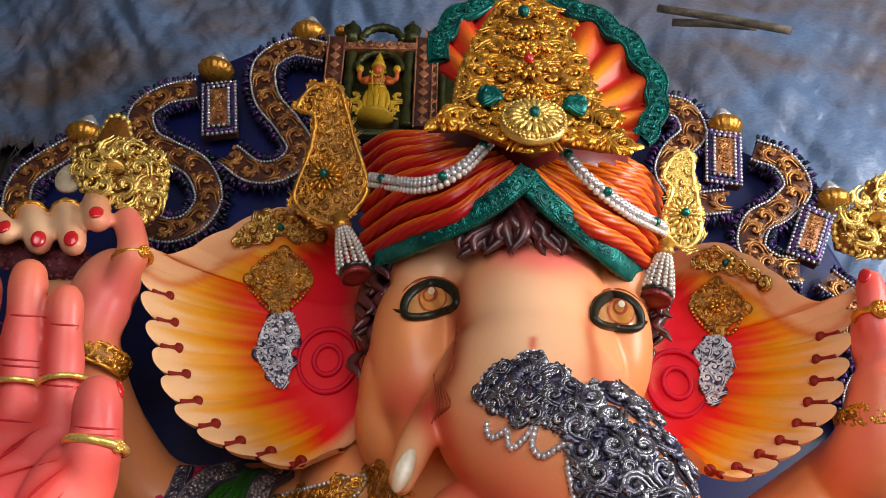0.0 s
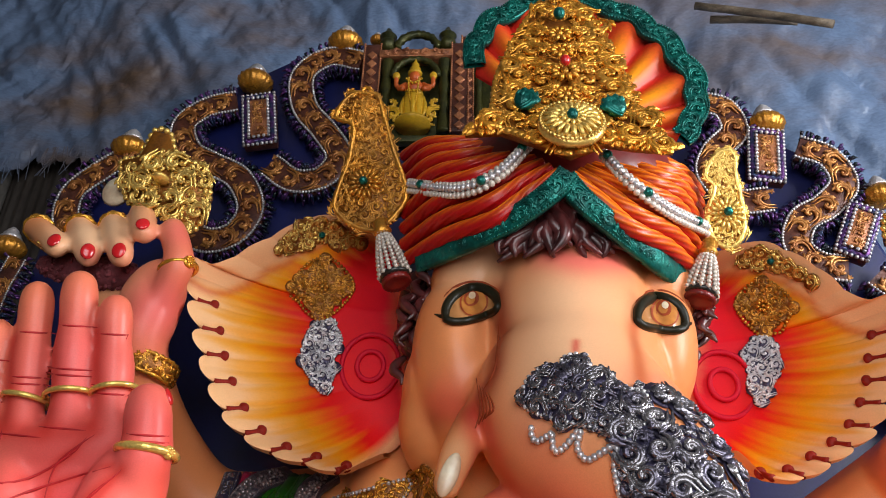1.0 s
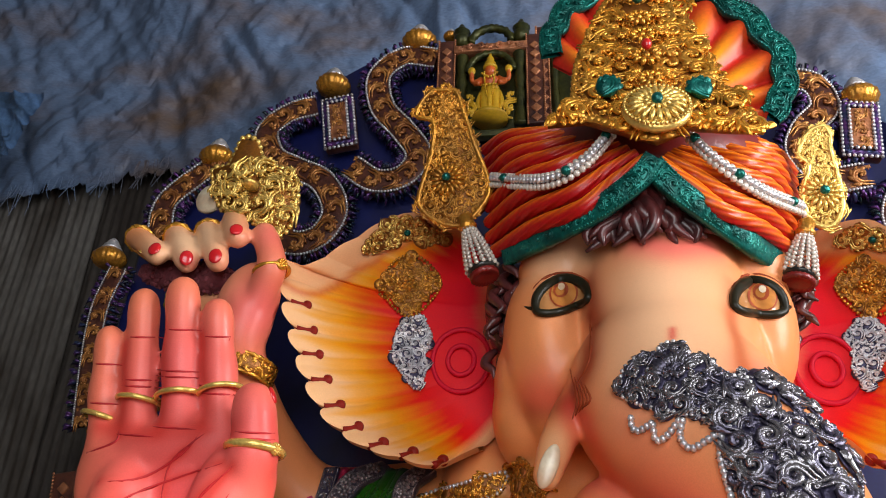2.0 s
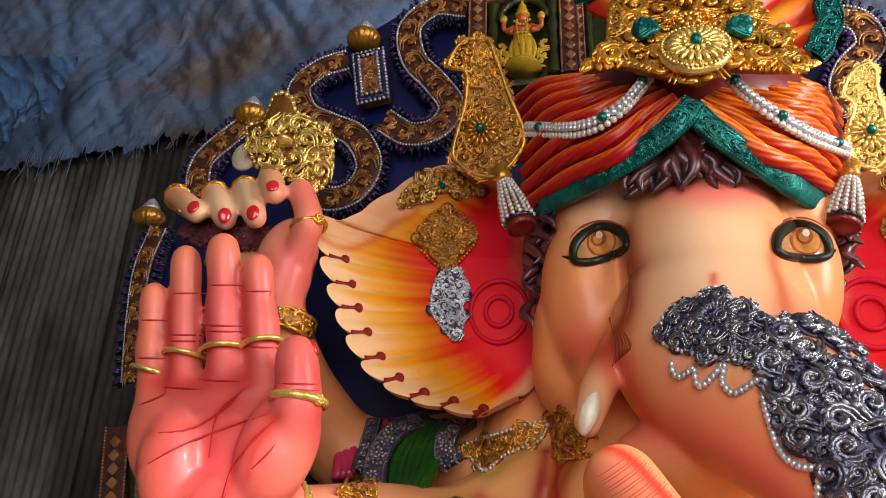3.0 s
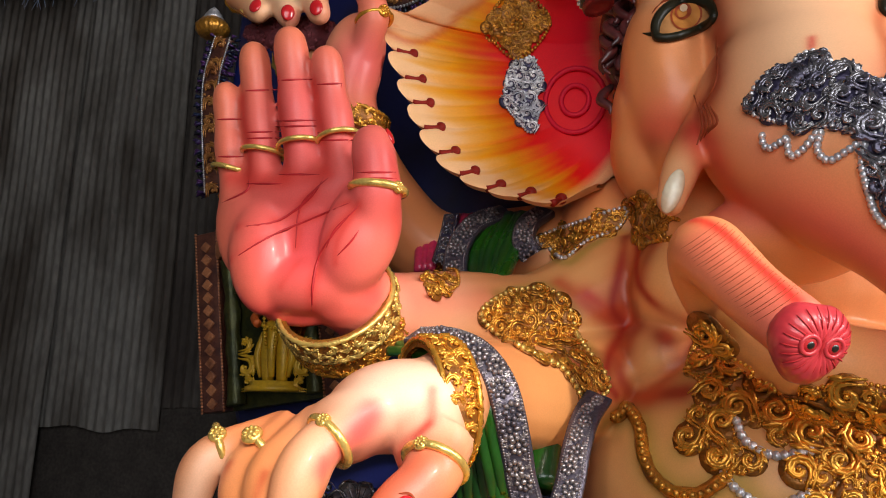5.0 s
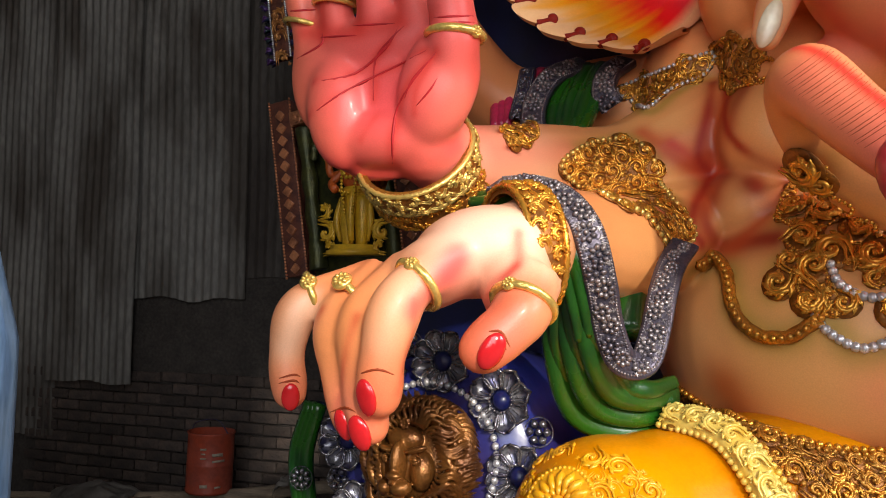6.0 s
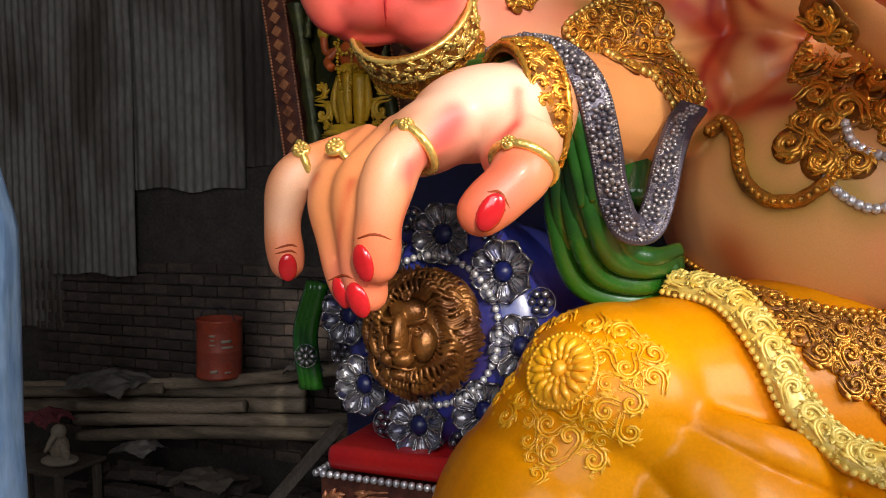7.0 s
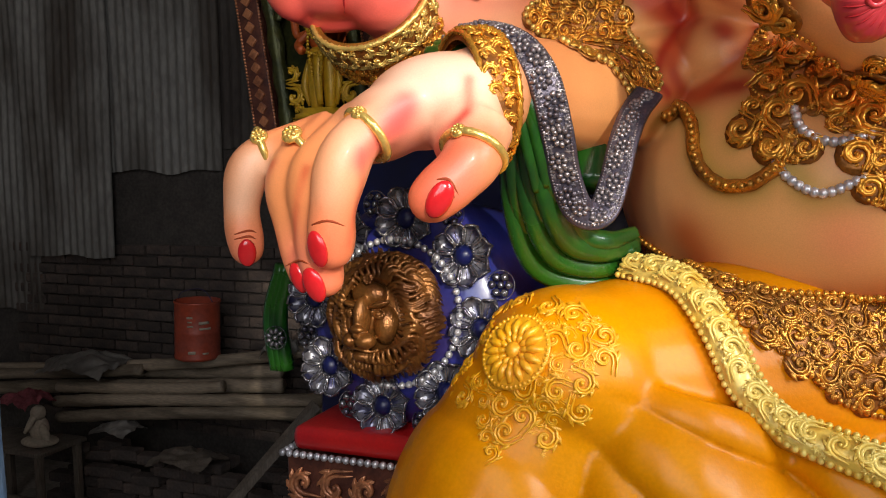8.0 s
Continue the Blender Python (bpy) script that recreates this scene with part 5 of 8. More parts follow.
    nail((-0.766, 1.900, 2.279), (-0.45, -0.2, -1), 0.05)
    nail((-0.972, 2.270, 3.364), (0, 0, 1), 0.03)
    for p in ((-1.822, 2.800, 4.225), (-1.663, 2.800, 4.170), (-1.532, 2.800, 4.174), (-1.458, 2.800, 4.301)):
        nail(p, (0.12, -0.3, -1), 0.036, 0.0, 0.8)
    nail((1.665, 2.850, 4.087), (0, 0, 1), 0.04)

    def crease(pts, r, m=8):
        laid = FORM.lay(smooth_path(pts, 4), -r * 0.25)
        k = np.linspace(0, 1, len(laid))
        g.tube(laid, r * (0.25 + 0.75 * np.sin(math.pi * np.clip(k * 0.9 + 0.08, 0, 1))), 6, m, 1)

    # lines of the blessing palm and its joints
    crease([(-1.560, 2.350, 3.008), (-1.425, 2.350, 3.080), (-1.251, 2.350, 3.141), (-1.136, 2.350, 3.183)], 0.005)
    crease([(-1.544, 2.350, 3.122), (-1.391, 2.350, 3.136), (-1.277, 2.350, 3.208), (-1.233, 2.350, 3.273)], 0.005)
    crease([(-1.249, 2.350, 2.831), (-1.250, 2.350, 2.929), (-1.221, 2.350, 3.037), (-1.106, 2.350, 3.173)], 0.006)
    crease([(-1.320, 2.350, 3.040), (-1.314, 2.350, 3.171), (-1.260, 2.350, 3.236), (-1.213, 2.350, 3.273)], 0.004)
    crease([(-1.211, 2.350, 3.037), (-1.187, 2.350, 3.092), (-1.133, 2.350, 3.146)], 0.004)
    crease([(-1.170, 2.350, 3.009), (-1.126, 2.350, 3.053), (-1.100, 2.350, 3.089)], 0.004)
    crease([(-1.629, 2.380, 3.221), (-1.524, 2.360, 3.251), (-1.519, 2.360, 3.290)], 0.005)
    for x0, x1, ys in ((292, 345, (298, 365)), (347, 412, (247, 322, 333, 412)), (406, 478, (230, 303, 313, 396)), (478, 545, (240, 325, 338)), (540, 612, (392, 402))):
        for q in ys:
            a, b = V(palm_point(x0, q)), V(palm_point(x1, q))
            crease([a, (a + b) / 2, b], 0.0042)
    # fold between cheek and trunk
    crease([(0.028, 2.700, 3.786), (0.017, 2.700, 3.631), (-0.038, 2.700, 3.528)], 0.006, 9)
    # fine rings round the end of the trunk
    a, b = V((-0.057, 2.150, 2.980)), V((0.100, 1.980, 2.761))
    side = unit(np.cross(b - a, (0, -1, 0)))
    for k in range(22):
        o2 = a + (b - a) * (k + 0.3 * (k % 2)) / 22
        crease([o2 - side * 0.07, o2 - side * 0.03 + (b - a) * 0.015, o2 + side * 0.035 + (b - a) * 0.01, o2 + side * 0.08], 0.0013, 9)
    # knuckle folds of the lower hand
    for a, b, c2 in (((-1.424, 2.000, 2.180), (-1.376, 2.000, 2.192), (-1.352, 2.000, 2.188)), ((-1.425, 2.000, 2.166), (-1.377, 2.000, 2.176), (-1.355, 2.000, 2.170)), ((-1.126, 1.900, 2.210), (-1.068, 1.900, 2.224), (-1.013, 1.900, 2.211)), ((-1.242, 1.970, 2.101), (-1.198, 1.970, 2.114), (-1.163, 1.970, 2.103)), ((-0.770, 1.920, 2.315), (-0.749, 1.920, 2.308), (-0.735, 1.920, 2.281)), ((-0.780, 1.920, 2.325), (-0.749, 1.920, 2.324), (-0.725, 1.920, 2.288))):
        crease([a, b, c2], 0.004, 9)
    # folds beside the tusk and along the cheek
    for k in range(5):
        a, b = V((-0.054, 2.600, 3.441)), V((-0.010, 2.580, 3.440))
        o2 = a + (b - a) * k / 4
        crease([o2 + V((0, 0, -0.07 + 0.01 * k)), o2 + V((0.02, 0, 0)), o2 + V((0.0, 0, 0.1 - 0.012 * k))], 0.006, 9)


statue()


# ---------- the throne: carved back, side niches, seat block and bolster
def attach(ob, parent):
    """Makes a finished piece a part of a larger thing."""
    ob.parent = parent
    ob.matrix_parent_inverse = parent.matrix_world.inverted()
    for key in ("category", "group"):
        if key in ob:
            del ob[key]
    return ob


THRONE = tagged(empty("throne", (0.3, 3.6, 0)), "high throne with blue carved back and red seat", "throne")


def finial(at, r, name="urn_finial"):
    """A ribbed gilt urn with a stepped silver tip."""
    ob = empty(name, at)
    g = Geo()
    g.lathe([(r * 0.35, 0), (r * 0.75, r * 0.12), (r * 1.0, r * 0.5), (r * 0.98, r * 0.75), (r * 0.7, r * 1.1), (r * 0.42, r * 1.22)], at, seg=48, ribs=16, depth=0.05)
    part("urn", g, "gold_dark", ob)
    g = Geo()
    g.lathe([(r * 0.55, r * 1.16), (r * 0.62, r * 1.27), (r * 0.44, r * 1.4), (r * 0.5, r * 1.5), (r * 0.3, r * 1.66), (r * 0.34, r * 1.74), (r * 0.1, r * 1.98)], at, seg=20)
    part("tip", g, "silver", ob, "stepped silver tip")
    return attach(tagged(ob, "ribbed antique gold urn finial with silver tip"), THRONE)


def scroll_band(pts, width, fringe=True):
    """A broad carved ribbon with bead edges and a tinsel fringe."""
    ob = empty("scroll_band", pts[0])
    face = [(0, -1, 0)] * len(pts)
    g = Geo()
    fr = band(g, pts, face, width * 1.05, 0.05)
    part("ribbon", g, "brown", ob)
    g = Geo()
    strap_scrolls(g, fr, width * 1.2, 0, 0.052, fat=0.24, edge=False, step=0.95)
    part("carved_scroll", g, "bronze", ob, "bronze carved running scrolls")
    for s in (-1, 1):
        g = Geo()
        beads(g, [f[0] + np.cross(f[3], f[1]) * s * width * 0.46 + f[3] * 0.055 for f in fr], width * 0.056, 0, 2.0, False, 7, 5)
        part("bead_edge", g, "silver", ob, "silver bead edge")
        g = Geo()
        rng = random.Random(len(pts))
        p = np.array([f[0] for f in fr])
        d = np.concatenate([[0], np.cumsum(np.linalg.norm(np.diff(p, axis=0), axis=1))])
        for q in np.arange(0, d[-1], 0.012):
            i = min(len(fr) - 1, int(np.searchsorted(d, q)))
            o, u, v, w = fr[i]
            out = np.cross(w, u) * s
            a = o + out * width * 0.5 + w * 0.01
            for h in (0.0, 0.03):
                tip = a + out * rng.uniform(0.035, 0.062) + u * rng.uniform(-0.02, 0.02) + w * (h + rng.uniform(-0.02, 0.02))
                g.tube([a + w * h, (a + tip) / 2 + w * (h + 0.008), tip], [0.006, 0.012, 0.002], 4, rng.choice((0, 0, 1)), 1)
        part("tinsel_fringe", g, ["purple", "tinsel_dark"], ob, "purple and green tinsel fringe")
    return attach(tagged(ob, "curved bronze scroll band with silver bead edges"), THRONE)


def framed_panel(at, w, h, tilt):
    """An upright oblong panel in a twisted frame."""
    ob = empty("framed_panel", at)
    r = turn(0, tilt, 0)
    fr = (V(at), r @ V((1, 0, 0)), r @ V((0, 0, 1)), V((0, -1, 0)))
    o, u, v, n = fr
    g = Geo()
    g.box(V(at) - n * 0.0, (w * 1.35, 0.06, h * 1.2), r, 0, 0.008)
    part("backing", g, "brown", ob)
    g = Geo()
    g.box(V(at) + n * 0.04, (w * 0.72, 0.03, h * 0.86), r, 0, 0.006)
    part("raised_field", g, "copper", ob)
    g = Geo()
    for k in range(4):
        curl(g, (o + n * 0.055, u, v, n), (0.02 if k % 2 else -0.02) * w, h * (0.32 - 0.21 * k), w * 0.24, k * 1.57, 1 if k % 2 else -1, 1.5, 0.2)
    part("carved_scroll", g, "bronze", ob)
    for a, b, c in ((1.3, 1.17, 0.04), (0.8, 0.92, 0.06)):
        g = Geo()
        q = [o + u * w * a * x / 2 + v * h * b * y / 2 + n * c for x, y in ((-1, -1), (1, -1), (1, 1), (-1, 1), (-1, -1))]
        for k in range(4):
            beads(g, [q[k], q[k + 1]], 0.0115, 0, 2.0, False, 7, 5)
        part("bead_edge", g, "silver", ob, "silver bead edge")
    g = Geo()
    q = [o + u * w * 1.06 * x / 2 + v * h * 1.05 * y / 2 + n * 0.035 for x, y in ((-1, -1), (1, -1), (1, 1), (-1, 1))]
    for k in range(4):
        g.tube([q[k], (q[k] + q[(k + 1) % 4]) / 2, q[(k + 1) % 4]], 0.018, 12, 0, 14, 3, 160, 0.25)
    part("twisted_cord", g, "purple", ob, "purple twisted cord")
    return attach(tagged(ob, "upright brown carved panel framed in silver beads"), THRONE)


def pillar(parent, at, h, r, name="pillar"):
    g = Geo()
    prof = []
    for k in range(9):
        z = h * k / 8
        w = 1.25 if k in (0, 8) else (1.12 if k % 2 else 0.86)
        prof += [(r * w, z - 0.012 if k else z), (r * w, z + 0.012 if k < 8 else z)]
    g.lathe(prof, at, seg=14)
    part(name, g, "olive_gold", parent, "mossy green turned pillar")


def figurine(at, h, seed=0):
    """A small gilded standing figure with robe, crown and flower sprays, kept as one plain mesh."""
    g = Geo()
    o = V(at)
    w = h * 0.11

    def p(x, y, z):
        return o + V((x * w, y * w, z * h))

    g.lathe([(w * 1.9, 0), (w * 1.9, h * 0.03), (w * 1.5, h * 0.045), (w * 1.6, h * 0.07)], o, seg=18, m=0)
    for s in (-1, 1):
        g.tube([p(s * 0.5, 0, 0.07), p(s * 0.55, -0.1, 0.22), p(s * 0.45, 0, 0.42)], [w * 0.36, w * 0.46, w * 0.62], 10, 0, 4, 8, 0, 0.1)
        g.tube([p(s * 1.0, 0, 0.42), p(s * 1.25, -0.2, 0.25), p(s * 1.0, -0.1, 0.1)], [w * 0.18, w * 0.26, w * 0.12], 6, 0, 4)
        g.tube([p(s * 0.9, 0, 0.62), p(s * 1.6, -0.3, 0.53), p(s * 1.0, -0.9, 0.47)], w * 0.28, 8, 1, 4)
        g.tube([p(s * 0.9, 0.1, 0.61), p(s * 1.9, 0.1, 0.6), p(s * 2.0, -0.1, 0.71)], w * 0.26, 8, 1, 4)
        g.ell(p(s * 2.0, -0.1, 0.74), (w * 0.42, w * 0.3, w * 0.55), None, 0, 12, 8)
        fr = frame_of(p(s * 2.1, 0, 0.17), (1, 0, 0), (0, -1, 0))
        curl(g, fr, 0, 0, w * 0.75, 1.57, s, 1.4, 0.3, 0)
        curl(g, fr, s * w * 0.2, w * 1.5, w * 0.55, -1.57, -s, 1.3, 0.3, 0)
        curl(g, fr, -s * w * 0.2, -w * 1.0, w * 0.5, -1.57, -s, 1.3, 0.3, 0)
        beads(g, [p(s * 0.55, -0.7, 0.66), p(s * 0.5, -1.0, 0.5), p(s * 0.3, -0.9, 0.3)], w * 0.11, 0)
    g.tube([p(0, -0.5, 0.44), p(0, -0.7, 0.28), p(0, -0.5, 0.1)], [w * 0.4, w * 0.3, w * 0.2], 8, 0, 4, 6, 0, 0.12)
    g.ell(p(0, 0, 0.46), (w * 1.0, w * 0.8, w * 0.5), None, 0)
    g.ell(p(0, 0, 0.57), (w * 0.95, w * 0.75, w * 0.95), None, 1)
    g.ell(p(0, -0.1, 0.72), (w * 0.62, w * 0.6, w * 0.75), None, 1)
    g.lathe([(w * 0.75, h * 0.76), (w * 0.8, h * 0.79), (w * 0.55, h * 0.81), (w * 0.62, h * 0.85), (w * 0.38, h * 0.88), (w * 0.42, h * 0.92), (w * 0.2, h * 0.96), (w * 0.05, h * 1.03)], o, seg=14, m=0)
    beads(g, [p(-0.8, -0.7, 0.64), p(0, -1.0, 0.55), p(0.8, -0.7, 0.64)], w * 0.15, 0)
    beads(g, [p(-0.9, -0.6, 0.47), p(0, -1.0, 0.44), p(0.9, -0.6, 0.47)], w * 0.14, 0)
    ob = g.obj("niche_figurine", ["yellow", "orange"])
    return tagged(ob, "small yellow and orange painted figurine standing in a niche", "figurine", "figurines in the throne niches")


def niche_tower(x0, x1, z0, z1, y, figure=True, top=True, lean=0.0):
    """A little shrine front: patterned jambs, turned pillars, arch and cresting."""
    w, h = x1 - x0, z1 - z0
    c = (x0 + x1) / 2
    ob = empty("niche_tower", (c, y, z0))
    g = Geo()
    g.box((c, y + 0.06, (z0 + z1) / 2), (w, 0.06, h), None, 0, 0.006)
    part("backing", g, "olive_gold", ob)
    for s in (-1, 1):
        x = c + s * w * 0.43
        g = Geo()
        g.box((x, y, (z0 + z1) / 2), (w * 0.16, 0.12, h), None, 0, 0.008)
        for k in range(int(h / 0.07)):
            g.box((x, y - 0.062, z0 + 0.04 + 0.07 * k), (0.045, 0.02, 0.045), turn(0, 45, 0), 1, 0.003)
        part("jamb", g, ["brown", "copper"], ob, "dark brown jamb with copper lozenges")
        g = Geo()
        for e in (-1, 1):
            beads(g, [(x + e * w * 0.08, y - 0.06, z0), (x + e * w * 0.08, y - 0.06, z1)], 0.008, 0, 2.1, False, 6, 4)
        part("bead_edge", g, "copper", ob)
        pillar(ob, (c + s * w * 0.28, y - 0.03, z0 + h * 0.02), h * 0.8, w * 0.05)
    g = Geo()
    g.box((c, y - 0.02, z0 + h * 0.88), (w * 0.72, 0.1, h * 0.08), None, 0, 0.006)
    fr = (V((c, y - 0.075, z0 + h * 0.88)), V((1, 0, 0)), V((0, 0, 1)), V((0, -1, 0)))
    for k in range(7):
        curl(g, fr, w * 0.095 * (k - 3), 0, w * 0.04, k, 1 if k % 2 else -1, 1.3, 0.25, 0)
    part("lintel", g, "copper", ob)
    g = Geo()
    arch = [(c + w * 0.22 * math.cos(a), y - 0.05, z0 + h * 0.62 + h * 0.2 * math.sin(a)) for a in np.linspace(0, math.pi, 9)]
    g.tube(arch, 0.02, 10, 0, 6, 3, 120, 0.25)
    part("arch", g, "olive_gold", ob)
    if top:
        for k, q in enumerate((-0.3, 0.3)):
            g = Geo()
            g.lathe([(w * 0.08, 0), (w * 0.08, h * 0.1), (w * 0.06, h * 0.12), (w * 0.09, h * 0.16), (w * 0.05, h * 0.2), (w * 0.02, h * 0.26)], (c + q * w, y, z1), seg=14)
            part("turret", g, "olive_gold", ob)
        g = Geo()
        g.tube([(c + w * 0.2 * math.cos(a), y - 0.02, z1 + h * 0.16 * math.sin(a)) for a in np.linspace(0, math.pi, 9)], 0.025, 8, 0, 4, 3, 100, 0.25)
        g.ell((c, y, z1 + h * 0.19), (w * 0.05, 0.03, h * 0.04))
        part("cresting", g, "olive_gold", ob)
    if figure:
        figurine((c, y - 0.06, z0 + h * 0.06), h * 0.74)
    ob.rotation_euler = (0, radians(lean), 0)
    ob.matrix_world = pose(c, y, z0, 0, lean, 0)
    return attach(tagged(ob, "dark shrine niche with green pillars and copper jambs"), THRONE)


def throne():
    y = 3.98
    outline = [(-2.341, 3.980, 2.075), (-2.637, 3.980, 2.954), (-2.691, 3.980, 4.411), (-2.656, 3.980, 4.910), (-2.463, 3.980, 5.314), (-2.114, 3.980, 5.591), (-1.807, 3.980, 5.976), (-1.280, 3.980, 6.302), (-0.775, 3.980, 6.382), (-0.138, 3.980, 6.292), (1.329, 3.980, 5.902), (1.677, 3.980, 5.597), (1.925, 3.980, 5.432), (2.116, 3.980, 5.035), (2.268, 3.980, 4.564), (2.247, 3.980, 3.979)]
    pts = [(p[0], p[2]) for p in outline]
    pts += [(pts[-1][0], 0.75), (pts[0][0], 0.75)]
    g = Geo()
    g.plate(pts, 0.08, (V((0, y + 0.06, 0)), V((1, 0, 0)), V((0, 0, 1)), V((0, -1, 0))), 0, 0.1)
    part("back_board", g, "blue", THRONE, "tall deep blue back board", False)
    # scroll bands, upper to lower, on both sides
    wd = 0.165
    scroll_band([(-0.814, 3.900, 6.158), (-1.023, 3.900, 6.196), (-1.183, 3.900, 6.049), (-1.146, 3.900, 5.789), (-0.997, 3.900, 5.586), (-0.898, 3.900, 5.405), (-0.977, 3.900, 5.256), (-1.150, 3.900, 5.231), (-1.315, 3.900, 5.349)], wd)
    scroll_band([(-1.591, 3.900, 5.841), (-1.767, 3.900, 5.791), (-1.889, 3.900, 5.655), (-1.827, 3.900, 5.463), (-1.673, 3.900, 5.362), (-1.487, 3.900, 5.253), (-1.384, 3.900, 5.050), (-1.446, 3.900, 4.879), (-1.597, 3.900, 4.825), (-1.765, 3.900, 4.903)], wd)
    scroll_band([(-2.141, 3.900, 5.471), (-2.312, 3.900, 5.336), (-2.473, 3.900, 5.159), (-2.448, 3.900, 4.932), (-2.250, 3.900, 4.762)], wd)
    scroll_band([(-2.685, 3.900, 4.713), (-2.737, 3.900, 4.452), (-2.715, 3.900, 4.131), (-2.662, 3.900, 3.765)], wd * 0.7)
    scroll_band([(1.261, 3.900, 5.781), (1.412, 3.900, 5.726), (1.448, 3.900, 5.555), (1.320, 3.900, 5.406), (1.268, 3.900, 5.243), (1.393, 3.900, 5.069), (1.572, 3.900, 5.073)], wd)
    scroll_band([(1.796, 3.900, 5.435), (1.950, 3.900, 5.356), (1.998, 3.900, 5.177), (1.872, 3.900, 5.028), (1.727, 3.900, 4.935), (1.669, 3.900, 4.777), (1.758, 3.900, 4.661), (1.907, 3.900, 4.629)], wd)
    scroll_band([(2.037, 3.900, 4.589), (2.145, 3.900, 4.455), (2.130, 3.900, 4.259), (2.159, 3.900, 4.133)], wd * 0.9)
    scroll_band([(2.232, 3.900, 4.073), (2.080, 3.900, 3.979), (2.031, 3.900, 3.831), (2.144, 3.900, 3.719)], wd * 0.8)
    framed_panel((-1.413, 3.860, 5.676), 0.15, 0.33, -9)
    framed_panel((1.594, 3.860, 5.362), 0.15, 0.31, 8)
    framed_panel((1.998, 3.860, 4.851), 0.13, 0.29, 26)
    finial((-1.499, 3.880, 5.953), 0.11)
    finial((-0.938, 3.880, 6.264), 0.115)
    finial((-2.211, 3.880, 5.430), 0.11)
    finial((-2.782, 3.880, 4.739), 0.1)
    finial((1.649, 3.880, 5.551), 0.11)
    finial((2.193, 3.880, 5.044), 0.1)
    finial((-0.728, 3.880, 6.332), 0.05)
    finial((-0.189, 3.880, 6.216), 0.05)
    a, b = (-0.772, 3.800, 5.496), (-0.132, 3.800, 6.195)
    niche_tower(a[0], b[0], a[2], b[2], 3.8)
    a, b = (-0.163, 3.840, 5.460), (0.291, 3.840, 6.289)
    niche_tower(a[0], b[0], a[2], b[2], 3.84, False, False)
    # niche low beside the seat
    a, b = (-2.583, 3.780, 2.674), (-1.927, 3.780, 3.188)
    niche_tower(a[0] + 0.06, b[0] + 0.21, a[2] - 0.1, b[2] + 0.35, 3.78, True, False, -8)
    # seat block
    c0 = (-1.623, 2.500, 1.379)
    x0, z0 = c0[0], c0[2]
    seat = empty("seat_block", (0.3, 3.2, 0))
    g = Geo()
    g.box((0.35, 3.2, z0 + 0.04), (2 * (0.35 - x0) - 0.06, 1.38, 0.09), None, 0, 0.03)
    part("seat_pad", g, "red", seat, "glossy red seat pad")
    g = Geo()
    g.box((0.35, 3.2, z0 - 0.13), (2 * (0.35 - x0) - 0.02, 1.38, 0.22), None, 0, 0.01)
    part("frieze", g, "brown", seat)
    g = Geo()
    for k in range(26):
        curl(g, (V((x0 + 0.08 + 0.125 * k, 2.512, z0 - 0.115)), V((1, 0, 0)), V((0, 0, 1)), V((0, -1, 0))), 0, 0, 0.058, 1.57 if k % 2 else -1.57, 1 if k % 2 else -1, 1.5, 0.25, 0, tail=1.2)
    for k in range(9):
        curl(g, (V((x0 + 0.002, 2.6 + 0.125 * k, z0 - 0.115)), V((0, -1, 0)), V((0, 0, 1)), V((-1, 0, 0))), 0, 0, 0.058, 1.57 if k % 2 else -1.57, 1 if k % 2 else -1, 1.5, 0.25, 0, tail=1.2)
    part("carved_scroll", g, "copper", seat, "copper running scrolls")
    for q, r in ((z0 - 0.012, 0.014), (z0 - 0.235, 0.018)):
        g = Geo()
        beads(g, [(x0, 3.85, q), (x0, 2.5, q)], r, 0, 2.0)
        beads(g, [(x0, 2.5, q), (2.3, 2.5, q)], r, 0, 2.0)
        part("bead_edge", g, "silver", seat, "silver bead moulding")
    g = Geo()
    g.box((0.35, 3.2, (z0 - 0.24) / 2), (2 * (0.35 - x0) - 0.16, 1.26, z0 - 0.24), None, 0, 0.01)
    part("plinth", g, "brown", seat)
    attach(tagged(seat, "red topped seat block with copper scroll frieze"), THRONE)


throne()


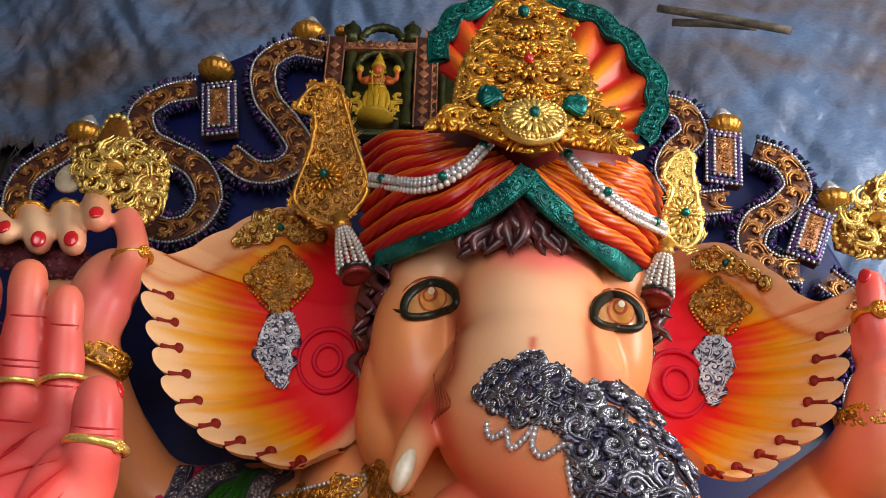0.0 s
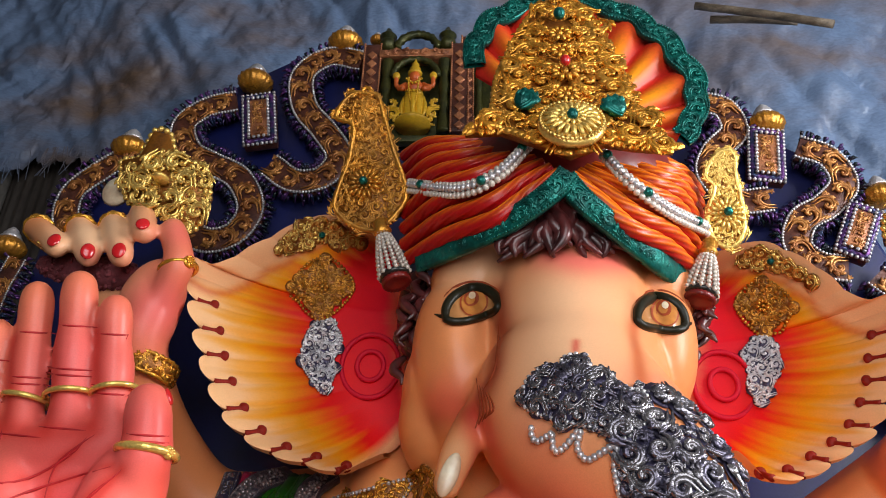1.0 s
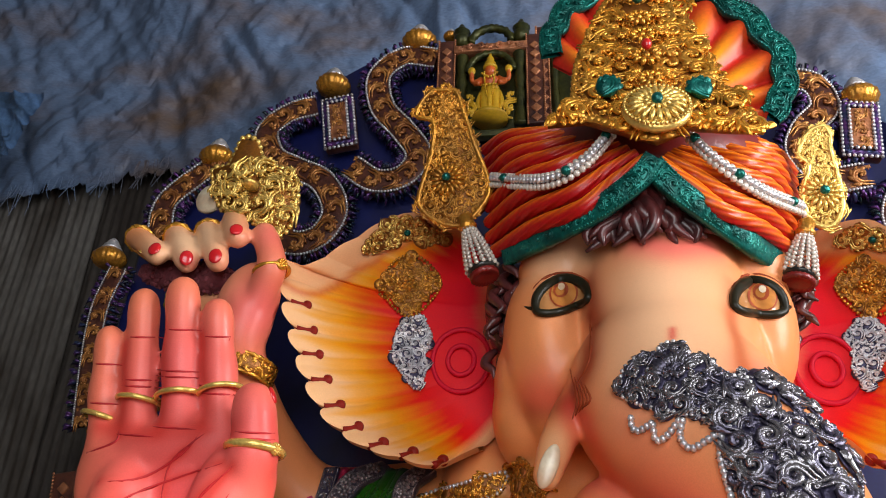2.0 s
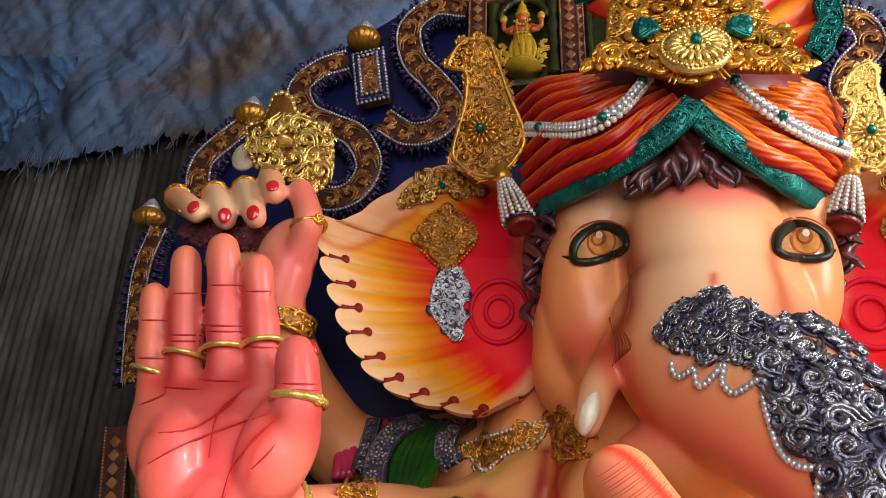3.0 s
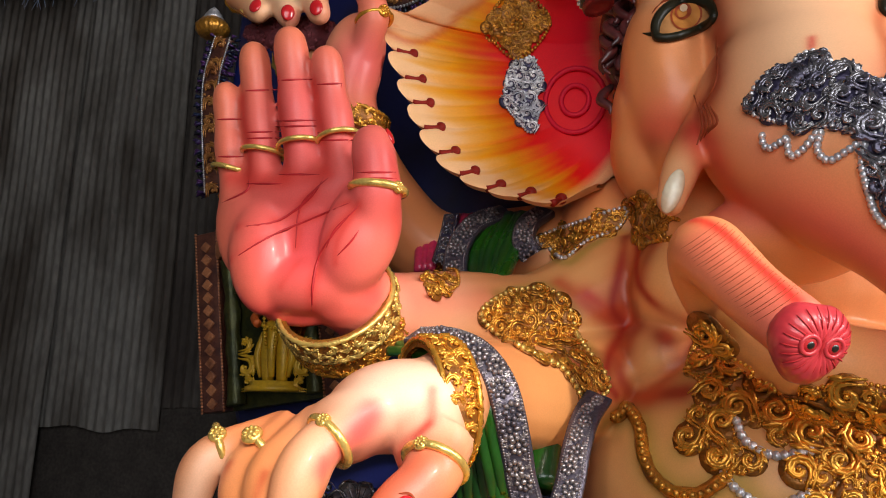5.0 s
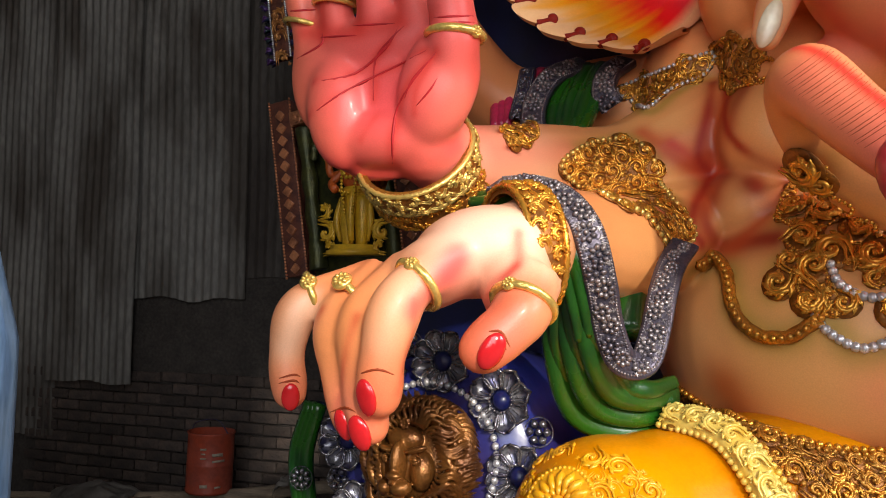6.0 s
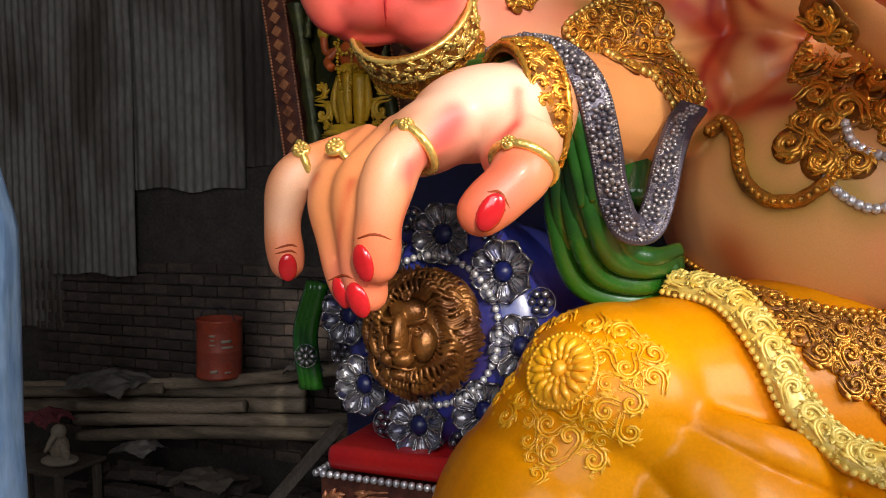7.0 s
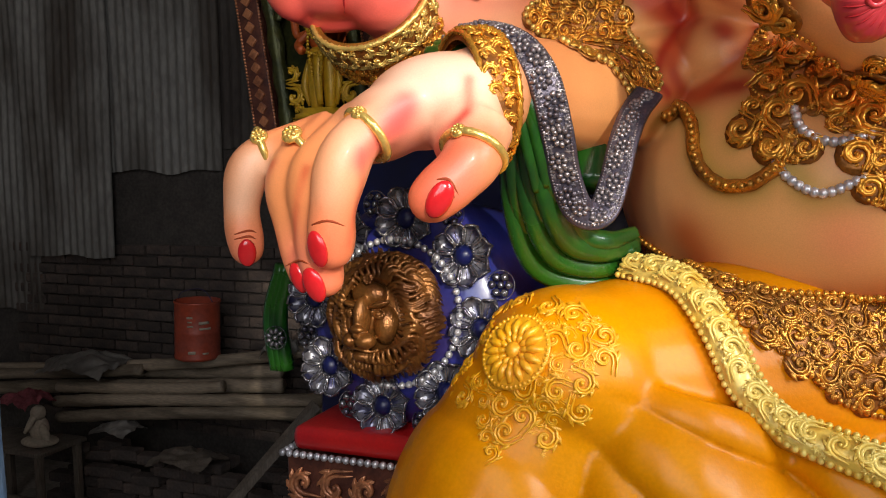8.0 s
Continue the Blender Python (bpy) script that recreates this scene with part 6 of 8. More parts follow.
def flower(parent, fr, x, y, r, petals=7):
    o, u, v, w = fr
    ob = empty("flower", tuple(o + u * x + v * y))
    ob.parent = parent
    ob.matrix_parent_inverse = parent.matrix_world.inverted()
    for k in range(petals):
        a = 2 * math.pi * k / petals + 0.3
        d, e = u * math.cos(a) + v * math.sin(a), -u * math.sin(a) + v * math.cos(a)
        c = o + u * x + v * y + w * 0.012
        # a cupped petal with raised rim
        rows = []
        for s in np.linspace(0, 1, 7):
            wide = r * (0.15 + 0.2 * min(1.0, s / 0.55)) * (1.0 if s < 0.55 else math.sqrt(max(0.04, 1 - ((s - 0.55) / 0.46) ** 2)))
            rows.append([c + d * r * (0.34 + 0.66 * s) + e * wide * q + w * (0.02 * abs(q) ** 2 + 0.012 * s + (0.008 if s > 0.8 else 0) - 0.01 * (1 - abs(q)) * s) for q in np.linspace(-1, 1, 7)])
        g = Geo()
        rows = np.array(rows)
        g.grid(rows)
        g.grid(rows - w * 0.012)
        for q in (2, 4):
            g.tube(rows[1:5, q] + w * 0.002, 0.0025, 4, 1, 1)
        rim = [*rows[:, 0], *rows[-1][1:-1], *rows[::-1, -1]]
        g.tube(rim, 0.0048, 6, 1, 1)
        part("petal", g, ["petal", "silver_old"], ob)
    g = Geo()
    beads(g, [o + u * x + v * y + (u * math.cos(a) + v * math.sin(a)) * r * 0.38 + w * 0.03 for a in np.linspace(0, 2 * math.pi, 17)[:-1]], r * 0.055, 0, 2.0, True, 6, 4)
    part("bead_ring", g, "silver_old", ob)
    g = Geo()
    g.ell(o + u * x + v * y + w * 0.012, (r * 0.33, r * 0.33, r * 0.33), None, 0, 14, 10)
    part("centre", g, "blue", ob, "dark blue domed centre")


def lion_head(fr, r):
    """A lion's head in relief with flowing mane, as one closed skin."""
    o, u, v, w = fr
    g = Geo()
    B = np.stack([u, v, w], 1)

    def at(x, y, z):
        return o + u * (x + 0.36 * (z - 0.3)) * r + v * (y + 0.12 * (z - 0.3)) * r + w * z * 0.85 * r

    def lump(x, y, z, a, b, c, tilt=0):
        g.ell(at(x, y, z), (a * r, b * r, c * r), B @ turn(0, 0, tilt), 0, 18, 12)

    lump(0, 0.0, 0.2, 0.95, 0.95, 0.45)
    lump(-0.24, -0.05, 0.5, 0.42, 0.54, 0.36)
    lump(-0.27, 0.26, 0.76, 0.3, 0.2, 0.18)
    lump(-0.35, -0.1, 1.02, 0.11, 0.32, 0.2)
    lump(-0.41, -0.31, 1.24, 0.13, 0.06, 0.08)
    lump(-0.42, -0.38, 1.18, 0.05, 0.07, 0.1)
    lump(-0.54, -0.47, 1.0, 0.13, 0.12, 0.17)
    lump(-0.29, -0.47, 1.03, 0.17, 0.13, 0.17)
    lump(-0.37, -0.7, 0.86, 0.15, 0.1, 0.15)
    lump(0.04, -0.2, 0.72, 0.2, 0.3, 0.2)
    lump(-0.62, -0.15, 0.68, 0.11, 0.28, 0.2)
    lump(-0.06, 0.09, 1.0, 0.19, 0.05, 0.12, 16)
    lump(-0.56, 0.09, 0.97, 0.13, 0.05, 0.12, -16)
    lump(-0.08, -0.05, 0.93, 0.06, 0.04, 0.06)
    lump(-0.56, -0.05, 0.91, 0.05, 0.04, 0.06)
    for x, q in ((-0.07, 0.1), (-0.55, 0.08)):
        g.tube([at(x + q * math.cos(t), -0.05 + 0.065 * math.sin(t), 0.96) for t in np.linspace(0, 2 * math.pi, 13)[:-1]], 0.016 * r, 6, 0, 2, closed=True)
    g.tube([at(-0.62, -0.6, 0.98), at(-0.42, -0.6, 1.08), at(-0.2, -0.63, 1.0), at(-0.08, -0.57, 0.86)], [0.02 * r, 0.025 * r, 0.025 * r, 0.01 * r], 6, 0, 4)
    for side, root in ((1, 0.1), (-1, -0.66)):
        for k in range(4):
            g.tube([at(-0.4 + side * 0.12, -0.42 - 0.035 * k, 1.14), at(-0.4 + side * 0.24, -0.4 - 0.045 * k, 1.1)], 0.011 * r, 5, 0, 1)
    rng = random.Random(9)
    for layer, (n, z0, z1, reach, fat) in enumerate(((54, 0.86, 0.6, 0.8, 0.03), (78, 0.68, 0.44, 0.93, 0.032), (96, 0.52, 0.25, 1.03, 0.034))):
        for k in range(n):
            t = 2 * math.pi * (k + 0.37 * layer) / n
            grow = layer * 0.15
            x0, y0 = -0.22 + (0.5 + grow) * math.cos(t), -0.08 + (0.56 + grow) * math.sin(t)
            b = t - 0.42 * math.cos(t) * (0.6 + 0.4 * math.sin(t)) + rng.uniform(-0.04, 0.04)
            x1, y1 = reach * math.cos(b), reach * math.sin(b)
            side = unit(V((y0 - y1, x1 - x0, 0)) + 1e-6)
            sway = 0.07 + 0.03 * rng.random()
            phase = 2.2 * math.sin(3 * t + layer)
            pts = []
            for j in range(7):
                s = j / 6
                e = sway * math.sin(s * 5.5 + phase) * min(1.0, s * 3)
                pts.append(at(x0 + (x1 - x0) * s + side[0] * e, y0 + (y1 - y0) * s + side[1] * e, z0 + (z1 - z0) * s * s + 0.13 * math.sin(s * 3.1)))
            q = r * fat
            g.tube(pts, [q * 0.6, q, q * 1.1, q * 1.1, q, q * 0.8, q * 0.3], 6, 0, 2)
    rosette(g, (at(-0.27, 0.47, 0.95), u, v, w), 0, 0, r * 0.1, 7, 0, False)
    skin, faces = fuse(g, 0.003, 1)
    out = Geo()
    out.add(skin, faces)
    return out


def bolster():
    c = V((-1.232, 2.660, 1.864))
    fr = frame_of(c, (1, 0.06, 0), (-0.06, -1, 0.1))
    o, u, v, w = fr
    ob = empty("bolster_cushion", tuple(c))
    R = 0.40
    g = Geo()
    g.lathe([(0.05, 0.035), (R * 0.6, 0.03), (R * 0.85, 0.01), (R * 0.97, -0.04), (R * 1.03, -0.12), (R * 1.05, -0.4), (R * 1.02, -0.75), (R * 0.7, -0.85)], c, w, 48)
    part("cover", g, "blue_cushion", ob)
    g = Geo()
    beads(g, [o + (u * math.cos(a) + v * math.sin(a)) * R * 0.63 + w * 0.045 for a in np.linspace(0, 2 * math.pi, 25)[:-1]], 0.0135, 0, 2.0, True)
    part("bead_ring", g, "silver", ob, "silver bead ring")
    for k in range(8):
        a = 2 * math.pi * k / 8 - 0.12
        flower(ob, (o + w * 0.012, u, v, w), R * 0.82 * math.cos(a), R * 0.82 * math.sin(a), 0.106, 8)
    for k in range(8):
        a = 2 * math.pi * (k + 0.5) / 8 - 0.12
        g = Geo()
        rosette(g, (o - w * 0.005, u, v, w), R * 0.98 * math.cos(a), R * 0.98 * math.sin(a), 0.045, 6)
        part("small_rosette", g, "silver_old", ob)
    tagged(ob, "round blue bolster cushion ringed with silver flowers", "cushion")
    g = lion_head((o + w * 0.03, u, v, w), 0.215)
    tagged(g.obj("lion_head_boss", "lion"), "bronze lion head boss on the blue bolster", "ornament")


bolster()


# ---------- garments
def dhoti():
    g = Geo()
    g.ell((-0.600, 2.560, 1.705), (0.315, 0.31, 0.29), None, 0, 32, 20)
    g.tube([(0.191, 3.200, 1.671), (-0.290, 2.850, 1.680), (-0.600, 2.560, 1.700)], [0.43, 0.35, 0.285], 28, 0, 8)
    g.tube([(-0.625, 2.560, 1.680), (-0.731, 2.500, 1.472), (-0.801, 2.420, 1.203), (-0.72, 2.42, 0.3), (-0.7, 2.45, 0.03)], [0.28, 0.315, 0.36, 0.4, 0.42], 28, 0, 8)
    g.tube([(-0.297, 2.750, 1.588), (-0.318, 2.650, 1.289), (-0.2, 2.6, 0.05)], [0.36, 0.44, 0.46], 28, 0, 8)
    g.tube([(0.206, 2.900, 1.449), (0.206, 2.800, 1.125), (0.5, 2.8, 0.05)], [0.4, 0.5, 0.5], 28, 0, 8)
    g.ell((0.55, 3.2, 1.25), (1.0, 0.62, 0.42), None, 0, 28, 18)
    g.tube([(0.9, 3.1, 1.3), (1.5, 2.7, 1.25), (1.6, 2.5, 0.9), (1.55, 2.5, 0.03)], [0.42, 0.35, 0.34, 0.42], 28, 0, 8)
    v, f = fuse(g, 0.014, 8)
    # folds that fan out from the knee, deeper towards the hem
    dx, dz = v[:, 0] + 0.95, v[:, 2] - 2.0
    ang, far = np.arctan2(dz, dx), np.hypot(dx, dz)
    fold = np.abs(np.sin(ang * 13.0 + 0.25 * np.sin(far * 5))) ** 0.6
    deep = np.clip((far - 0.55) / 0.6, 0, 1) * np.clip((-ang - 0.25) / 0.25, 0, 1)
    v[:, 1] -= 0.1 * (fold - 0.6) * deep
    out = Geo()
    out.add(v, f)
    FORM.grow(v, f)
    tagged(out.obj("dhoti", "dhoti"), "glossy yellow painted plaster loincloth draped over the knee", "garment")


dhoti()


def metalwork(name, outline, r, material, label, category="jewellery", seed=1, rim=0.0, rim_mat=None, group="", lift=0.004, fat=0.18, base_mat=None, base=True):
    ground, work, edge = dress(outline, r, seed, fat, base, rim, lift)
    ob = empty(name, tuple(FORM.drape(np.mean([V(p) for p in outline], 0))[0]))
    if base:
        part("ground", ground, base_mat or ("silver_base" if "silver" in material else "gold_recess"), ob)
    part("scrollwork", work, material, ob)
    if rim:
        part("bead_rim", edge, rim_mat or material, ob)
    return tagged(ob, label, category, group)


def knee_ornament():
    ob = metalwork("knee_ornament", [(-0.789, 2.300, 1.997), (-0.623, 2.300, 1.988), (-0.435, 2.300, 1.949), (-0.420, 2.300, 1.826), (-0.512, 2.300, 1.788), (-0.496, 2.300, 1.646), (-0.559, 2.300, 1.688), (-0.625, 2.300, 1.535), (-0.674, 2.300, 1.644), (-0.776, 2.300, 1.533), (-0.809, 2.300, 1.664), (-0.897, 2.300, 1.690), (-0.842, 2.300, 1.862)], 0.021, "yellow_relief", "raised yellow scroll ornament over the knee of the loincloth", "relief ornament", 5, lift=-0.008, fat=0.17, base=False)
    g = Geo()
    p, n = FORM.drape((-0.702, 2.300, 1.835))
    fr = frame_of(p, (1, 0, 0), n)
    g.ell(p, (0.115, 0.115, 0.012), np.stack(fr[1:], 1))
    rosette(g, (p - n * 0.002, *fr[1:]), 0, 0, 0.1, 16, 0)
    rosette(g, (p + n * 0.004, *fr[1:]), 0, 0, 0.06, 12, 0, False)
    part("medallion", g, "yellow_relief", ob, "round flower medallion")


knee_ornament()
metalwork("waistband", [(-0.459, 2.800, 2.141), (-0.302, 2.750, 2.070), (-0.132, 2.700, 1.993), (0.055, 2.700, 1.958), (0.317, 2.700, 1.961), (0.311, 2.600, 1.687), (0.173, 2.600, 1.682), (0.070, 2.600, 1.763), (-0.051, 2.600, 1.869), (-0.226, 2.650, 1.953), (-0.331, 2.700, 2.012), (-0.460, 2.750, 2.075)], 0.021, "gold_dark", "antique gold scrollwork waistband under the belly", seed=7, rim=0.011)
g = Geo()
path = [(-0.460, 2.750, 2.048), (-0.292, 2.650, 1.985), (-0.181, 2.580, 1.865), (-0.107, 2.500, 1.740), (-0.019, 2.400, 1.658), (0.087, 2.350, 1.632), (0.235, 2.300, 1.602), (0.331, 2.300, 1.551)]
fr = strap(g, path, 0.1, 0.04, 0, 0.01)
g.tube([f[0] + f[3] * 0.02 for f in fr], 0.05, 14, 0, 1, flat=0.75)
ob = tagged(empty("sash", path[3]), "pale gold carved sash falling over the yellow loincloth", "sash")
part("strap", g, "sash", ob)
g = Geo()
strap_scrolls(g, fr, 0.12, 0, 0.058, fat=0.26, step=0.75, edge=False)
for s in (-1, 1):
    beads(g, [f[0] + np.cross(f[3], f[1]) * s * 0.05 + f[3] * 0.035 for f in fr], 0.011, 0, 2.0)
part("scrollwork", g, "sash", ob, "pale gold scrolls and bead edges")


# ---------- shawl
def shawl():
    ob = empty("shawl", (-0.681, 2.400, 2.430))
    outer = [(-0.801, 2.400, 2.678), (-0.749, 2.420, 2.449), (-0.765, 2.520, 2.247), (-0.730, 2.640, 2.058), (-0.600, 2.720, 1.994), (-0.464, 2.800, 1.999)]
    inner = [(-0.726, 2.360, 2.699), (-0.639, 2.340, 2.536), (-0.611, 2.420, 2.332), (-0.576, 2.560, 2.168), (-0.508, 2.660, 2.127), (-0.441, 2.800, 2.136)]
    for k in range(9):
        s = k / 8
        q = [V(a) * (1 - s) + V(b) * s + V((0, 0.03 * math.cos(k * 2.1 + j), 0.006 * math.sin(k * 1.7 + j * 1.3))) for j, (a, b) in enumerate(zip(outer, inner))]
        r = 0.03 if k % 3 else 0.04
        g = Geo()
        g.tube(q, [r * 0.8, r, r * 1.05, r * 1.1, r * 0.95, r * 0.7], 12, 0, 12, 3, 4.0, 0.12)
        part("fold", g, "green", ob, "green satin fold")
    g = Geo()
    path = [(-0.928, 2.420, 2.752), (-0.801, 2.360, 2.739), (-0.690, 2.320, 2.687), (-0.618, 2.300, 2.592), (-0.589, 2.330, 2.455), (-0.582, 2.400, 2.331), (-0.552, 2.450, 2.230), (-0.496, 2.500, 2.223), (-0.468, 2.550, 2.312), (-0.452, 2.620, 2.430), (-0.432, 2.700, 2.520), (-0.400, 2.780, 2.586)]
    normals = [(0.1, -0.6, 0.8), (0.3, -0.7, 0.6), (0.5, -0.8, 0.3), (0.4, -0.9, 0.1), (0.2, -1, 0), (0.1, -1, 0), (0, -1, 0.1), (0, -1, 0.1), (-0.1, -1, 0), (-0.1, -1, 0), (-0.1, -1, 0), (-0.1, -1, 0)]
    fr = band(g, path, normals, 0.092, 0.014)
    part("border", g, "border", ob)
    for shift, r in ((0.055, 0.024), (0.085, 0.022)):
        g = Geo()
        g.tube([V(p) + V((-shift, 0.012, -0.5 * shift)) for p in path[:6]], [r * 0.7, r, r, r, r, r * 0.8], 12, 0, 10, 3, 4.0, 0.1)
        part("fold", g, "green", ob, "green satin fold")
    g = Geo()
    strap_flowers(g, fr, 0.09, 0, 0.015)
    part("flower_border", g, "border_relief", ob, "antique silver flower border")
    g = Geo()
    g.tube([(-0.588, 2.750, 2.294), (-0.599, 2.850, 2.425), (-0.571, 2.950, 2.505), (-0.502, 3.000, 2.564)], [0.05, 0.07, 0.06, 0.05], 12, 0, 8, 4, 2, 0.1)
    part("fold", g, "green", ob)
    tagged(ob, "green satin shawl with antique silver border over the forearm", "shawl")
    # the same cloth over the shoulder
    ob = empty("shoulder_cloth", (-0.920, 3.300, 3.176))
    for k in range(6):
        s = k / 5
        a = [V(a) * (1 - s) + V(b) * s for a, b in (((-0.886, 3.420, 3.391), (-0.760, 3.420, 3.390)), ((-0.952, 3.280, 3.210), (-0.781, 3.280, 3.225)), ((-0.900, 3.060, 2.967), (-0.803, 3.060, 3.030)))]
        g = Geo()
        g.tube(a, 0.03 if k % 2 else 0.036, 10, 0, 8)
        part("fold", g, "green", ob, "green satin fold")
    n = [(0, -0.8, 0.5), (0, -1, 0.25), (0, -1, 0.15), (0, -1, 0.1)]
    for q, wd in (([(-0.865, 3.440, 3.407), (-0.981, 3.320, 3.328), (-1.021, 3.200, 3.155), (-0.944, 3.020, 2.906)], 0.105), ([(-0.685, 3.420, 3.395), (-0.738, 3.320, 3.323), (-0.746, 3.260, 3.236), (-0.710, 3.240, 3.172)], 0.1)):
        g = Geo()
        fr = band(g, q, n, wd, 0.03)
        part("border", g, "border", ob)
        g = Geo()
        strap_flowers(g, fr, wd * 0.97, 0, 0.03)
        part("flower_border", g, "border_relief", ob, "antique silver flower border")
    tagged(ob, "green cloth with silver borders over the shoulder", "cloth")
    ob = empty("sleeve", (-1.181, 3.400, 3.313))
    for x in (766, 779, 792, 838, 852):
        s = (x - 766) / 86
        a = [V((-1.262, 3.460, 3.423)) * (1 - s) + V((-1.019, 3.460, 3.413)) * s, V((-1.243, 3.380, 3.286)) * (1 - s) + V((-1.038, 3.380, 3.287)) * s, V((-1.218, 3.300, 3.135)) * (1 - s) + V((-1.055, 3.300, 3.147)) * s]
        g = Geo()
        g.tube(a, 0.026, 10, 0, 6)
        part("fold", g, "pink", ob)
    g = Geo()
    fr = band(g, [(-1.108, 3.420, 3.408), (-1.104, 3.340, 3.289), (-1.109, 3.260, 3.164)], [(0, -1, 0.3), (0, -1, 0.2), (0, -1, 0.1)], 0.075, 0.02)
    strap_scrolls(g, fr, 0.07, 1, 0.02, fat=0.22, step=0.7)
    part("silver_band", g, ["silver_base", "silver_old"], ob, "silver sleeve band")
    tagged(ob, "pink gathered sleeve with a silver band", "sleeve")


shawl()
ob = empty("hanging_cloth", (-1.985, 3.000, 1.753))
for x in (478, 490, 502):
    g = Geo()
    s = (x - 478) / 24
    g.tube([V((-1.926, 3.000, 1.972)) + V((0.04 * s, 0, 0)), V((-2.002, 3.000, 1.752)) + V((0.05 * s, 0.01, 0)), V((-1.983, 3.000, 1.521)) + V((0.05 * s, 0.02, 0))], 0.032, 10, 0, 8)
    part("fold", g, "green", ob)
g = Geo()
rosette(g, frame_of((-1.938, 2.950, 1.673), (1, 0, 0), (0.2, -1, 0)), 0, 0, 0.045, 9)
part("flower", g, "silver_old", ob, "silver flower on a blue band")
tagged(ob, "green cloth end with silver flower behind the bolster", "cloth")

# ---------- jewellery of chest and arms
metalwork("armlet", [(-0.897, 3.100, 2.916), (-0.790, 3.100, 2.992), (-0.634, 3.100, 3.004), (-0.547, 3.100, 2.939), (-0.507, 3.100, 2.809), (-0.396, 3.000, 2.644), (-0.478, 3.000, 2.583), (-0.567, 3.000, 2.695), (-0.746, 3.050, 2.786)], 0.019, "gold", "gold scrollwork armlet with bead edge on the upper arm", seed=2, rim=0.012, rim_mat="gold_pale")
metalwork("sleeve_cuff", [(-1.176, 3.200, 3.094), (-1.053, 3.200, 3.137), (-1.027, 3.200, 3.052), (-1.150, 3.200, 3.021)], 0.016, "gold", "gold cuff on the arm behind the palm", seed=3, rim=0.008)
metalwork("shoulder_collar", [(-0.697, 3.300, 3.256), (-0.536, 3.300, 3.312), (-0.341, 3.300, 3.364), (-0.365, 3.300, 3.285), (-0.491, 3.300, 3.230), (-0.585, 3.300, 3.164), (-0.643, 3.300, 3.210)], 0.017, "gold", "gold scrollwork collar with silver beads over the shoulder", seed=4, rim=0.01, rim_mat="silver")
metalwork("throat_collar", [(-0.340, 3.300, 3.378), (-0.261, 3.300, 3.425), (-0.154, 3.250, 3.309), (-0.072, 3.200, 3.257), (-0.097, 3.200, 3.159), (-0.219, 3.200, 3.221), (-0.306, 3.250, 3.296)], 0.015, "gold_dark", "antique gold woven collar below the chin", seed=6, rim=0.008)
ob = empty("belly_necklace", (0.1, 2.8, 2.5))
for k, (outline, r) in enumerate((([(-0.057, 2.850, 2.840), (0.006, 2.850, 2.810), (0.008, 2.850, 2.743), (0.079, 2.850, 2.688), (0.041, 2.850, 2.649), (-0.021, 2.850, 2.602), (0.012, 2.850, 2.566), (-0.036, 2.850, 2.551), (-0.076, 2.850, 2.571), (-0.093, 2.850, 2.597), (-0.069, 2.850, 2.630), (-0.111, 2.850, 2.675), (-0.104, 2.850, 2.735), (-0.072, 2.850, 2.791)], 0.028), ([(0.012, 2.850, 2.558), (0.081, 2.850, 2.588), (0.061, 2.850, 2.622), (0.087, 2.850, 2.654), (0.133, 2.850, 2.643), (0.164, 2.850, 2.599), (0.239, 2.850, 2.595), (0.283, 2.850, 2.552), (0.286, 2.850, 2.487), (0.243, 2.850, 2.456), (0.168, 2.850, 2.450), (0.106, 2.850, 2.511), (0.028, 2.850, 2.523)], 0.03), ([(-0.139, 2.850, 2.443), (-0.124, 2.850, 2.486), (-0.092, 2.850, 2.528), (-0.028, 2.850, 2.543), (0.013, 2.850, 2.498), (0.015, 2.850, 2.430), (-0.025, 2.850, 2.397), (-0.048, 2.850, 2.380), (-0.053, 2.850, 2.432), (-0.106, 2.850, 2.425)], 0.027), ([(-0.032, 2.850, 2.384), (0.015, 2.850, 2.417), (0.061, 2.850, 2.437), (0.086, 2.850, 2.394), (0.048, 2.850, 2.361), (-0.016, 2.850, 2.362)], 0.022), ([(0.177, 2.850, 2.392), (0.230, 2.850, 2.398), (0.288, 2.850, 2.421), (0.291, 2.850, 2.323), (0.231, 2.850, 2.332), (0.186, 2.850, 2.350)], 0.026), ([(0.218, 2.850, 2.265), (0.262, 2.850, 2.307), (0.307, 2.850, 2.257), (0.294, 2.850, 2.223), (0.249, 2.850, 2.228)], 0.022), ([(0.24, 2.85, 2.62), (0.5, 2.85, 2.6), (0.5, 2.8, 2.2), (0.36, 2.8, 2.2), (0.3, 2.8, 2.42)], 0.026))):
    ground, work, edge = dress(outline, r, 80 + k, 0.26, True, 0.007, 0.004)
    plate = part("scroll_plate", ground, "gold_recess", ob)
    part("scrollwork", work, "gold", plate, "raised antique gold scrolls")
    part("bead_rim", edge, "gold", plate)
tagged(ob, "broad gold scrollwork necklace of curled plates on the belly", "jewellery")
g = Geo()
path = FORM.lay(smooth_path([(-0.387, 3.000, 2.530), (-0.322, 3.000, 2.555), (-0.275, 2.950, 2.494), (-0.252, 2.900, 2.371), (-0.184, 2.850, 2.298), (-0.092, 2.850, 2.291), (-0.003, 2.850, 2.348)], 6), 0.018)
g.tube(path, 0.021, 14, 0, 1, 5, 55, 0.14)
beads(g, [q + V((0, -0.03, 0)) for q in path], 0.012, 0, 2.1)
tagged(g.obj("chain_necklace", "gold_dark"), "thick antique gold chain curving over the belly", "jewellery")
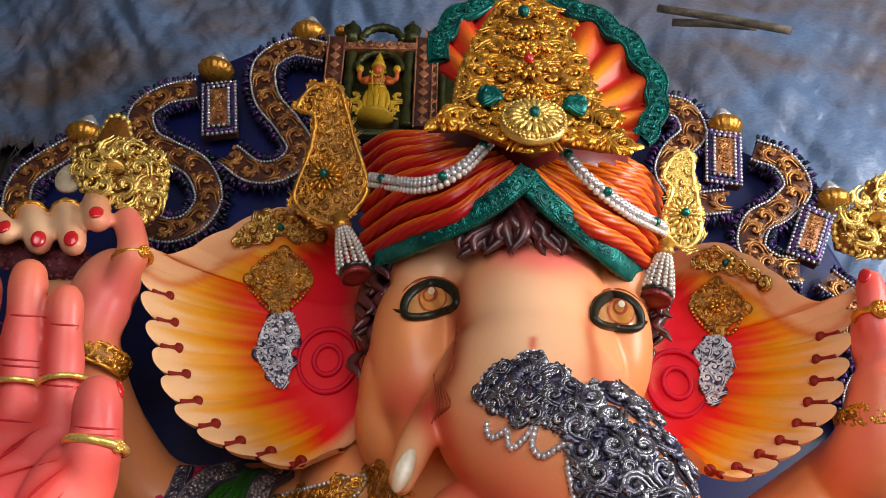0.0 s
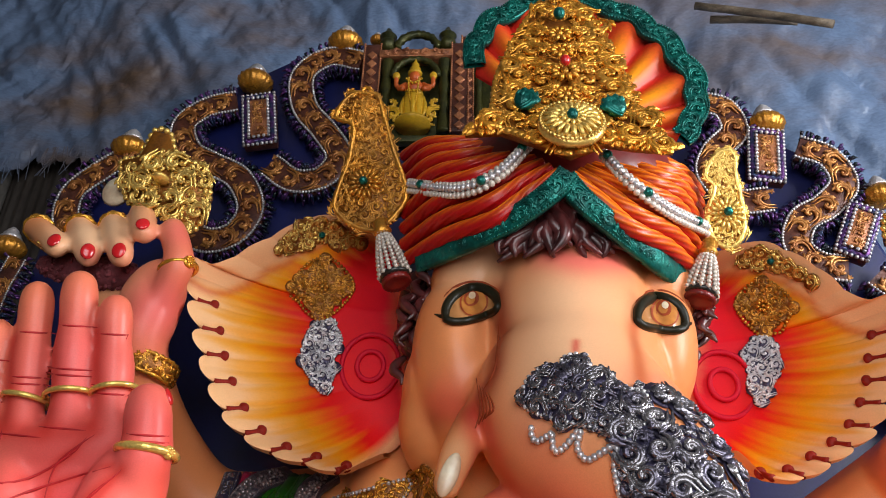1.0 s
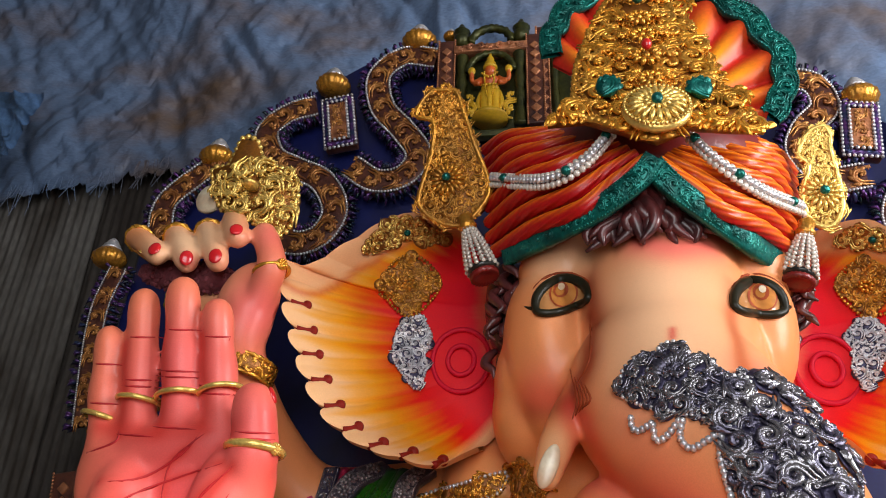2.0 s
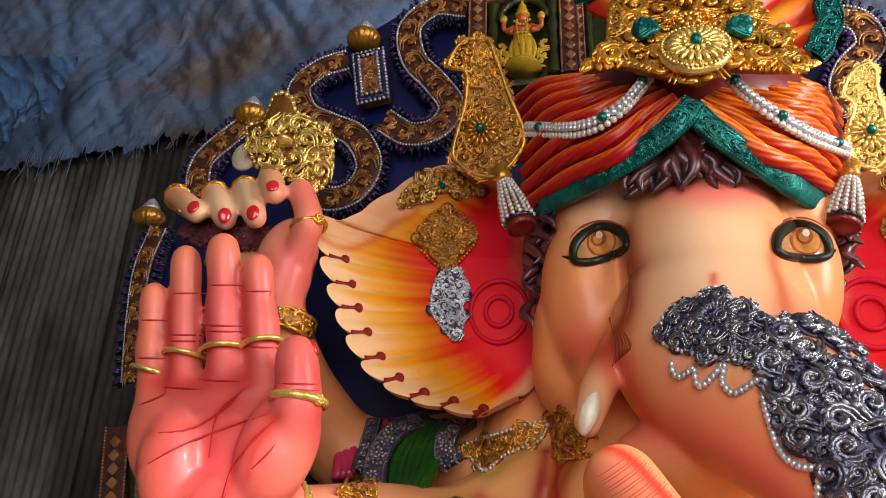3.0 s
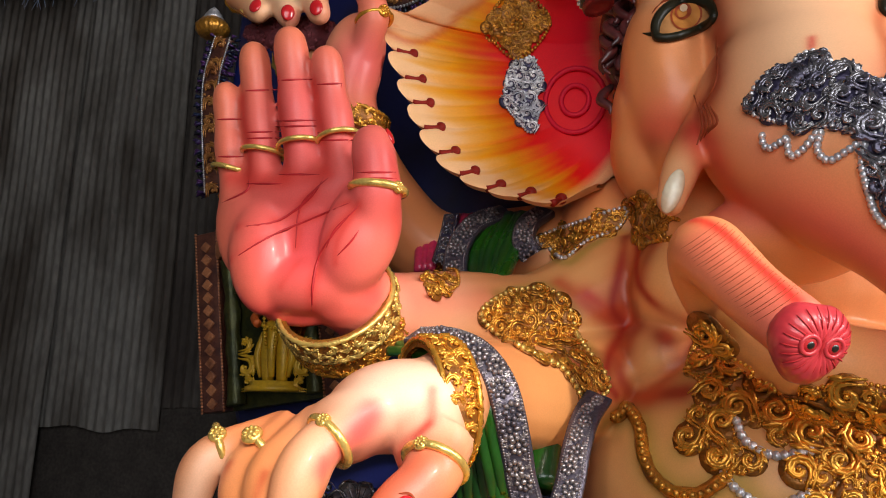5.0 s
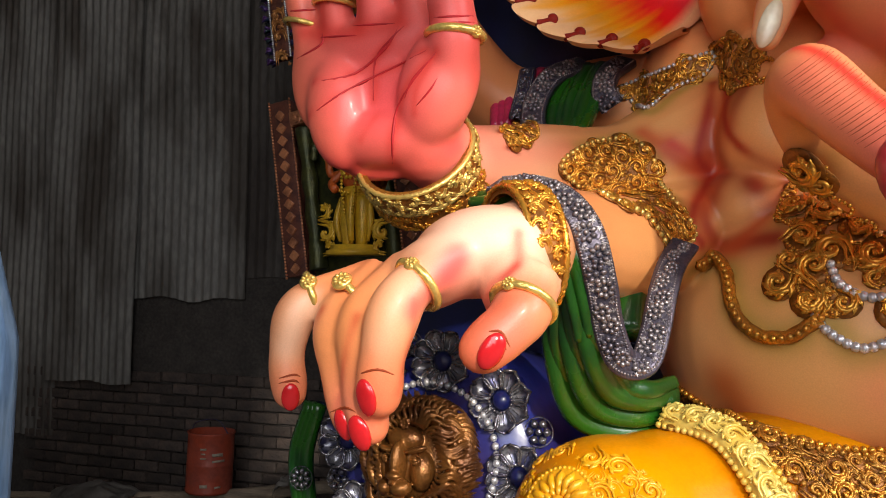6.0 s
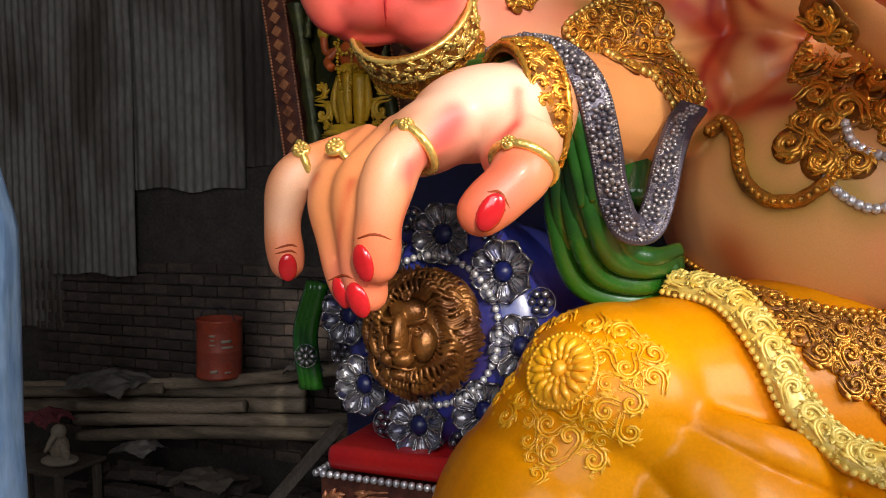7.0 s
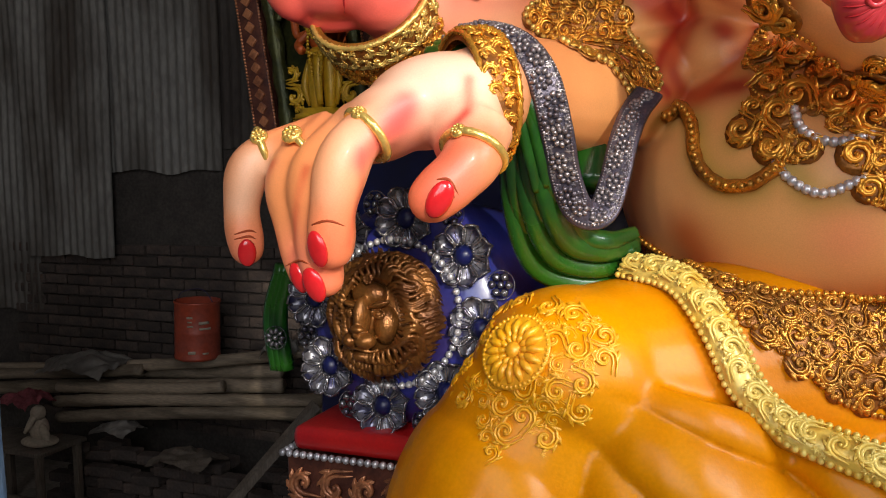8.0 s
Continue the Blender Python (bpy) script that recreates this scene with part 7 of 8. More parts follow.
for q in ([(0.027, 2.800, 2.511), (0.051, 2.800, 2.452), (0.128, 2.800, 2.412), (0.230, 2.800, 2.429)], [(-0.020, 2.800, 2.353), (0.024, 2.800, 2.302), (0.109, 2.800, 2.263), (0.219, 2.800, 2.307)]):
    g = Geo()
    beads(g, FORM.lay(smooth_path(q, 6), 0.012), 0.016, 0, 1.3)
    tagged(g.obj("bead_string", "silver"), "string of silver beads on the belly", "jewellery", "bead strings on the belly")
g = Geo()
beads(g, FORM.lay(smooth_path([(-0.461, 2.900, 2.148), (-0.342, 2.800, 2.082), (-0.200, 2.750, 2.010), (0.025, 2.700, 1.973), (0.302, 2.700, 1.984)], 6), 0.012), 0.013, 0, 1.9)
tagged(g.obj("belt_bead_line", "gold"), "gold bead line along the belly fold", "jewellery")


def hoop(name, c, axis, r, thick, material, label, boss=0.0, group="", flatten=1.0, ribs=0, boss_at=0.0):
    """A ring or bangle round a limb, with a flower boss where it has one."""
    ob = empty(name, tuple(V(c)))
    w = unit(V(axis))
    a = unit(np.cross(w, (0, -1, 0.2)))
    b = np.cross(a, w)
    if b[1] > 0:
        b = -b
    g = Geo()
    g.tube([V(c) + a * r * math.cos(t) + b * r * flatten * math.sin(t) for t in np.linspace(0, 2 * math.pi, 25)[:-1]], thick, 10, 0, 6 if ribs else 2, 3 if ribs and thick < 0.02 else 0, ribs, 0.2, closed=True)
    part("hoop", g, material, ob)
    if ribs and thick > 0.02:
        count = int(2 * math.pi * r / (thick * 1.5))
        g = Geo()
        for k in range(count):
            t = 2 * math.pi * k / count
            d = unit(a * math.cos(t) + b * math.sin(t))
            o = V(c) + a * r * math.cos(t) + b * r * flatten * math.sin(t) + d * thick * 0.85
            curl(g, frame_of(o, w, d), 0, 0, thick * 0.75, k * 1.9, 1 if k % 2 else -1, 1.3, 0.26)
        part("chasing", g, material, ob, "chased scroll pattern")
    if boss:
        t = math.pi / 2 + boss_at
        d = a * math.cos(t) + b * math.sin(t)
        o = V(c) + a * r * math.cos(t) + b * r * flatten * math.sin(t) + d * thick * 0.1
        fr = frame_of(o, a + 0.01, d)
        g = Geo()
        g.ell(o, (boss, boss, boss * 0.5), np.stack(fr[1:], 1))
        rosette(g, (o + d * boss * 0.3, *fr[1:]), 0, 0, boss * 0.85, 8, 0, False)
        part("boss", g, material, ob, "flower boss")
    return tagged(ob, label, "jewellery", group)


def cuff(name, c, axis, r, wide, material, label, group="", flatten=1.0, seed=1):
    """A broad chased band round a limb: its body, two rows of scrolls and rope edges."""
    ob = empty(name, tuple(V(c)))
    w = unit(V(axis))
    a = unit(np.cross(w, (0, -1, 0.2)))
    b = np.cross(a, w)
    if b[1] > 0:
        b = -b
    turns = np.linspace(0, 2 * math.pi, 48, endpoint=False)

    def at(t, h, out=0.0):
        return V(c) + a * (r + out) * math.cos(t) + b * (r * flatten + out) * math.sin(t) + w * h

    g = Geo()
    prof = ((-0.5, -0.016), (-0.5, 0.004), (-0.3, 0.012), (0.0, 0.016), (0.3, 0.012), (0.5, 0.004), (0.5, -0.016))
    g.grid(np.array([[at(t, h * wide, e) for t in turns] for h, e in prof]), 0, True)
    part("band", g, "gold_recess", ob)
    g = Geo()
    rng = random.Random(seed)
    rows = max(2, int(round(wide / 0.042)))
    q = wide / rows
    count = int(2 * math.pi * r / (q * 0.95))
    for j in range(rows):
        for k in range(count):
            t = 2 * math.pi * (k + 0.5 * (j % 2)) / count
            d = unit(a * math.cos(t) + b * math.sin(t))
            o = at(t, (j + 0.5 - rows / 2) * q * 0.95, 0.011)
            curl(g, frame_of(o, w, d), 0, 0, q * 0.46, rng.uniform(0, 6.28), rng.choice((-1, 1)), 1.2, 0.34)
    part("chasing", g, material, ob, "chased leaf and scroll pattern")
    for s in (-1, 1):
        g = Geo()
        g.tube([at(t, s * wide * 0.5, 0.006) for t in turns[::2]], 0.009, 8, 0, 6, 3, 200, 0.3, closed=True)
        part("rope_edge", g, material, ob)
    return tagged(ob, label, "jewellery", group)


for p, r, axis, boss in (((-1.621, 2.410, 3.345), 0.066, (0.25, 0, 1), 0.0), ((-1.499, 2.410, 3.399), 0.073, (0.12, 0, 1), 0.0), ((-1.347, 2.400, 3.409), 0.079, (-0.1, 0, 1), 0.0), ((-1.212, 2.410, 3.427), 0.074, (-0.2, 0, 1), 0.0)):
    hoop("finger_ring", p, axis, r, 0.0095, "gold_pale", "plain gold band on a finger of the raised palm", 0, "rings of the raised palm")
hoop("thumb_ring", (-1.026, 2.320, 3.208), (0.08, 0, 1), 0.084, 0.014, "gold_pale", "gold thumb ring with a flower boss", 0.021, boss_at=-1.2)
for p, r, axis, boss in (((-1.367, 2.080, 2.411), 0.062, V((-1.210, 2.160, 2.461)) - V((-1.382, 2.060, 2.392)), 0.026), ((-1.234, 2.060, 2.407), 0.064, V((-1.162, 2.140, 2.474)) - V((-1.259, 2.040, 2.358)), 0.03), ((-0.998, 1.990, 2.439), 0.072, V((-0.946, 2.050, 2.498)) - V((-1.026, 1.950, 2.407)), 0.021), ((-0.729, 2.040, 2.390), 0.08, V((-0.716, 2.100, 2.463)) - V((-0.734, 2.020, 2.362)), 0.021)):
    hoop("finger_ring", p, axis, r, 0.012, "gold_pale", "gold ring with round flower boss on the lower hand", boss, "rings of the lower hand", boss_at=0.3)
for p, r in (((-2.022, 2.978, 4.386), 0.056), ((-1.827, 2.978, 4.381), 0.060), ((-1.675, 2.978, 4.394), 0.060)):
    hoop("finger_ring", p, (-0.2, 0.75, 0.6), r, 0.013, "gold", "ribbed gold ring on a curled finger", 0.0, "rings of the raised hand behind", ribs=160)
hoop("wrist_ring", (-1.318, 2.920, 4.149), (-0.2, 0, 1), 0.073, 0.012, "gold", "gold ring with a small boss at the thumb", 0.03, boss_at=-0.9)
cuff("wrist_bangle", (-1.454, 3.080, 3.767), (0.25, 0, 1), 0.13, 0.08, "gold", "chased gold bangle on the wrist behind")
cuff("wrist_bangle", (1.685, 3.050, 3.553), (-0.1, 0, 1), 0.14, 0.08, "gold_dark", "chased antique gold bangle on the far wrist")
hoop("finger_ring", (1.685, 2.900, 3.932), (0.1, 0, 1), 0.067, 0.014, "gold", "gold ring with flower boss on the far hand", 0.04, "rings of the far hand")
ax = V((-1.065, 2.850, 2.886)) - V((-1.169, 2.460, 2.899))
for q, r, m, wd, n in (((-1.217, 2.490, 2.862), 0.192, "gold_pale", 0.085, 5), ((-1.219, 2.575, 2.828), 0.196, "gold", 0.085, 6)):
    cuff("palm_bangle", q, ax + V((-0.1, 0, -0.25)), r, wd, m, "broad chased gold cuff below the raised palm", "bangles of the raised palm", seed=n)
ax = V((-0.581, 2.950, 2.591)) - V((-0.799, 2.250, 2.544))
cuff("arm_bangle", (-0.812, 2.285, 2.539), ax + V((0.35, -0.2, 0.0)), 0.184, 0.1, "gold", "broad chased gold cuff on the lower wrist", seed=7)

# ---------- ear and trunk jewels
for e, d in ((1, [(-0.769, 3.200, 4.352), (-0.615, 3.200, 4.184), (-0.757, 3.200, 4.028), (-0.907, 3.200, 4.201)]), (2, [(1.209, 3.200, 4.227), (1.312, 3.200, 4.093), (1.167, 3.200, 3.951), (1.060, 3.200, 4.096)])):
    ob = metalwork("ear_plaque", d, 0.014, "gold_dark", "antique gold lozenge plaque on the red ear", seed=10 + e, rim=0.009, group="lozenge plaques on the ears", lift=0.012)
    g = Geo()
    q, n = FORM.drape((V(d[0]) + V(d[2])) / 2, 0.03)
    rosette(g, frame_of(q, (1, 0, 0), n), 0, 0, 0.035, 8)
    part("boss", g, "gold", ob)
for e, d in ((1, [(-0.767, 3.200, 4.020), (-0.697, 3.200, 4.011), (-0.646, 3.200, 3.927), (-0.679, 3.200, 3.849), (-0.665, 3.200, 3.783), (-0.704, 3.200, 3.690), (-0.755, 3.200, 3.735), (-0.815, 3.200, 3.828), (-0.810, 3.200, 3.948)]), (2, [(1.125, 3.200, 3.945), (1.189, 3.200, 3.935), (1.205, 3.200, 3.823), (1.152, 3.200, 3.722), (1.100, 3.200, 3.658), (1.054, 3.200, 3.732), (1.074, 3.200, 3.808), (1.049, 3.200, 3.871)])):
    metalwork("ear_pendant", d, 0.015, "silver", "silver leaf pendant below the gold lozenge", seed=20 + e, group="silver pendants on the ears", lift=0.012, rim=0.007)
for e, d in ((1, [(-1.001, 3.200, 4.392), (-0.965, 3.220, 4.494), (-0.876, 3.240, 4.579), (-0.765, 3.250, 4.589), (-0.680, 3.250, 4.521), (-0.585, 3.270, 4.454), (-0.705, 3.250, 4.433), (-0.814, 3.240, 4.463), (-0.913, 3.200, 4.402)]), (2, [(1.129, 3.250, 4.359), (1.196, 3.250, 4.426), (1.310, 3.220, 4.381), (1.367, 3.200, 4.298), (1.426, 3.170, 4.191), (1.334, 3.200, 4.255), (1.273, 3.220, 4.307), (1.178, 3.240, 4.325)])):
    ob = metalwork("ear_crest", d, 0.017, "gold_pale", "gold flower crest along the upper ear", seed=30 + e, group="gold crests on the ears", lift=0.012)
    g = Geo()
    q, n = FORM.drape(np.mean([V(p) for p in d], 0) + V((0, 0, 0.02)), 0.04)
    rosette(g, frame_of(q - n * 0.025, (1, 0, 0), n), 0, 0, 0.045, 9)
    part("flower", g, "gold_pale", ob)
    g = Geo()
    g.ell(q - n * 0.008, (0.016, 0.016, 0.016))
    part("gem", g, "teal", ob, "small teal gem")
metalwork("trunk_crest", [(0.105, 2.500, 3.446), (0.123, 2.500, 3.507), (0.170, 2.500, 3.548), (0.225, 2.500, 3.556), (0.244, 2.500, 3.585), (0.284, 2.500, 3.598), (0.321, 2.500, 3.580), (0.337, 2.500, 3.540), (0.394, 2.500, 3.531), (0.420, 2.500, 3.486), (0.493, 2.500, 3.474), (0.500, 2.500, 3.391), (0.412, 2.500, 3.323), (0.337, 2.500, 3.358), (0.287, 2.500, 3.366), (0.203, 2.500, 3.383), (0.158, 2.500, 3.396), (0.112, 2.500, 3.420)], 0.017, "silver_old", "antique silver openwork crest across the trunk", seed=40, rim=0.009, rim_mat="silver", base_mat="silver_base", fat=0.3)
metalwork("trunk_plate", [(0.426, 2.450, 3.448), (0.469, 2.450, 3.457), (0.568, 2.450, 3.438), (0.657, 2.450, 3.388)] + [(0.695, 2.450, 3.362), (0.735, 2.400, 3.261), (0.72, 2.35, 3.15), (0.690, 2.300, 3.053), (0.655, 2.250, 2.815), (0.56, 2.200, 2.77)] + [(0.487, 2.350, 2.928), (0.493, 2.350, 3.008), (0.432, 2.350, 3.052), (0.381, 2.350, 3.117), (0.364, 2.350, 3.207), (0.381, 2.350, 3.273)], 0.024, "silver_old", "long antique silver scrollwork plate down the trunk", seed=41, rim=0.008, rim_mat="silver_old", base_mat="silver_base", fat=0.32)
p, n = FORM.drape((0.279, 2.500, 3.497))
g = Geo()
fr = frame_of(p + n * 0.012, (1, 0, 0), n)
for k in range(13):
    t = math.pi * (k + 0.5) / 13
    d, e = fr[1] * math.cos(t) + fr[2] * math.sin(t), -fr[1] * math.sin(t) + fr[2] * math.cos(t)
    leaf(g, fr[0] + d * 0.032, d, e, n, 0.045, 0.0085, 0.016)
beads(g, [fr[0] + (fr[1] * math.cos(t) + fr[2] * math.sin(t)) * 0.03 + n * 0.008 for t in np.linspace(0, math.pi, 7)], 0.006)
tagged(g.obj("trunk_crest_fan", "silver_old"), "small silver shell fan at the top of the trunk crest", "jewellery")
for path in ([(0.130, 2.450, 3.331), (0.132, 2.450, 3.302), (0.151, 2.450, 3.292), (0.190, 2.450, 3.316)], [(0.194, 2.450, 3.311), (0.199, 2.450, 3.265), (0.229, 2.450, 3.276), (0.270, 2.450, 3.325)], [(0.281, 2.450, 3.324), (0.270, 2.450, 3.275), (0.296, 2.450, 3.242), (0.339, 2.450, 3.263), (0.397, 2.450, 3.302)], [(0.388, 2.450, 3.278), (0.378, 2.450, 3.221), (0.388, 2.450, 3.141), (0.406, 2.450, 3.070), (0.450, 2.450, 3.031), (0.512, 2.450, 3.028)], [(0.499, 2.450, 3.009), (0.478, 2.450, 2.899), (0.495, 2.450, 2.799), (0.573, 2.450, 2.755)]):
    g = Geo()
    beads(g, FORM.lay(smooth_path(path, 6), 0.008), 0.012, 0, 1.25)
    tagged(g.obj("trunk_bead_loop", "silver"), "hanging loop of silver beads on the trunk", "jewellery", "bead loops on the trunk")


# ---------- turban, crown and fan
def turban():
    ob = empty("turban", (0.340, 3.100, 4.546))
    g = Geo()
    # Cap colour kept dark so the gaps between ropes read as shaded.
    g.ell(V((0.325, 3.200, 4.580)), (0.6, 0.5, 0.42), turn(-12, 0, 0), 0, 40, 24)
    part("cap", g, "turban_dark", ob, "crimson painted cap")
    sets = (
        ([(0.085, 2.900, 4.781), (0.275, 2.620, 4.420)], [(-0.176, 2.920, 4.793), (0.016, 2.660, 4.227)], [(-0.411, 3.150, 4.889), (-0.374, 3.050, 4.253)]),
        ([(0.554, 2.900, 4.714), (0.326, 2.620, 4.407)], [(0.766, 2.920, 4.661), (0.538, 2.660, 4.184)], [(0.970, 3.150, 4.655), (0.886, 3.050, 4.180)]),
    )
    for top, mid, end in sets:
        for k in range(8):
            s = k / 7
            q = [V(a) * (1 - s) + V(b) * s for a, b in (top, mid, end)]
            bulge = V((0, -0.05 * math.sin(math.pi * s), 0.0))
            q = [q[0], (q[0] + q[1]) / 2 + bulge * 0.6, q[1] + bulge, (q[1] + q[2]) / 2 + bulge + V((0, -0.04, 0)), q[2]]
            g = Geo()
            g.tube(q, [0.02, 0.03, 0.034, 0.034, 0.029], 48, 0, 24, 8, 60, 0.06, up=(0, -0.3, 1))
            me = g.mesh("rope_fold", ["turban"])
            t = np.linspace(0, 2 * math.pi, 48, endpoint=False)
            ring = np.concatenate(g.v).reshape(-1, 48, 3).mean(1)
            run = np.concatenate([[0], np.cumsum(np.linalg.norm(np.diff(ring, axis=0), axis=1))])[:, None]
            # Two-tone rope paint, with light put in: brighter upper faces and ridges, darker undersides.
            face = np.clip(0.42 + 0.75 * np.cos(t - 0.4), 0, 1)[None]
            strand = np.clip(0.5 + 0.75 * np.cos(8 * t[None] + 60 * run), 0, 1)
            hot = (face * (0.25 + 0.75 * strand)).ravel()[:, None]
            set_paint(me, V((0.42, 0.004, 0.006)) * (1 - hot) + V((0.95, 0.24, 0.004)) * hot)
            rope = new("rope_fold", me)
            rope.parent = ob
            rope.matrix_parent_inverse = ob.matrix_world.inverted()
    for q in ([(0.303, 2.580, 4.373), (0.240, 2.580, 4.296), (0.090, 2.660, 4.221), (-0.087, 2.780, 4.191), (-0.295, 2.980, 4.205)], [(0.293, 2.600, 4.362), (0.360, 2.600, 4.261), (0.499, 2.680, 4.174), (0.641, 2.800, 4.122), (0.789, 2.980, 4.110)]):
        g = Geo()
        n = [(0, -1, -0.1), (0, -1, -0.15), (0, -1, -0.2), (0, -1, -0.2), (0, -1, -0.2)]
        fr = band(g, q, n, 0.095, 0.03)
        part("brow_band", g, "teal", ob, "teal green brow band")
        g = Geo()
        strap_scrolls(g, fr, 0.095, 0, 0.03, fat=0.26, step=0.72)
        part("band_scroll", g, "teal", ob)
    tagged(ob, "orange and crimson twisted rope turban with teal brow band", "turban")
    for q in ([(0.162, 2.660, 4.590), (0.038, 2.600, 4.403), (-0.119, 2.680, 4.376), (-0.363, 2.980, 4.600)], [(0.453, 2.660, 4.544), (0.535, 2.600, 4.364), (0.706, 2.720, 4.300), (0.924, 2.980, 4.368)]):
        s = empty("pearl_swag", q[1])
        p = smooth_path(q, 8)
        for k, e in enumerate((-1, 0, 1)):
            g = Geo()
            beads(g, p + V((0.002, -0.015 * (e == 0), 0.025 * e)), 0.0155, 0, 1.7)
            part("strand", g, "pearl" if e else "silver", s)
        for i in (2, len(p) // 2, len(p) - 3):
            g = Geo()
            g.ell(p[i] - V((0, 0.025, 0)), (0.02, 0.018, 0.02))
            part("gem", g, "teal", s, "small teal gem")
        tagged(s, "three-strand pearl swag across the turban", "jewellery", "pearl swags of the turban")


turban()


def fan():
    c = V((0.406, 3.050, 4.931))
    rim = smooth_path([(-0.083, 3.120, 5.390), (-0.029, 3.120, 5.616), (0.144, 3.120, 5.769), (0.463, 3.120, 5.829), (0.741, 3.120, 5.686), (0.903, 3.120, 5.503), (1.006, 3.120, 5.242), (0.969, 3.120, 5.029), (0.895, 3.120, 4.902)], 14)
    n = len(rim)
    ob = empty("turban_fan", tuple(c))
    k = np.arange(n)
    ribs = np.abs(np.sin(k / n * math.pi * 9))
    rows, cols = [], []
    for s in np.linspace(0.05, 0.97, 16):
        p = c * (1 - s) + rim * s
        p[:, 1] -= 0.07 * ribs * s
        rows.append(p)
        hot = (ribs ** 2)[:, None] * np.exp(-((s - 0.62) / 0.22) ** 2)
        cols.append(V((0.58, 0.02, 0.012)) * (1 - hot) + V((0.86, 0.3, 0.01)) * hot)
    rows = np.array(rows)
    g = Geo()
    g.grid(rows)
    g.grid(rows + V((0, 0.02, 0)))
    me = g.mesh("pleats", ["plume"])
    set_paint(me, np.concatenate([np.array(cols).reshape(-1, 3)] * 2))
    q = new("pleats", me)
    q.parent = ob
    q.matrix_parent_inverse = ob.matrix_world.inverted()
    g = Geo()
    wave = rim + (rim - c) * (0.05 * ribs - 0.03)[:, None] - V((0, 0.05, 0))
    fr = band(g, wave[::3], [(0, -1, 0)] * len(wave[::3]), 0.115, 0.03, 0, 3)
    part("border", g, "teal", ob, "teal metallic border")
    g = Geo()
    strap_scrolls(g, fr, 0.115, 0, 0.03, fat=0.25, step=0.75)
    part("border_scroll", g, "teal", ob)
    tagged(ob, "orange red pleated fan crest with a teal border", "fan crest")


fan()


def crown():
    o = V((0.320, 2.580, 4.557))
    top = V((0.355, 2.860, 5.559))
    vv = unit(top - o)
    fr = frame_of(o, (1, 0, 0), np.cross((1, 0, 0), vv))
    ob = empty("crown_plaque", tuple(o))
    pix = [(-0.096, 2.580, 4.561), (0.001, 2.600, 4.668), (0.028, 2.680, 4.902), (0.087, 2.740, 5.120), (0.161, 2.800, 5.353), (0.256, 2.850, 5.524), (0.370, 2.860, 5.574), (0.466, 2.840, 5.479), (0.517, 2.780, 5.251), (0.557, 2.720, 5.043), (0.590, 2.660, 4.832), (0.607, 2.600, 4.649), (0.705, 2.550, 4.437), (0.579, 2.550, 4.457), (0.449, 2.560, 4.484), (0.312, 2.550, 4.412), (0.182, 2.560, 4.490), (0.048, 2.580, 4.567)]
    poly = [flat(fr, p) for p in pix]
    g = Geo()
    g.plate(poly, 0.04, fr, 0, 0.2)
    part("back_plate", g, "gold_recess", ob)
    w = fr[3]
    g = Geo()
    carve(g, (o + w * 0.042, *fr[1:]), poly, 0.034, 12, 0, 0.26, True)
    ring = [o + w * 0.03 + fr[1] * a + fr[2] * b for a, b in smooth_path(poly, 3, True)]
    mid = np.mean(ring, 0)
    for k in range(0, len(ring), 1):
        a, b = ring[k], ring[(k + 1) % len(ring)]
        out = unit(np.cross(w, b - a))
        out = out if np.dot(out, a - mid) > 0 else -out
        d = unit(out + fr[2] * 0.7)
        for q in (a, (a + b) / 2):
            leaf(g, q - out * 0.02, d, unit(np.cross(w, d)), w, 0.05, 0.016, 0.022, 0.3 if q[0] > mid[0] else -0.3)
    part("scrollwork", g, "gold", ob, "bright gold scrollwork")
    f2 = (o + w * 0.075, *fr[1:])
    h = float((top - o) @ fr[2])
    g = Geo()
    for k, (y, r) in enumerate(((0.18, 0.055), (0.34, 0.07), (0.5, 0.06), (0.64, 0.06), (0.8, 0.045), (0.95, 0.035))):
        rosette(g, f2, 0, h * y, r, 10, 0, k % 2 == 0)
        for s in (-1, 1):
            curl(g, f2, s * r * 1.5, h * y + 0.02, r * 0.6, 1.57, s, 1.3, 0.28)
    part("centre_spine", g, "gold", ob)
    g = Geo()
    f3 = (o + w * 0.07 - fr[2] * 0.03, *fr[1:])
    g.lathe([(0.13, 0), (0.135, 0.02), (0.12, 0.035), (0.02, 0.04)], f3[0], w, 40)
    rosette(g, (f3[0] + w * 0.036, *fr[1:]), 0, 0, 0.115, 20, 0)
    rosette(g, (f3[0] + w * 0.05, *fr[1:]), 0, 0, 0.06, 12, 0)
    part("medallion", g, "gold_pale", ob, "round gold flower medallion")
    for y, r, m, label in ((-0.03, 0.022, "teal", "teal gem"), (h * 0.34 / 1, 0.022, "red", "red gem"), (h * 0.72, 0.026, "teal", "teal gem")):
        g = Geo()
        g.ell(o + fr[2] * y + w * 0.135, (r, r, r * 1.2))
        part("gem", g, m, ob, label)
    for s, p in ((-1, (0.145, 2.600, 4.706)), (1, (0.503, 2.600, 4.648))):
        x, y = flat(fr, p)
        g = Geo()
        f4 = (o + w * 0.08, *fr[1:])
        curl(g, f4, x, y, 0.05, -1.2 if s < 0 else 4.3, -s, 1.1, 0.42, 0, tail=0.9)
        g.ell(o + fr[1] * x + fr[2] * y + w * 0.08, (0.045, 0.025, 0.05))
        part("peacock_gem", g, "teal", ob, "teal curled bird-shaped gem")
    tagged(ob, "tall pointed gold scrollwork crown plaque with medallion", "crown")


crown()


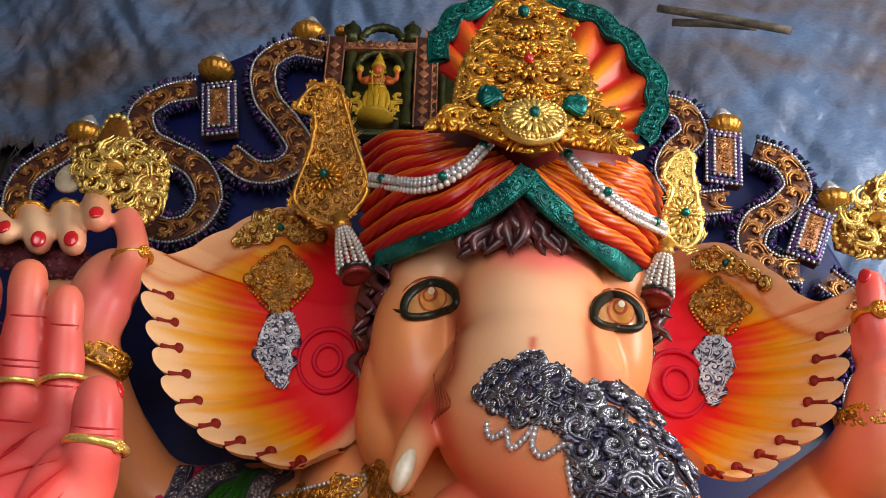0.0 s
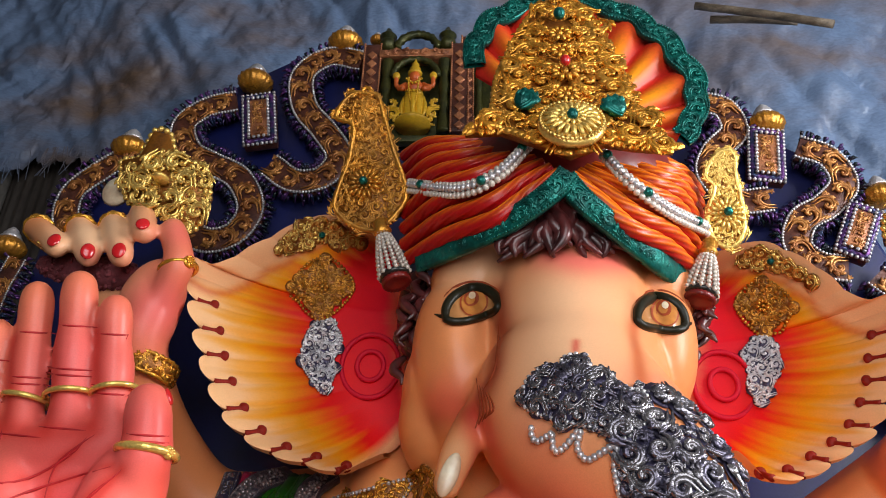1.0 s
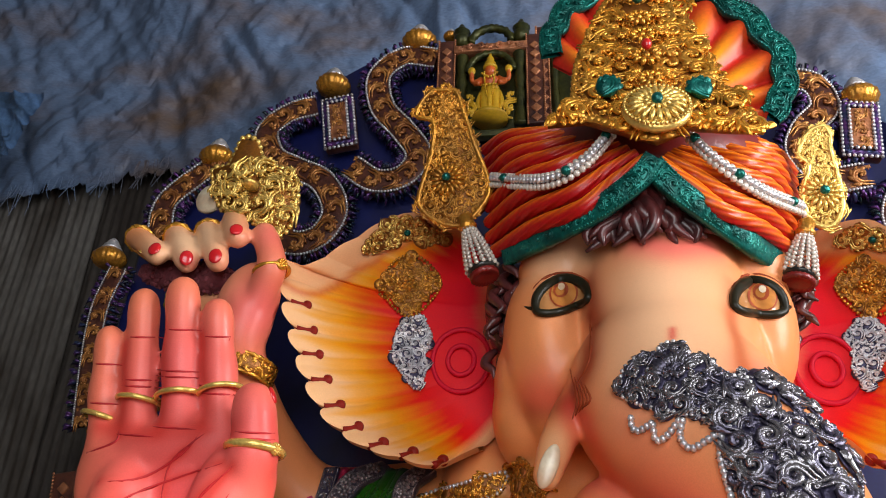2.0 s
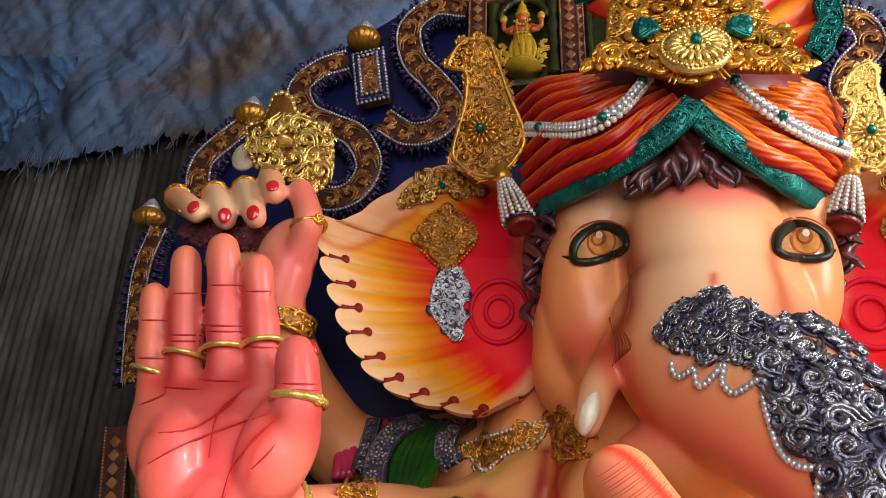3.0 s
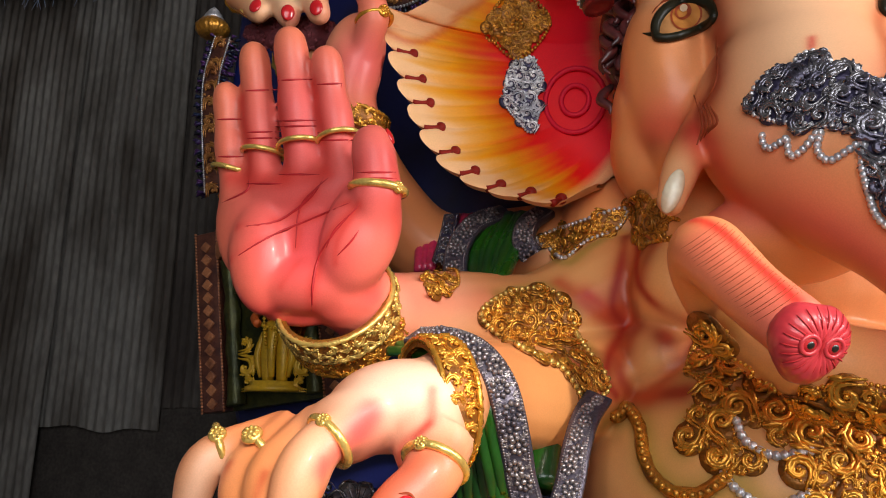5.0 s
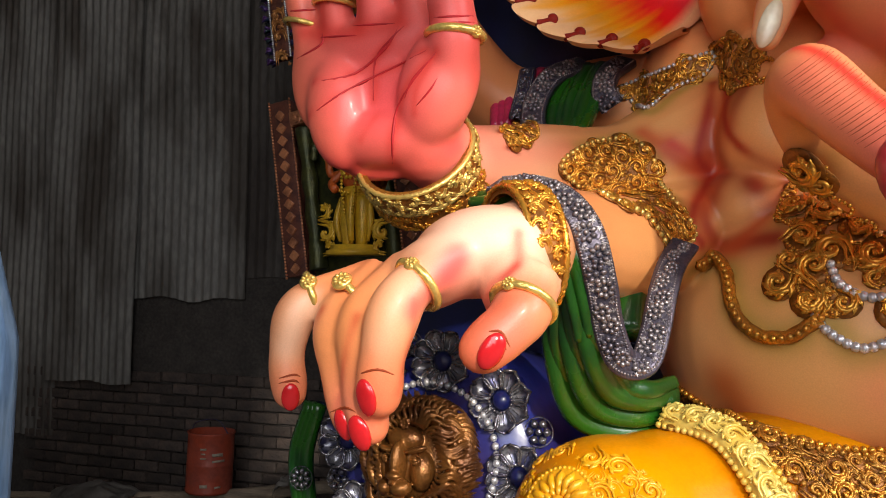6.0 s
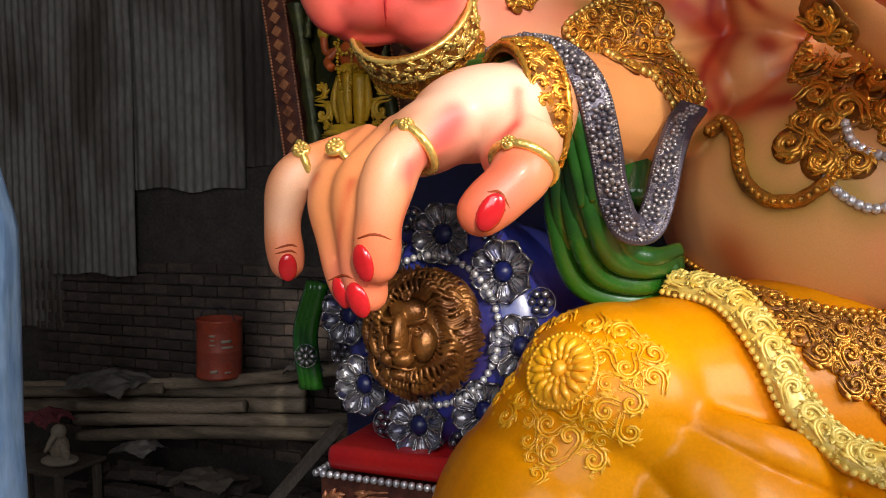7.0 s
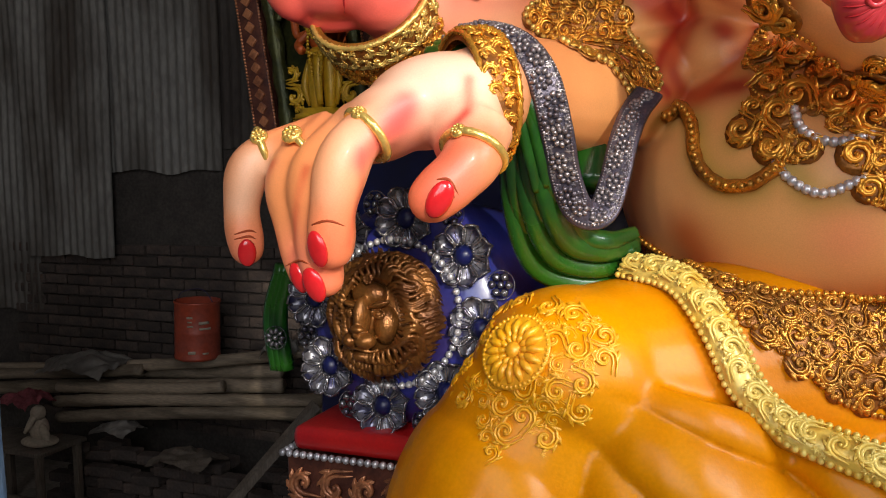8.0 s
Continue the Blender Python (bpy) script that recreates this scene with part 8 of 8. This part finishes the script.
def side_plume(pix, seed, material):
    c = np.mean([V(p) for p in pix], 0)
    fr = frame_of(c, (1, 0, 0), (-0.05, -1, -0.25))
    ob = empty("side_plume", tuple(c))
    poly = [flat(fr, p) for p in pix]
    g = Geo()
    g.plate(poly, 0.04, fr, 0, 0.3)
    part("plate", g, "gold_recess", ob)
    g = Geo()
    o, u, v, w = fr
    ring = [o + u * a * 0.96 + v * b * 0.96 + w * 0.04 for a, b in smooth_path(poly, 4, True)]
    g.tube(ring, 0.013, 8, 0, 1, 3, 120, 0.25, closed=True)
    lo = min(b for a, b in poly)
    hi = max(b for a, b in poly)
    f2 = (o + w * 0.04, u, v, w)
    rosette(g, f2, 0, lo + (hi - lo) * 0.34, 0.085, 16)
    rosette(g, (f2[0] + w * 0.012, u, v, w), 0, lo + (hi - lo) * 0.34, 0.045, 10)
    for k in range(7):
        y = lo + (hi - lo) * (0.55 + 0.06 * k)
        for s in (-1, 0, 1):
            x = s * 0.045 * (1 - 0.1 * k)
            if inside((x, y), poly):
                curl(g, f2, x, y, 0.022, k + s, 1 if s > 0 else -1, 1.3, 0.24)
    carve(g, f2, [(a, b) for a, b in poly], 0.017, seed, 0, 0.22)
    part("scrollwork", g, material, ob)
    g = Geo()
    g.ell(o + v * (lo + (hi - lo) * 0.34) + w * 0.08, (0.02, 0.02, 0.02))
    part("gem", g, "teal", ob, "small teal gem")
    tagged(ob, "gold paisley plume at the side of the turban", "jewellery", "side plumes of the turban")


side_plume([(-0.561, 3.000, 5.099), (-0.645, 3.000, 5.099), (-0.717, 3.000, 4.980), (-0.633, 3.000, 4.936), (-0.637, 3.000, 4.788), (-0.691, 3.000, 4.603), (-0.706, 3.000, 4.498), (-0.621, 3.000, 4.410), (-0.506, 3.000, 4.384), (-0.405, 3.000, 4.472), (-0.366, 3.000, 4.574), (-0.421, 3.000, 4.766), (-0.469, 3.000, 4.935), (-0.511, 3.000, 5.083)], 51, "gold_dark")
side_plume([(1.055, 3.000, 4.759), (0.991, 3.000, 4.727), (0.944, 3.000, 4.633), (0.980, 3.000, 4.573), (0.938, 3.000, 4.424), (0.961, 3.000, 4.311), (1.036, 3.000, 4.284), (1.091, 3.000, 4.369), (1.091, 3.000, 4.515), (1.077, 3.000, 4.635), (1.084, 3.000, 4.728)], 52, "gold_pale")


def tassel(a, b):
    a, b = V(a), V(b)
    d = b - a
    h = np.linalg.norm(d)
    w = d / h
    ob = empty("tassel", tuple(a))
    g = Geo()
    g.lathe([(0.02, -0.05), (0.035, -0.03), (0.03, 0.0), (0.042, 0.02), (0.03, 0.04)], a, w, 16)
    part("cap", g, "gold_dark", ob, "antique gold cap")
    s1 = unit(np.cross(w, (0, -1, 0)))
    s2 = np.cross(w, s1)
    for k in range(14):
        t = 2 * math.pi * k / 14
        e = s1 * math.cos(t) + s2 * math.sin(t)
        g = Geo()
        beads(g, [a + w * 0.03 + e * 0.025, a + w * h * 0.45 + e * 0.05, a + w * h * 0.8 + e * 0.066], 0.0105, 0, 1.75, False, 6, 4)
        part("strand", g, "pearl", ob)
    g = Geo()
    g.lathe([(0.04, h * 0.78), (0.062, h * 0.8), (0.064, h * 0.85), (0.05, h * 0.87)], a, w, 22, 0, 11, 0.06)
    part("collar", g, "black", ob, "black bead collar")
    g = Geo()
    g.lathe([(0.05, h * 0.86), (0.06, h * 0.89), (0.058, h * 0.97), (0.04, h * 0.93), (0.01, h * 0.9)], a, w, 44, 0, 22, 0.06)
    part("fringe", g, "turban_dark", ob, "crimson fringe")
    tagged(ob, "pearl tassel with black collar and red fringe", "tassel", "tassels of the turban")


tassel((-0.469, 2.950, 4.360), (-0.380, 2.930, 4.069))
tassel((0.913, 2.950, 4.252), (0.832, 2.930, 3.988))


# ---------- things held in the raised hands
def held_jewel(pix, c, seed):
    fr = frame_of(V(c), (1, 0, 0), (0, -1, -0.2))
    ob = empty("held_emblem", tuple(V(c)))
    poly = [flat(fr, p) for p in pix]
    o, u, v, w = fr
    g = Geo()
    g.plate(poly, 0.07, fr, 0, 0.4)
    part("plate", g, "gold_recess", ob)
    g = Geo()
    carve(g, (o + w * 0.07, u, v, w), poly, 0.028, seed, 0, 0.24, True)
    for k in range(6):
        a = k / 6 * 6.28
        curl(g, (o + w * 0.1, u, v, w), 0.1 * math.cos(a), 0.1 * math.sin(a), 0.05, a, 1, 1.4, 0.28)
    g.ell(o + w * 0.12, (0.035, 0.05, 0.02))
    ring = [o + u * a + v * b + w * 0.05 for a, b in smooth_path(poly, 4, True)]
    beads(g, ring, 0.016, 0, 1.9, True)
    part("scrollwork", g, "gold_pale", ob)
    return tagged(ob, "ornate gold scrollwork emblem held in a raised hand", "emblem", "emblems in the raised hands")


held_jewel([(-1.557, 3.000, 4.889), (-1.480, 3.000, 4.867), (-1.436, 3.000, 4.752), (-1.300, 3.000, 4.690), (-1.264, 3.000, 4.560), (-1.297, 3.000, 4.409), (-1.376, 3.000, 4.384), (-1.530, 3.000, 4.488), (-1.636, 3.000, 4.528), (-1.696, 3.000, 4.727), (-1.611, 3.000, 4.752)], (-1.467, 3.000, 4.609), 61)
held_jewel([(1.829, 3.000, 4.593), (1.902, 3.000, 4.583), (1.959, 3.000, 4.413), (1.899, 3.000, 4.271), (1.774, 3.000, 4.255), (1.663, 3.000, 4.295), (1.663, 3.000, 4.408), (1.766, 3.000, 4.482)], (1.811, 3.000, 4.411), 62)
g = Geo()
g.lathe([(0.02, 0), (0.075, 0.004), (0.08, 0.02), (0.07, 0.035), (0.02, 0.04)], (-1.714, 3.020, 4.601), (-0.2, -1, 0), 28)
tagged(g.obj("pale_disc", "ivory"), "plain cream disc behind the gold emblem", "disc")
g = Geo()
dress_c = V((-1.760, 3.030, 4.200))
g.ell(dress_c, (0.26, 0.07, 0.075), turn(0, 8, 0))
rng = random.Random(8)
for k in range(260):
    t, q = rng.uniform(0, 6.28), rng.uniform(-1, 1)
    g.ell(dress_c + turn(0, 8, 0) @ V((0.25 * q, 0.07 * math.cos(t) * math.sqrt(1 - q * q), 0.075 * math.sin(t) * math.sqrt(1 - q * q))), (0.013,) * 3, None, 0, 6, 4)
tagged(g.obj("beaded_grip", "rag"), "dark maroon beaded grip held by curled fingers", "handle")
metalwork("cuff_ornament", [(-2.109, 2.950, 4.084), (-2.030, 2.950, 4.108), (-1.969, 2.950, 4.020), (-1.986, 2.950, 3.911), (-2.062, 2.950, 3.942)], 0.03, "gold_pale", "gold scroll ornament beside the raised palm", seed=70)


# ---------- clutter along the back wall
def pole(a, b, r, knots=4):
    a, b = V(a), V(b)
    g = Geo()
    n = 6 * knots
    pts, rad = [], []
    for k in range(n + 1):
        s = k / n
        pts.append(a + (b - a) * s + V((0, 0, 0.012 * math.sin(s * 5 + a[2] * 9))))
        rad.append(r * (1.12 if k % 6 == 3 else 1.0))
    g.tube(pts, rad, 12, 0, 2)
    return tagged(g.obj("bamboo_pole", "bamboo"), "old grey-brown bamboo pole in a stack by the wall", "pole", "bamboo poles by the wall")


# a low brick stack under the poles
for k, (a, b, r) in enumerate((((-4.254, 4.550, 1.016), (-2.542, 4.700, 1.223), 0.042), ((-6.333, 4.550, 0.766), (-4.105, 4.500, 1.022), 0.04), ((-4.780, 4.400, 0.843), (-3.332, 4.400, 0.983), 0.04), ((-4.771, 4.360, 0.754), (-2.335, 4.450, 0.983), 0.042), ((-4.751, 4.360, 0.652), (-2.311, 4.400, 0.907), 0.042), ((-6.825, 4.750, 0.743), (-3.081, 4.720, 1.037), 0.05), ((-6.623, 4.600, 0.625), (-3.005, 4.600, 0.975), 0.05))):
    pole(a, b, r)


def tin():
    c = V((-3.675, 4.580, 1.116))
    ob = empty("paint_tin", tuple(c))
    g = Geo()
    r, h = 0.155, 0.40
    g.lathe([(r * 0.97, 0), (r, 0.012), (r, 0.02), (r * 0.985, 0.03), (r * 0.985, h * 0.45), (r, h * 0.47), (r * 0.985, h * 0.49), (r * 0.985, h - 0.02), (r * 1.02, h - 0.01), (r * 1.02, h), (r * 0.95, h), (r * 0.94, h - 0.08), (0.02, h - 0.1)], c, (0.04, 0, 1), 40)
    part("body", g, "drum", ob)
    g = Geo()
    for k, (a, z, w, t) in enumerate(((-70, 0.3, 0.04, 0.014), (-70, 0.27, 0.03, 0.01), (-70, 0.24, 0.04, 0.01), (-68, 0.06, 0.05, 0.02), (-35, 0.26, 0.07, 0.02), (-33, 0.22, 0.08, 0.014), (-34, 0.05, 0.04, 0.012))):
        d = V((math.cos(radians(a)), math.sin(radians(a)), 0))
        g.box(c + d * 0.153 + V((0.01, 0, z)), (w, 0.004, t), turn(0, 0, a + 90), 0)
    part("label_bars", g, "plaster", ob, "worn pale label print")
    g = Geo()
    g.tube([c + V((-r, 0, h - 0.04)), c + V((-0.1, -0.02, h + 0.05)), c + V((0.06, 0.0, h + 0.075)), c + V((r, 0, h - 0.02))], 0.004, 6, 0, 6)
    part("wire_handle", g, "silver_base", ob)
    tagged(ob, "dented orange-red paint tin on the bamboo stack", "tin")


tin()


def crumpled(name, c, sx, sy, sz, material, label, category, seed):
    """A limp crumpled sheet."""
    rows = []
    for i in range(30):
        row = []
        for j in range(22):
            u, v = i / 29 * 2 - 1, j / 21 * 2 - 1
            r = max(0.0, 1 - 0.45 * (u * u + v * v))
            h = r * (0.55 + 0.6 * abs(noise.noise((u * 1.6 + seed, v * 1.6, 1)))) + 0.16 * abs(noise.noise((u * 5, v * 5 + seed, 4)))
            row.append(V(c) + V((sx * (u + 0.18 * noise.noise((v * 2, seed, u))), sy * (v + 0.15 * noise.noise((u * 2, seed, 7))), sz * h)))
        rows.append(row)
    rows = np.array(rows)
    g = Geo()
    g.grid(rows)
    g.grid(rows - V((0, 0, 0.006)))
    return tagged(g.obj(name, material), label, category)


crumpled("plastic_bag", V((-4.552, 4.450, 0.987)) - V((0, 0, 0.02)), 0.3, 0.2, 0.2, "plastic", "dusty crumpled clear plastic bag on the poles", "bag", 1)
crumpled("rag", V((-4.891, 4.200, 0.754)), 0.16, 0.14, 0.16, "rag", "maroon rag lying on the bench", "rag", 5)
crumpled("paper_scrap", V((-4.145, 4.300, 0.618)), 0.15, 0.12, 0.1, "plastic", "grey paper scrap on the brick rubble", "paper", 9)
crumpled("cement_sack", V((-3.572, 4.300, 0.462)), 0.22, 0.16, 0.12, "wood", "dusty torn sack on the brick rubble", "sack", 12)
crumpled("plastic_bag", V((-2.999, 4.600, 1.129)), 0.12, 0.1, 0.22, "plastic", "dusty crumpled plastic bag beside the tin", "bag", 15)


def bench():
    c = V((-4.714, 4.100, 0.518))
    ob = empty("work_bench", (c[0], c[1], 0))
    g = Geo()
    g.box((c[0] - 0.15, c[1] + 0.05, c[2]), (0.75, 0.4, 0.03), None, 0, 0.004)
    part("top", g, "wood", ob)
    for x, y in ((0.18, -0.12), (0.18, 0.2), (-0.48, -0.12), (-0.48, 0.2)):
        g = Geo()
        g.box((c[0] + x, c[1] + y, (c[2] - 0.015) / 2), (0.045, 0.045, c[2] - 0.015), None, 0, 0.003)
        part("leg", g, "wood", ob)
    g = Geo()
    g.box((c[0] - 0.15, c[1] - 0.12, c[2] * 0.35), (0.64, 0.03, 0.05), None, 0, 0.003)
    part("rail", g, "wood", ob)
    tagged(ob, "small rough wooden bench by the wall", "bench")
    g = Geo()
    q = V((c[0] + 0.06, c[1] + 0.0, c[2] + 0.015))
    g.ell(q + V((0, 0, 0.03)), (0.14, 0.1, 0.035))
    g.ell(q + V((0, 0, 0.12)), (0.07, 0.06, 0.09))
    g.ell(q + V((0.01, -0.01, 0.23)), (0.05, 0.05, 0.055))
    g.ell(q + V((-0.06, 0, 0.14)), (0.03, 0.03, 0.07), turn(0, 25, 0))
    g.ell(q + V((0.07, -0.02, 0.1)), (0.03, 0.03, 0.07), turn(0, -25, 0))
    g.tube([q + V((0.02, -0.05, 0.22)), q + V((0.0, -0.08, 0.16)), q + V((-0.03, -0.09, 0.11))], [0.025, 0.02, 0.012], 8, 0, 4)
    tagged(g.obj("plaster_figurine", "plaster"), "small unpainted plaster figurine standing on the bench", "figurine")


bench()
g = Geo()
a, b = V((-2.961, 3.900, 0.406)), V((-2.507, 4.200, 0.996))
d = b - a
g.tube([a, b], 0.04, 4, 0, 1, flat=0.35, up=(0, -1, 0.3))
tagged(g.obj("leaning_plank", "wood", smooth=False), "dark wooden plank leaning beside the throne", "plank")


def wrapped_hand():
    """Another figure's arm, wrapped in plastic sheet."""
    c = V((-3.700, 2.900, 2.002))
    rows = []
    for k in range(40):
        s = k / 39
        z = c[2] + 0.75 - s * (c[2] + 0.72)
        row = []
        for j in range(28):
            t = j / 28 * 2 * math.pi
            r = (0.05 + 0.11 * min(1, s * 5)) * (1 + 0.14 * noise.noise((math.cos(t) * 1.8, math.sin(t) * 1.8, s * 3)) + 0.05 * math.cos(9 * t + 3 * s))
            row.append((c[0] - 0.06 + r * math.cos(t), c[1] + r * math.sin(t), z))
        rows.append(row)
    g = Geo()
    g.grid(np.array(rows), 0, True)
    g.f.append(tuple(range(28)))
    g.m.append(0)
    ob = g.obj("wrapped_arm", "wrap")
    tagged(ob, "statue arm wrapped in blue-white plastic sheet", "wrapped arm")
    g = Geo()
    q = V((c[0] - 0.06, c[1], c[2] + 0.74))
    g.ell(q, (0.045, 0.045, 0.06))
    part("fingertip", g, "pink_skin", ob, "pink painted fingertip")


wrapped_hand()


# ---------- brick of the back wall and the rubble, last
def bricks():
    wall = bpy.data.objects["wall_north"]
    g = Geo()
    g.box((0, 0, 0), (0.222, 0.05, 0.073), None, 0, 0.006)
    shared = g.mesh("brick", ["brick"], False)
    rng = random.Random(2)
    for j in range(17):
        for i in range(17):
            ob = new("brick", shared)
            ob.location = (-5.75 + 0.234 * i + (0.117 if j % 2 else 0) + rng.uniform(-0.004, 0.004), 5.01 + rng.uniform(-0.006, 0.006), 0.45 + 0.085 * j + rng.uniform(-0.004, 0.004))
            ob.rotation_euler = (0, rng.uniform(-0.015, 0.015), rng.uniform(-0.015, 0.015))
            ob.parent = wall
    g = Geo()
    g.box((0, 0, 0), (0.22, 0.105, 0.072), None, 0, 0.012)
    loose = g.mesh("loose_brick", ["brick"], False)
    x0 = (-4.788, 4.450, 0.353)[0]
    for j in range(6):
        for i in range(9):
            for k in range(2):
                if rng.random() < 0.1 * j:
                    continue
                ob = new("loose_brick", loose)
                ob.location = (x0 + 0.24 * i + rng.uniform(-0.03, 0.03) + 0.1 * (j % 2), 4.42 + 0.13 * k + rng.uniform(-0.02, 0.02), 0.037 + 0.076 * j)
                ob.rotation_euler = (rng.uniform(-0.03, 0.03), rng.uniform(-0.03, 0.03), rng.uniform(-0.2, 0.2))
                tagged(ob, "loose dusty brick in a low stack", "brick", "stacked loose bricks")


bricks()
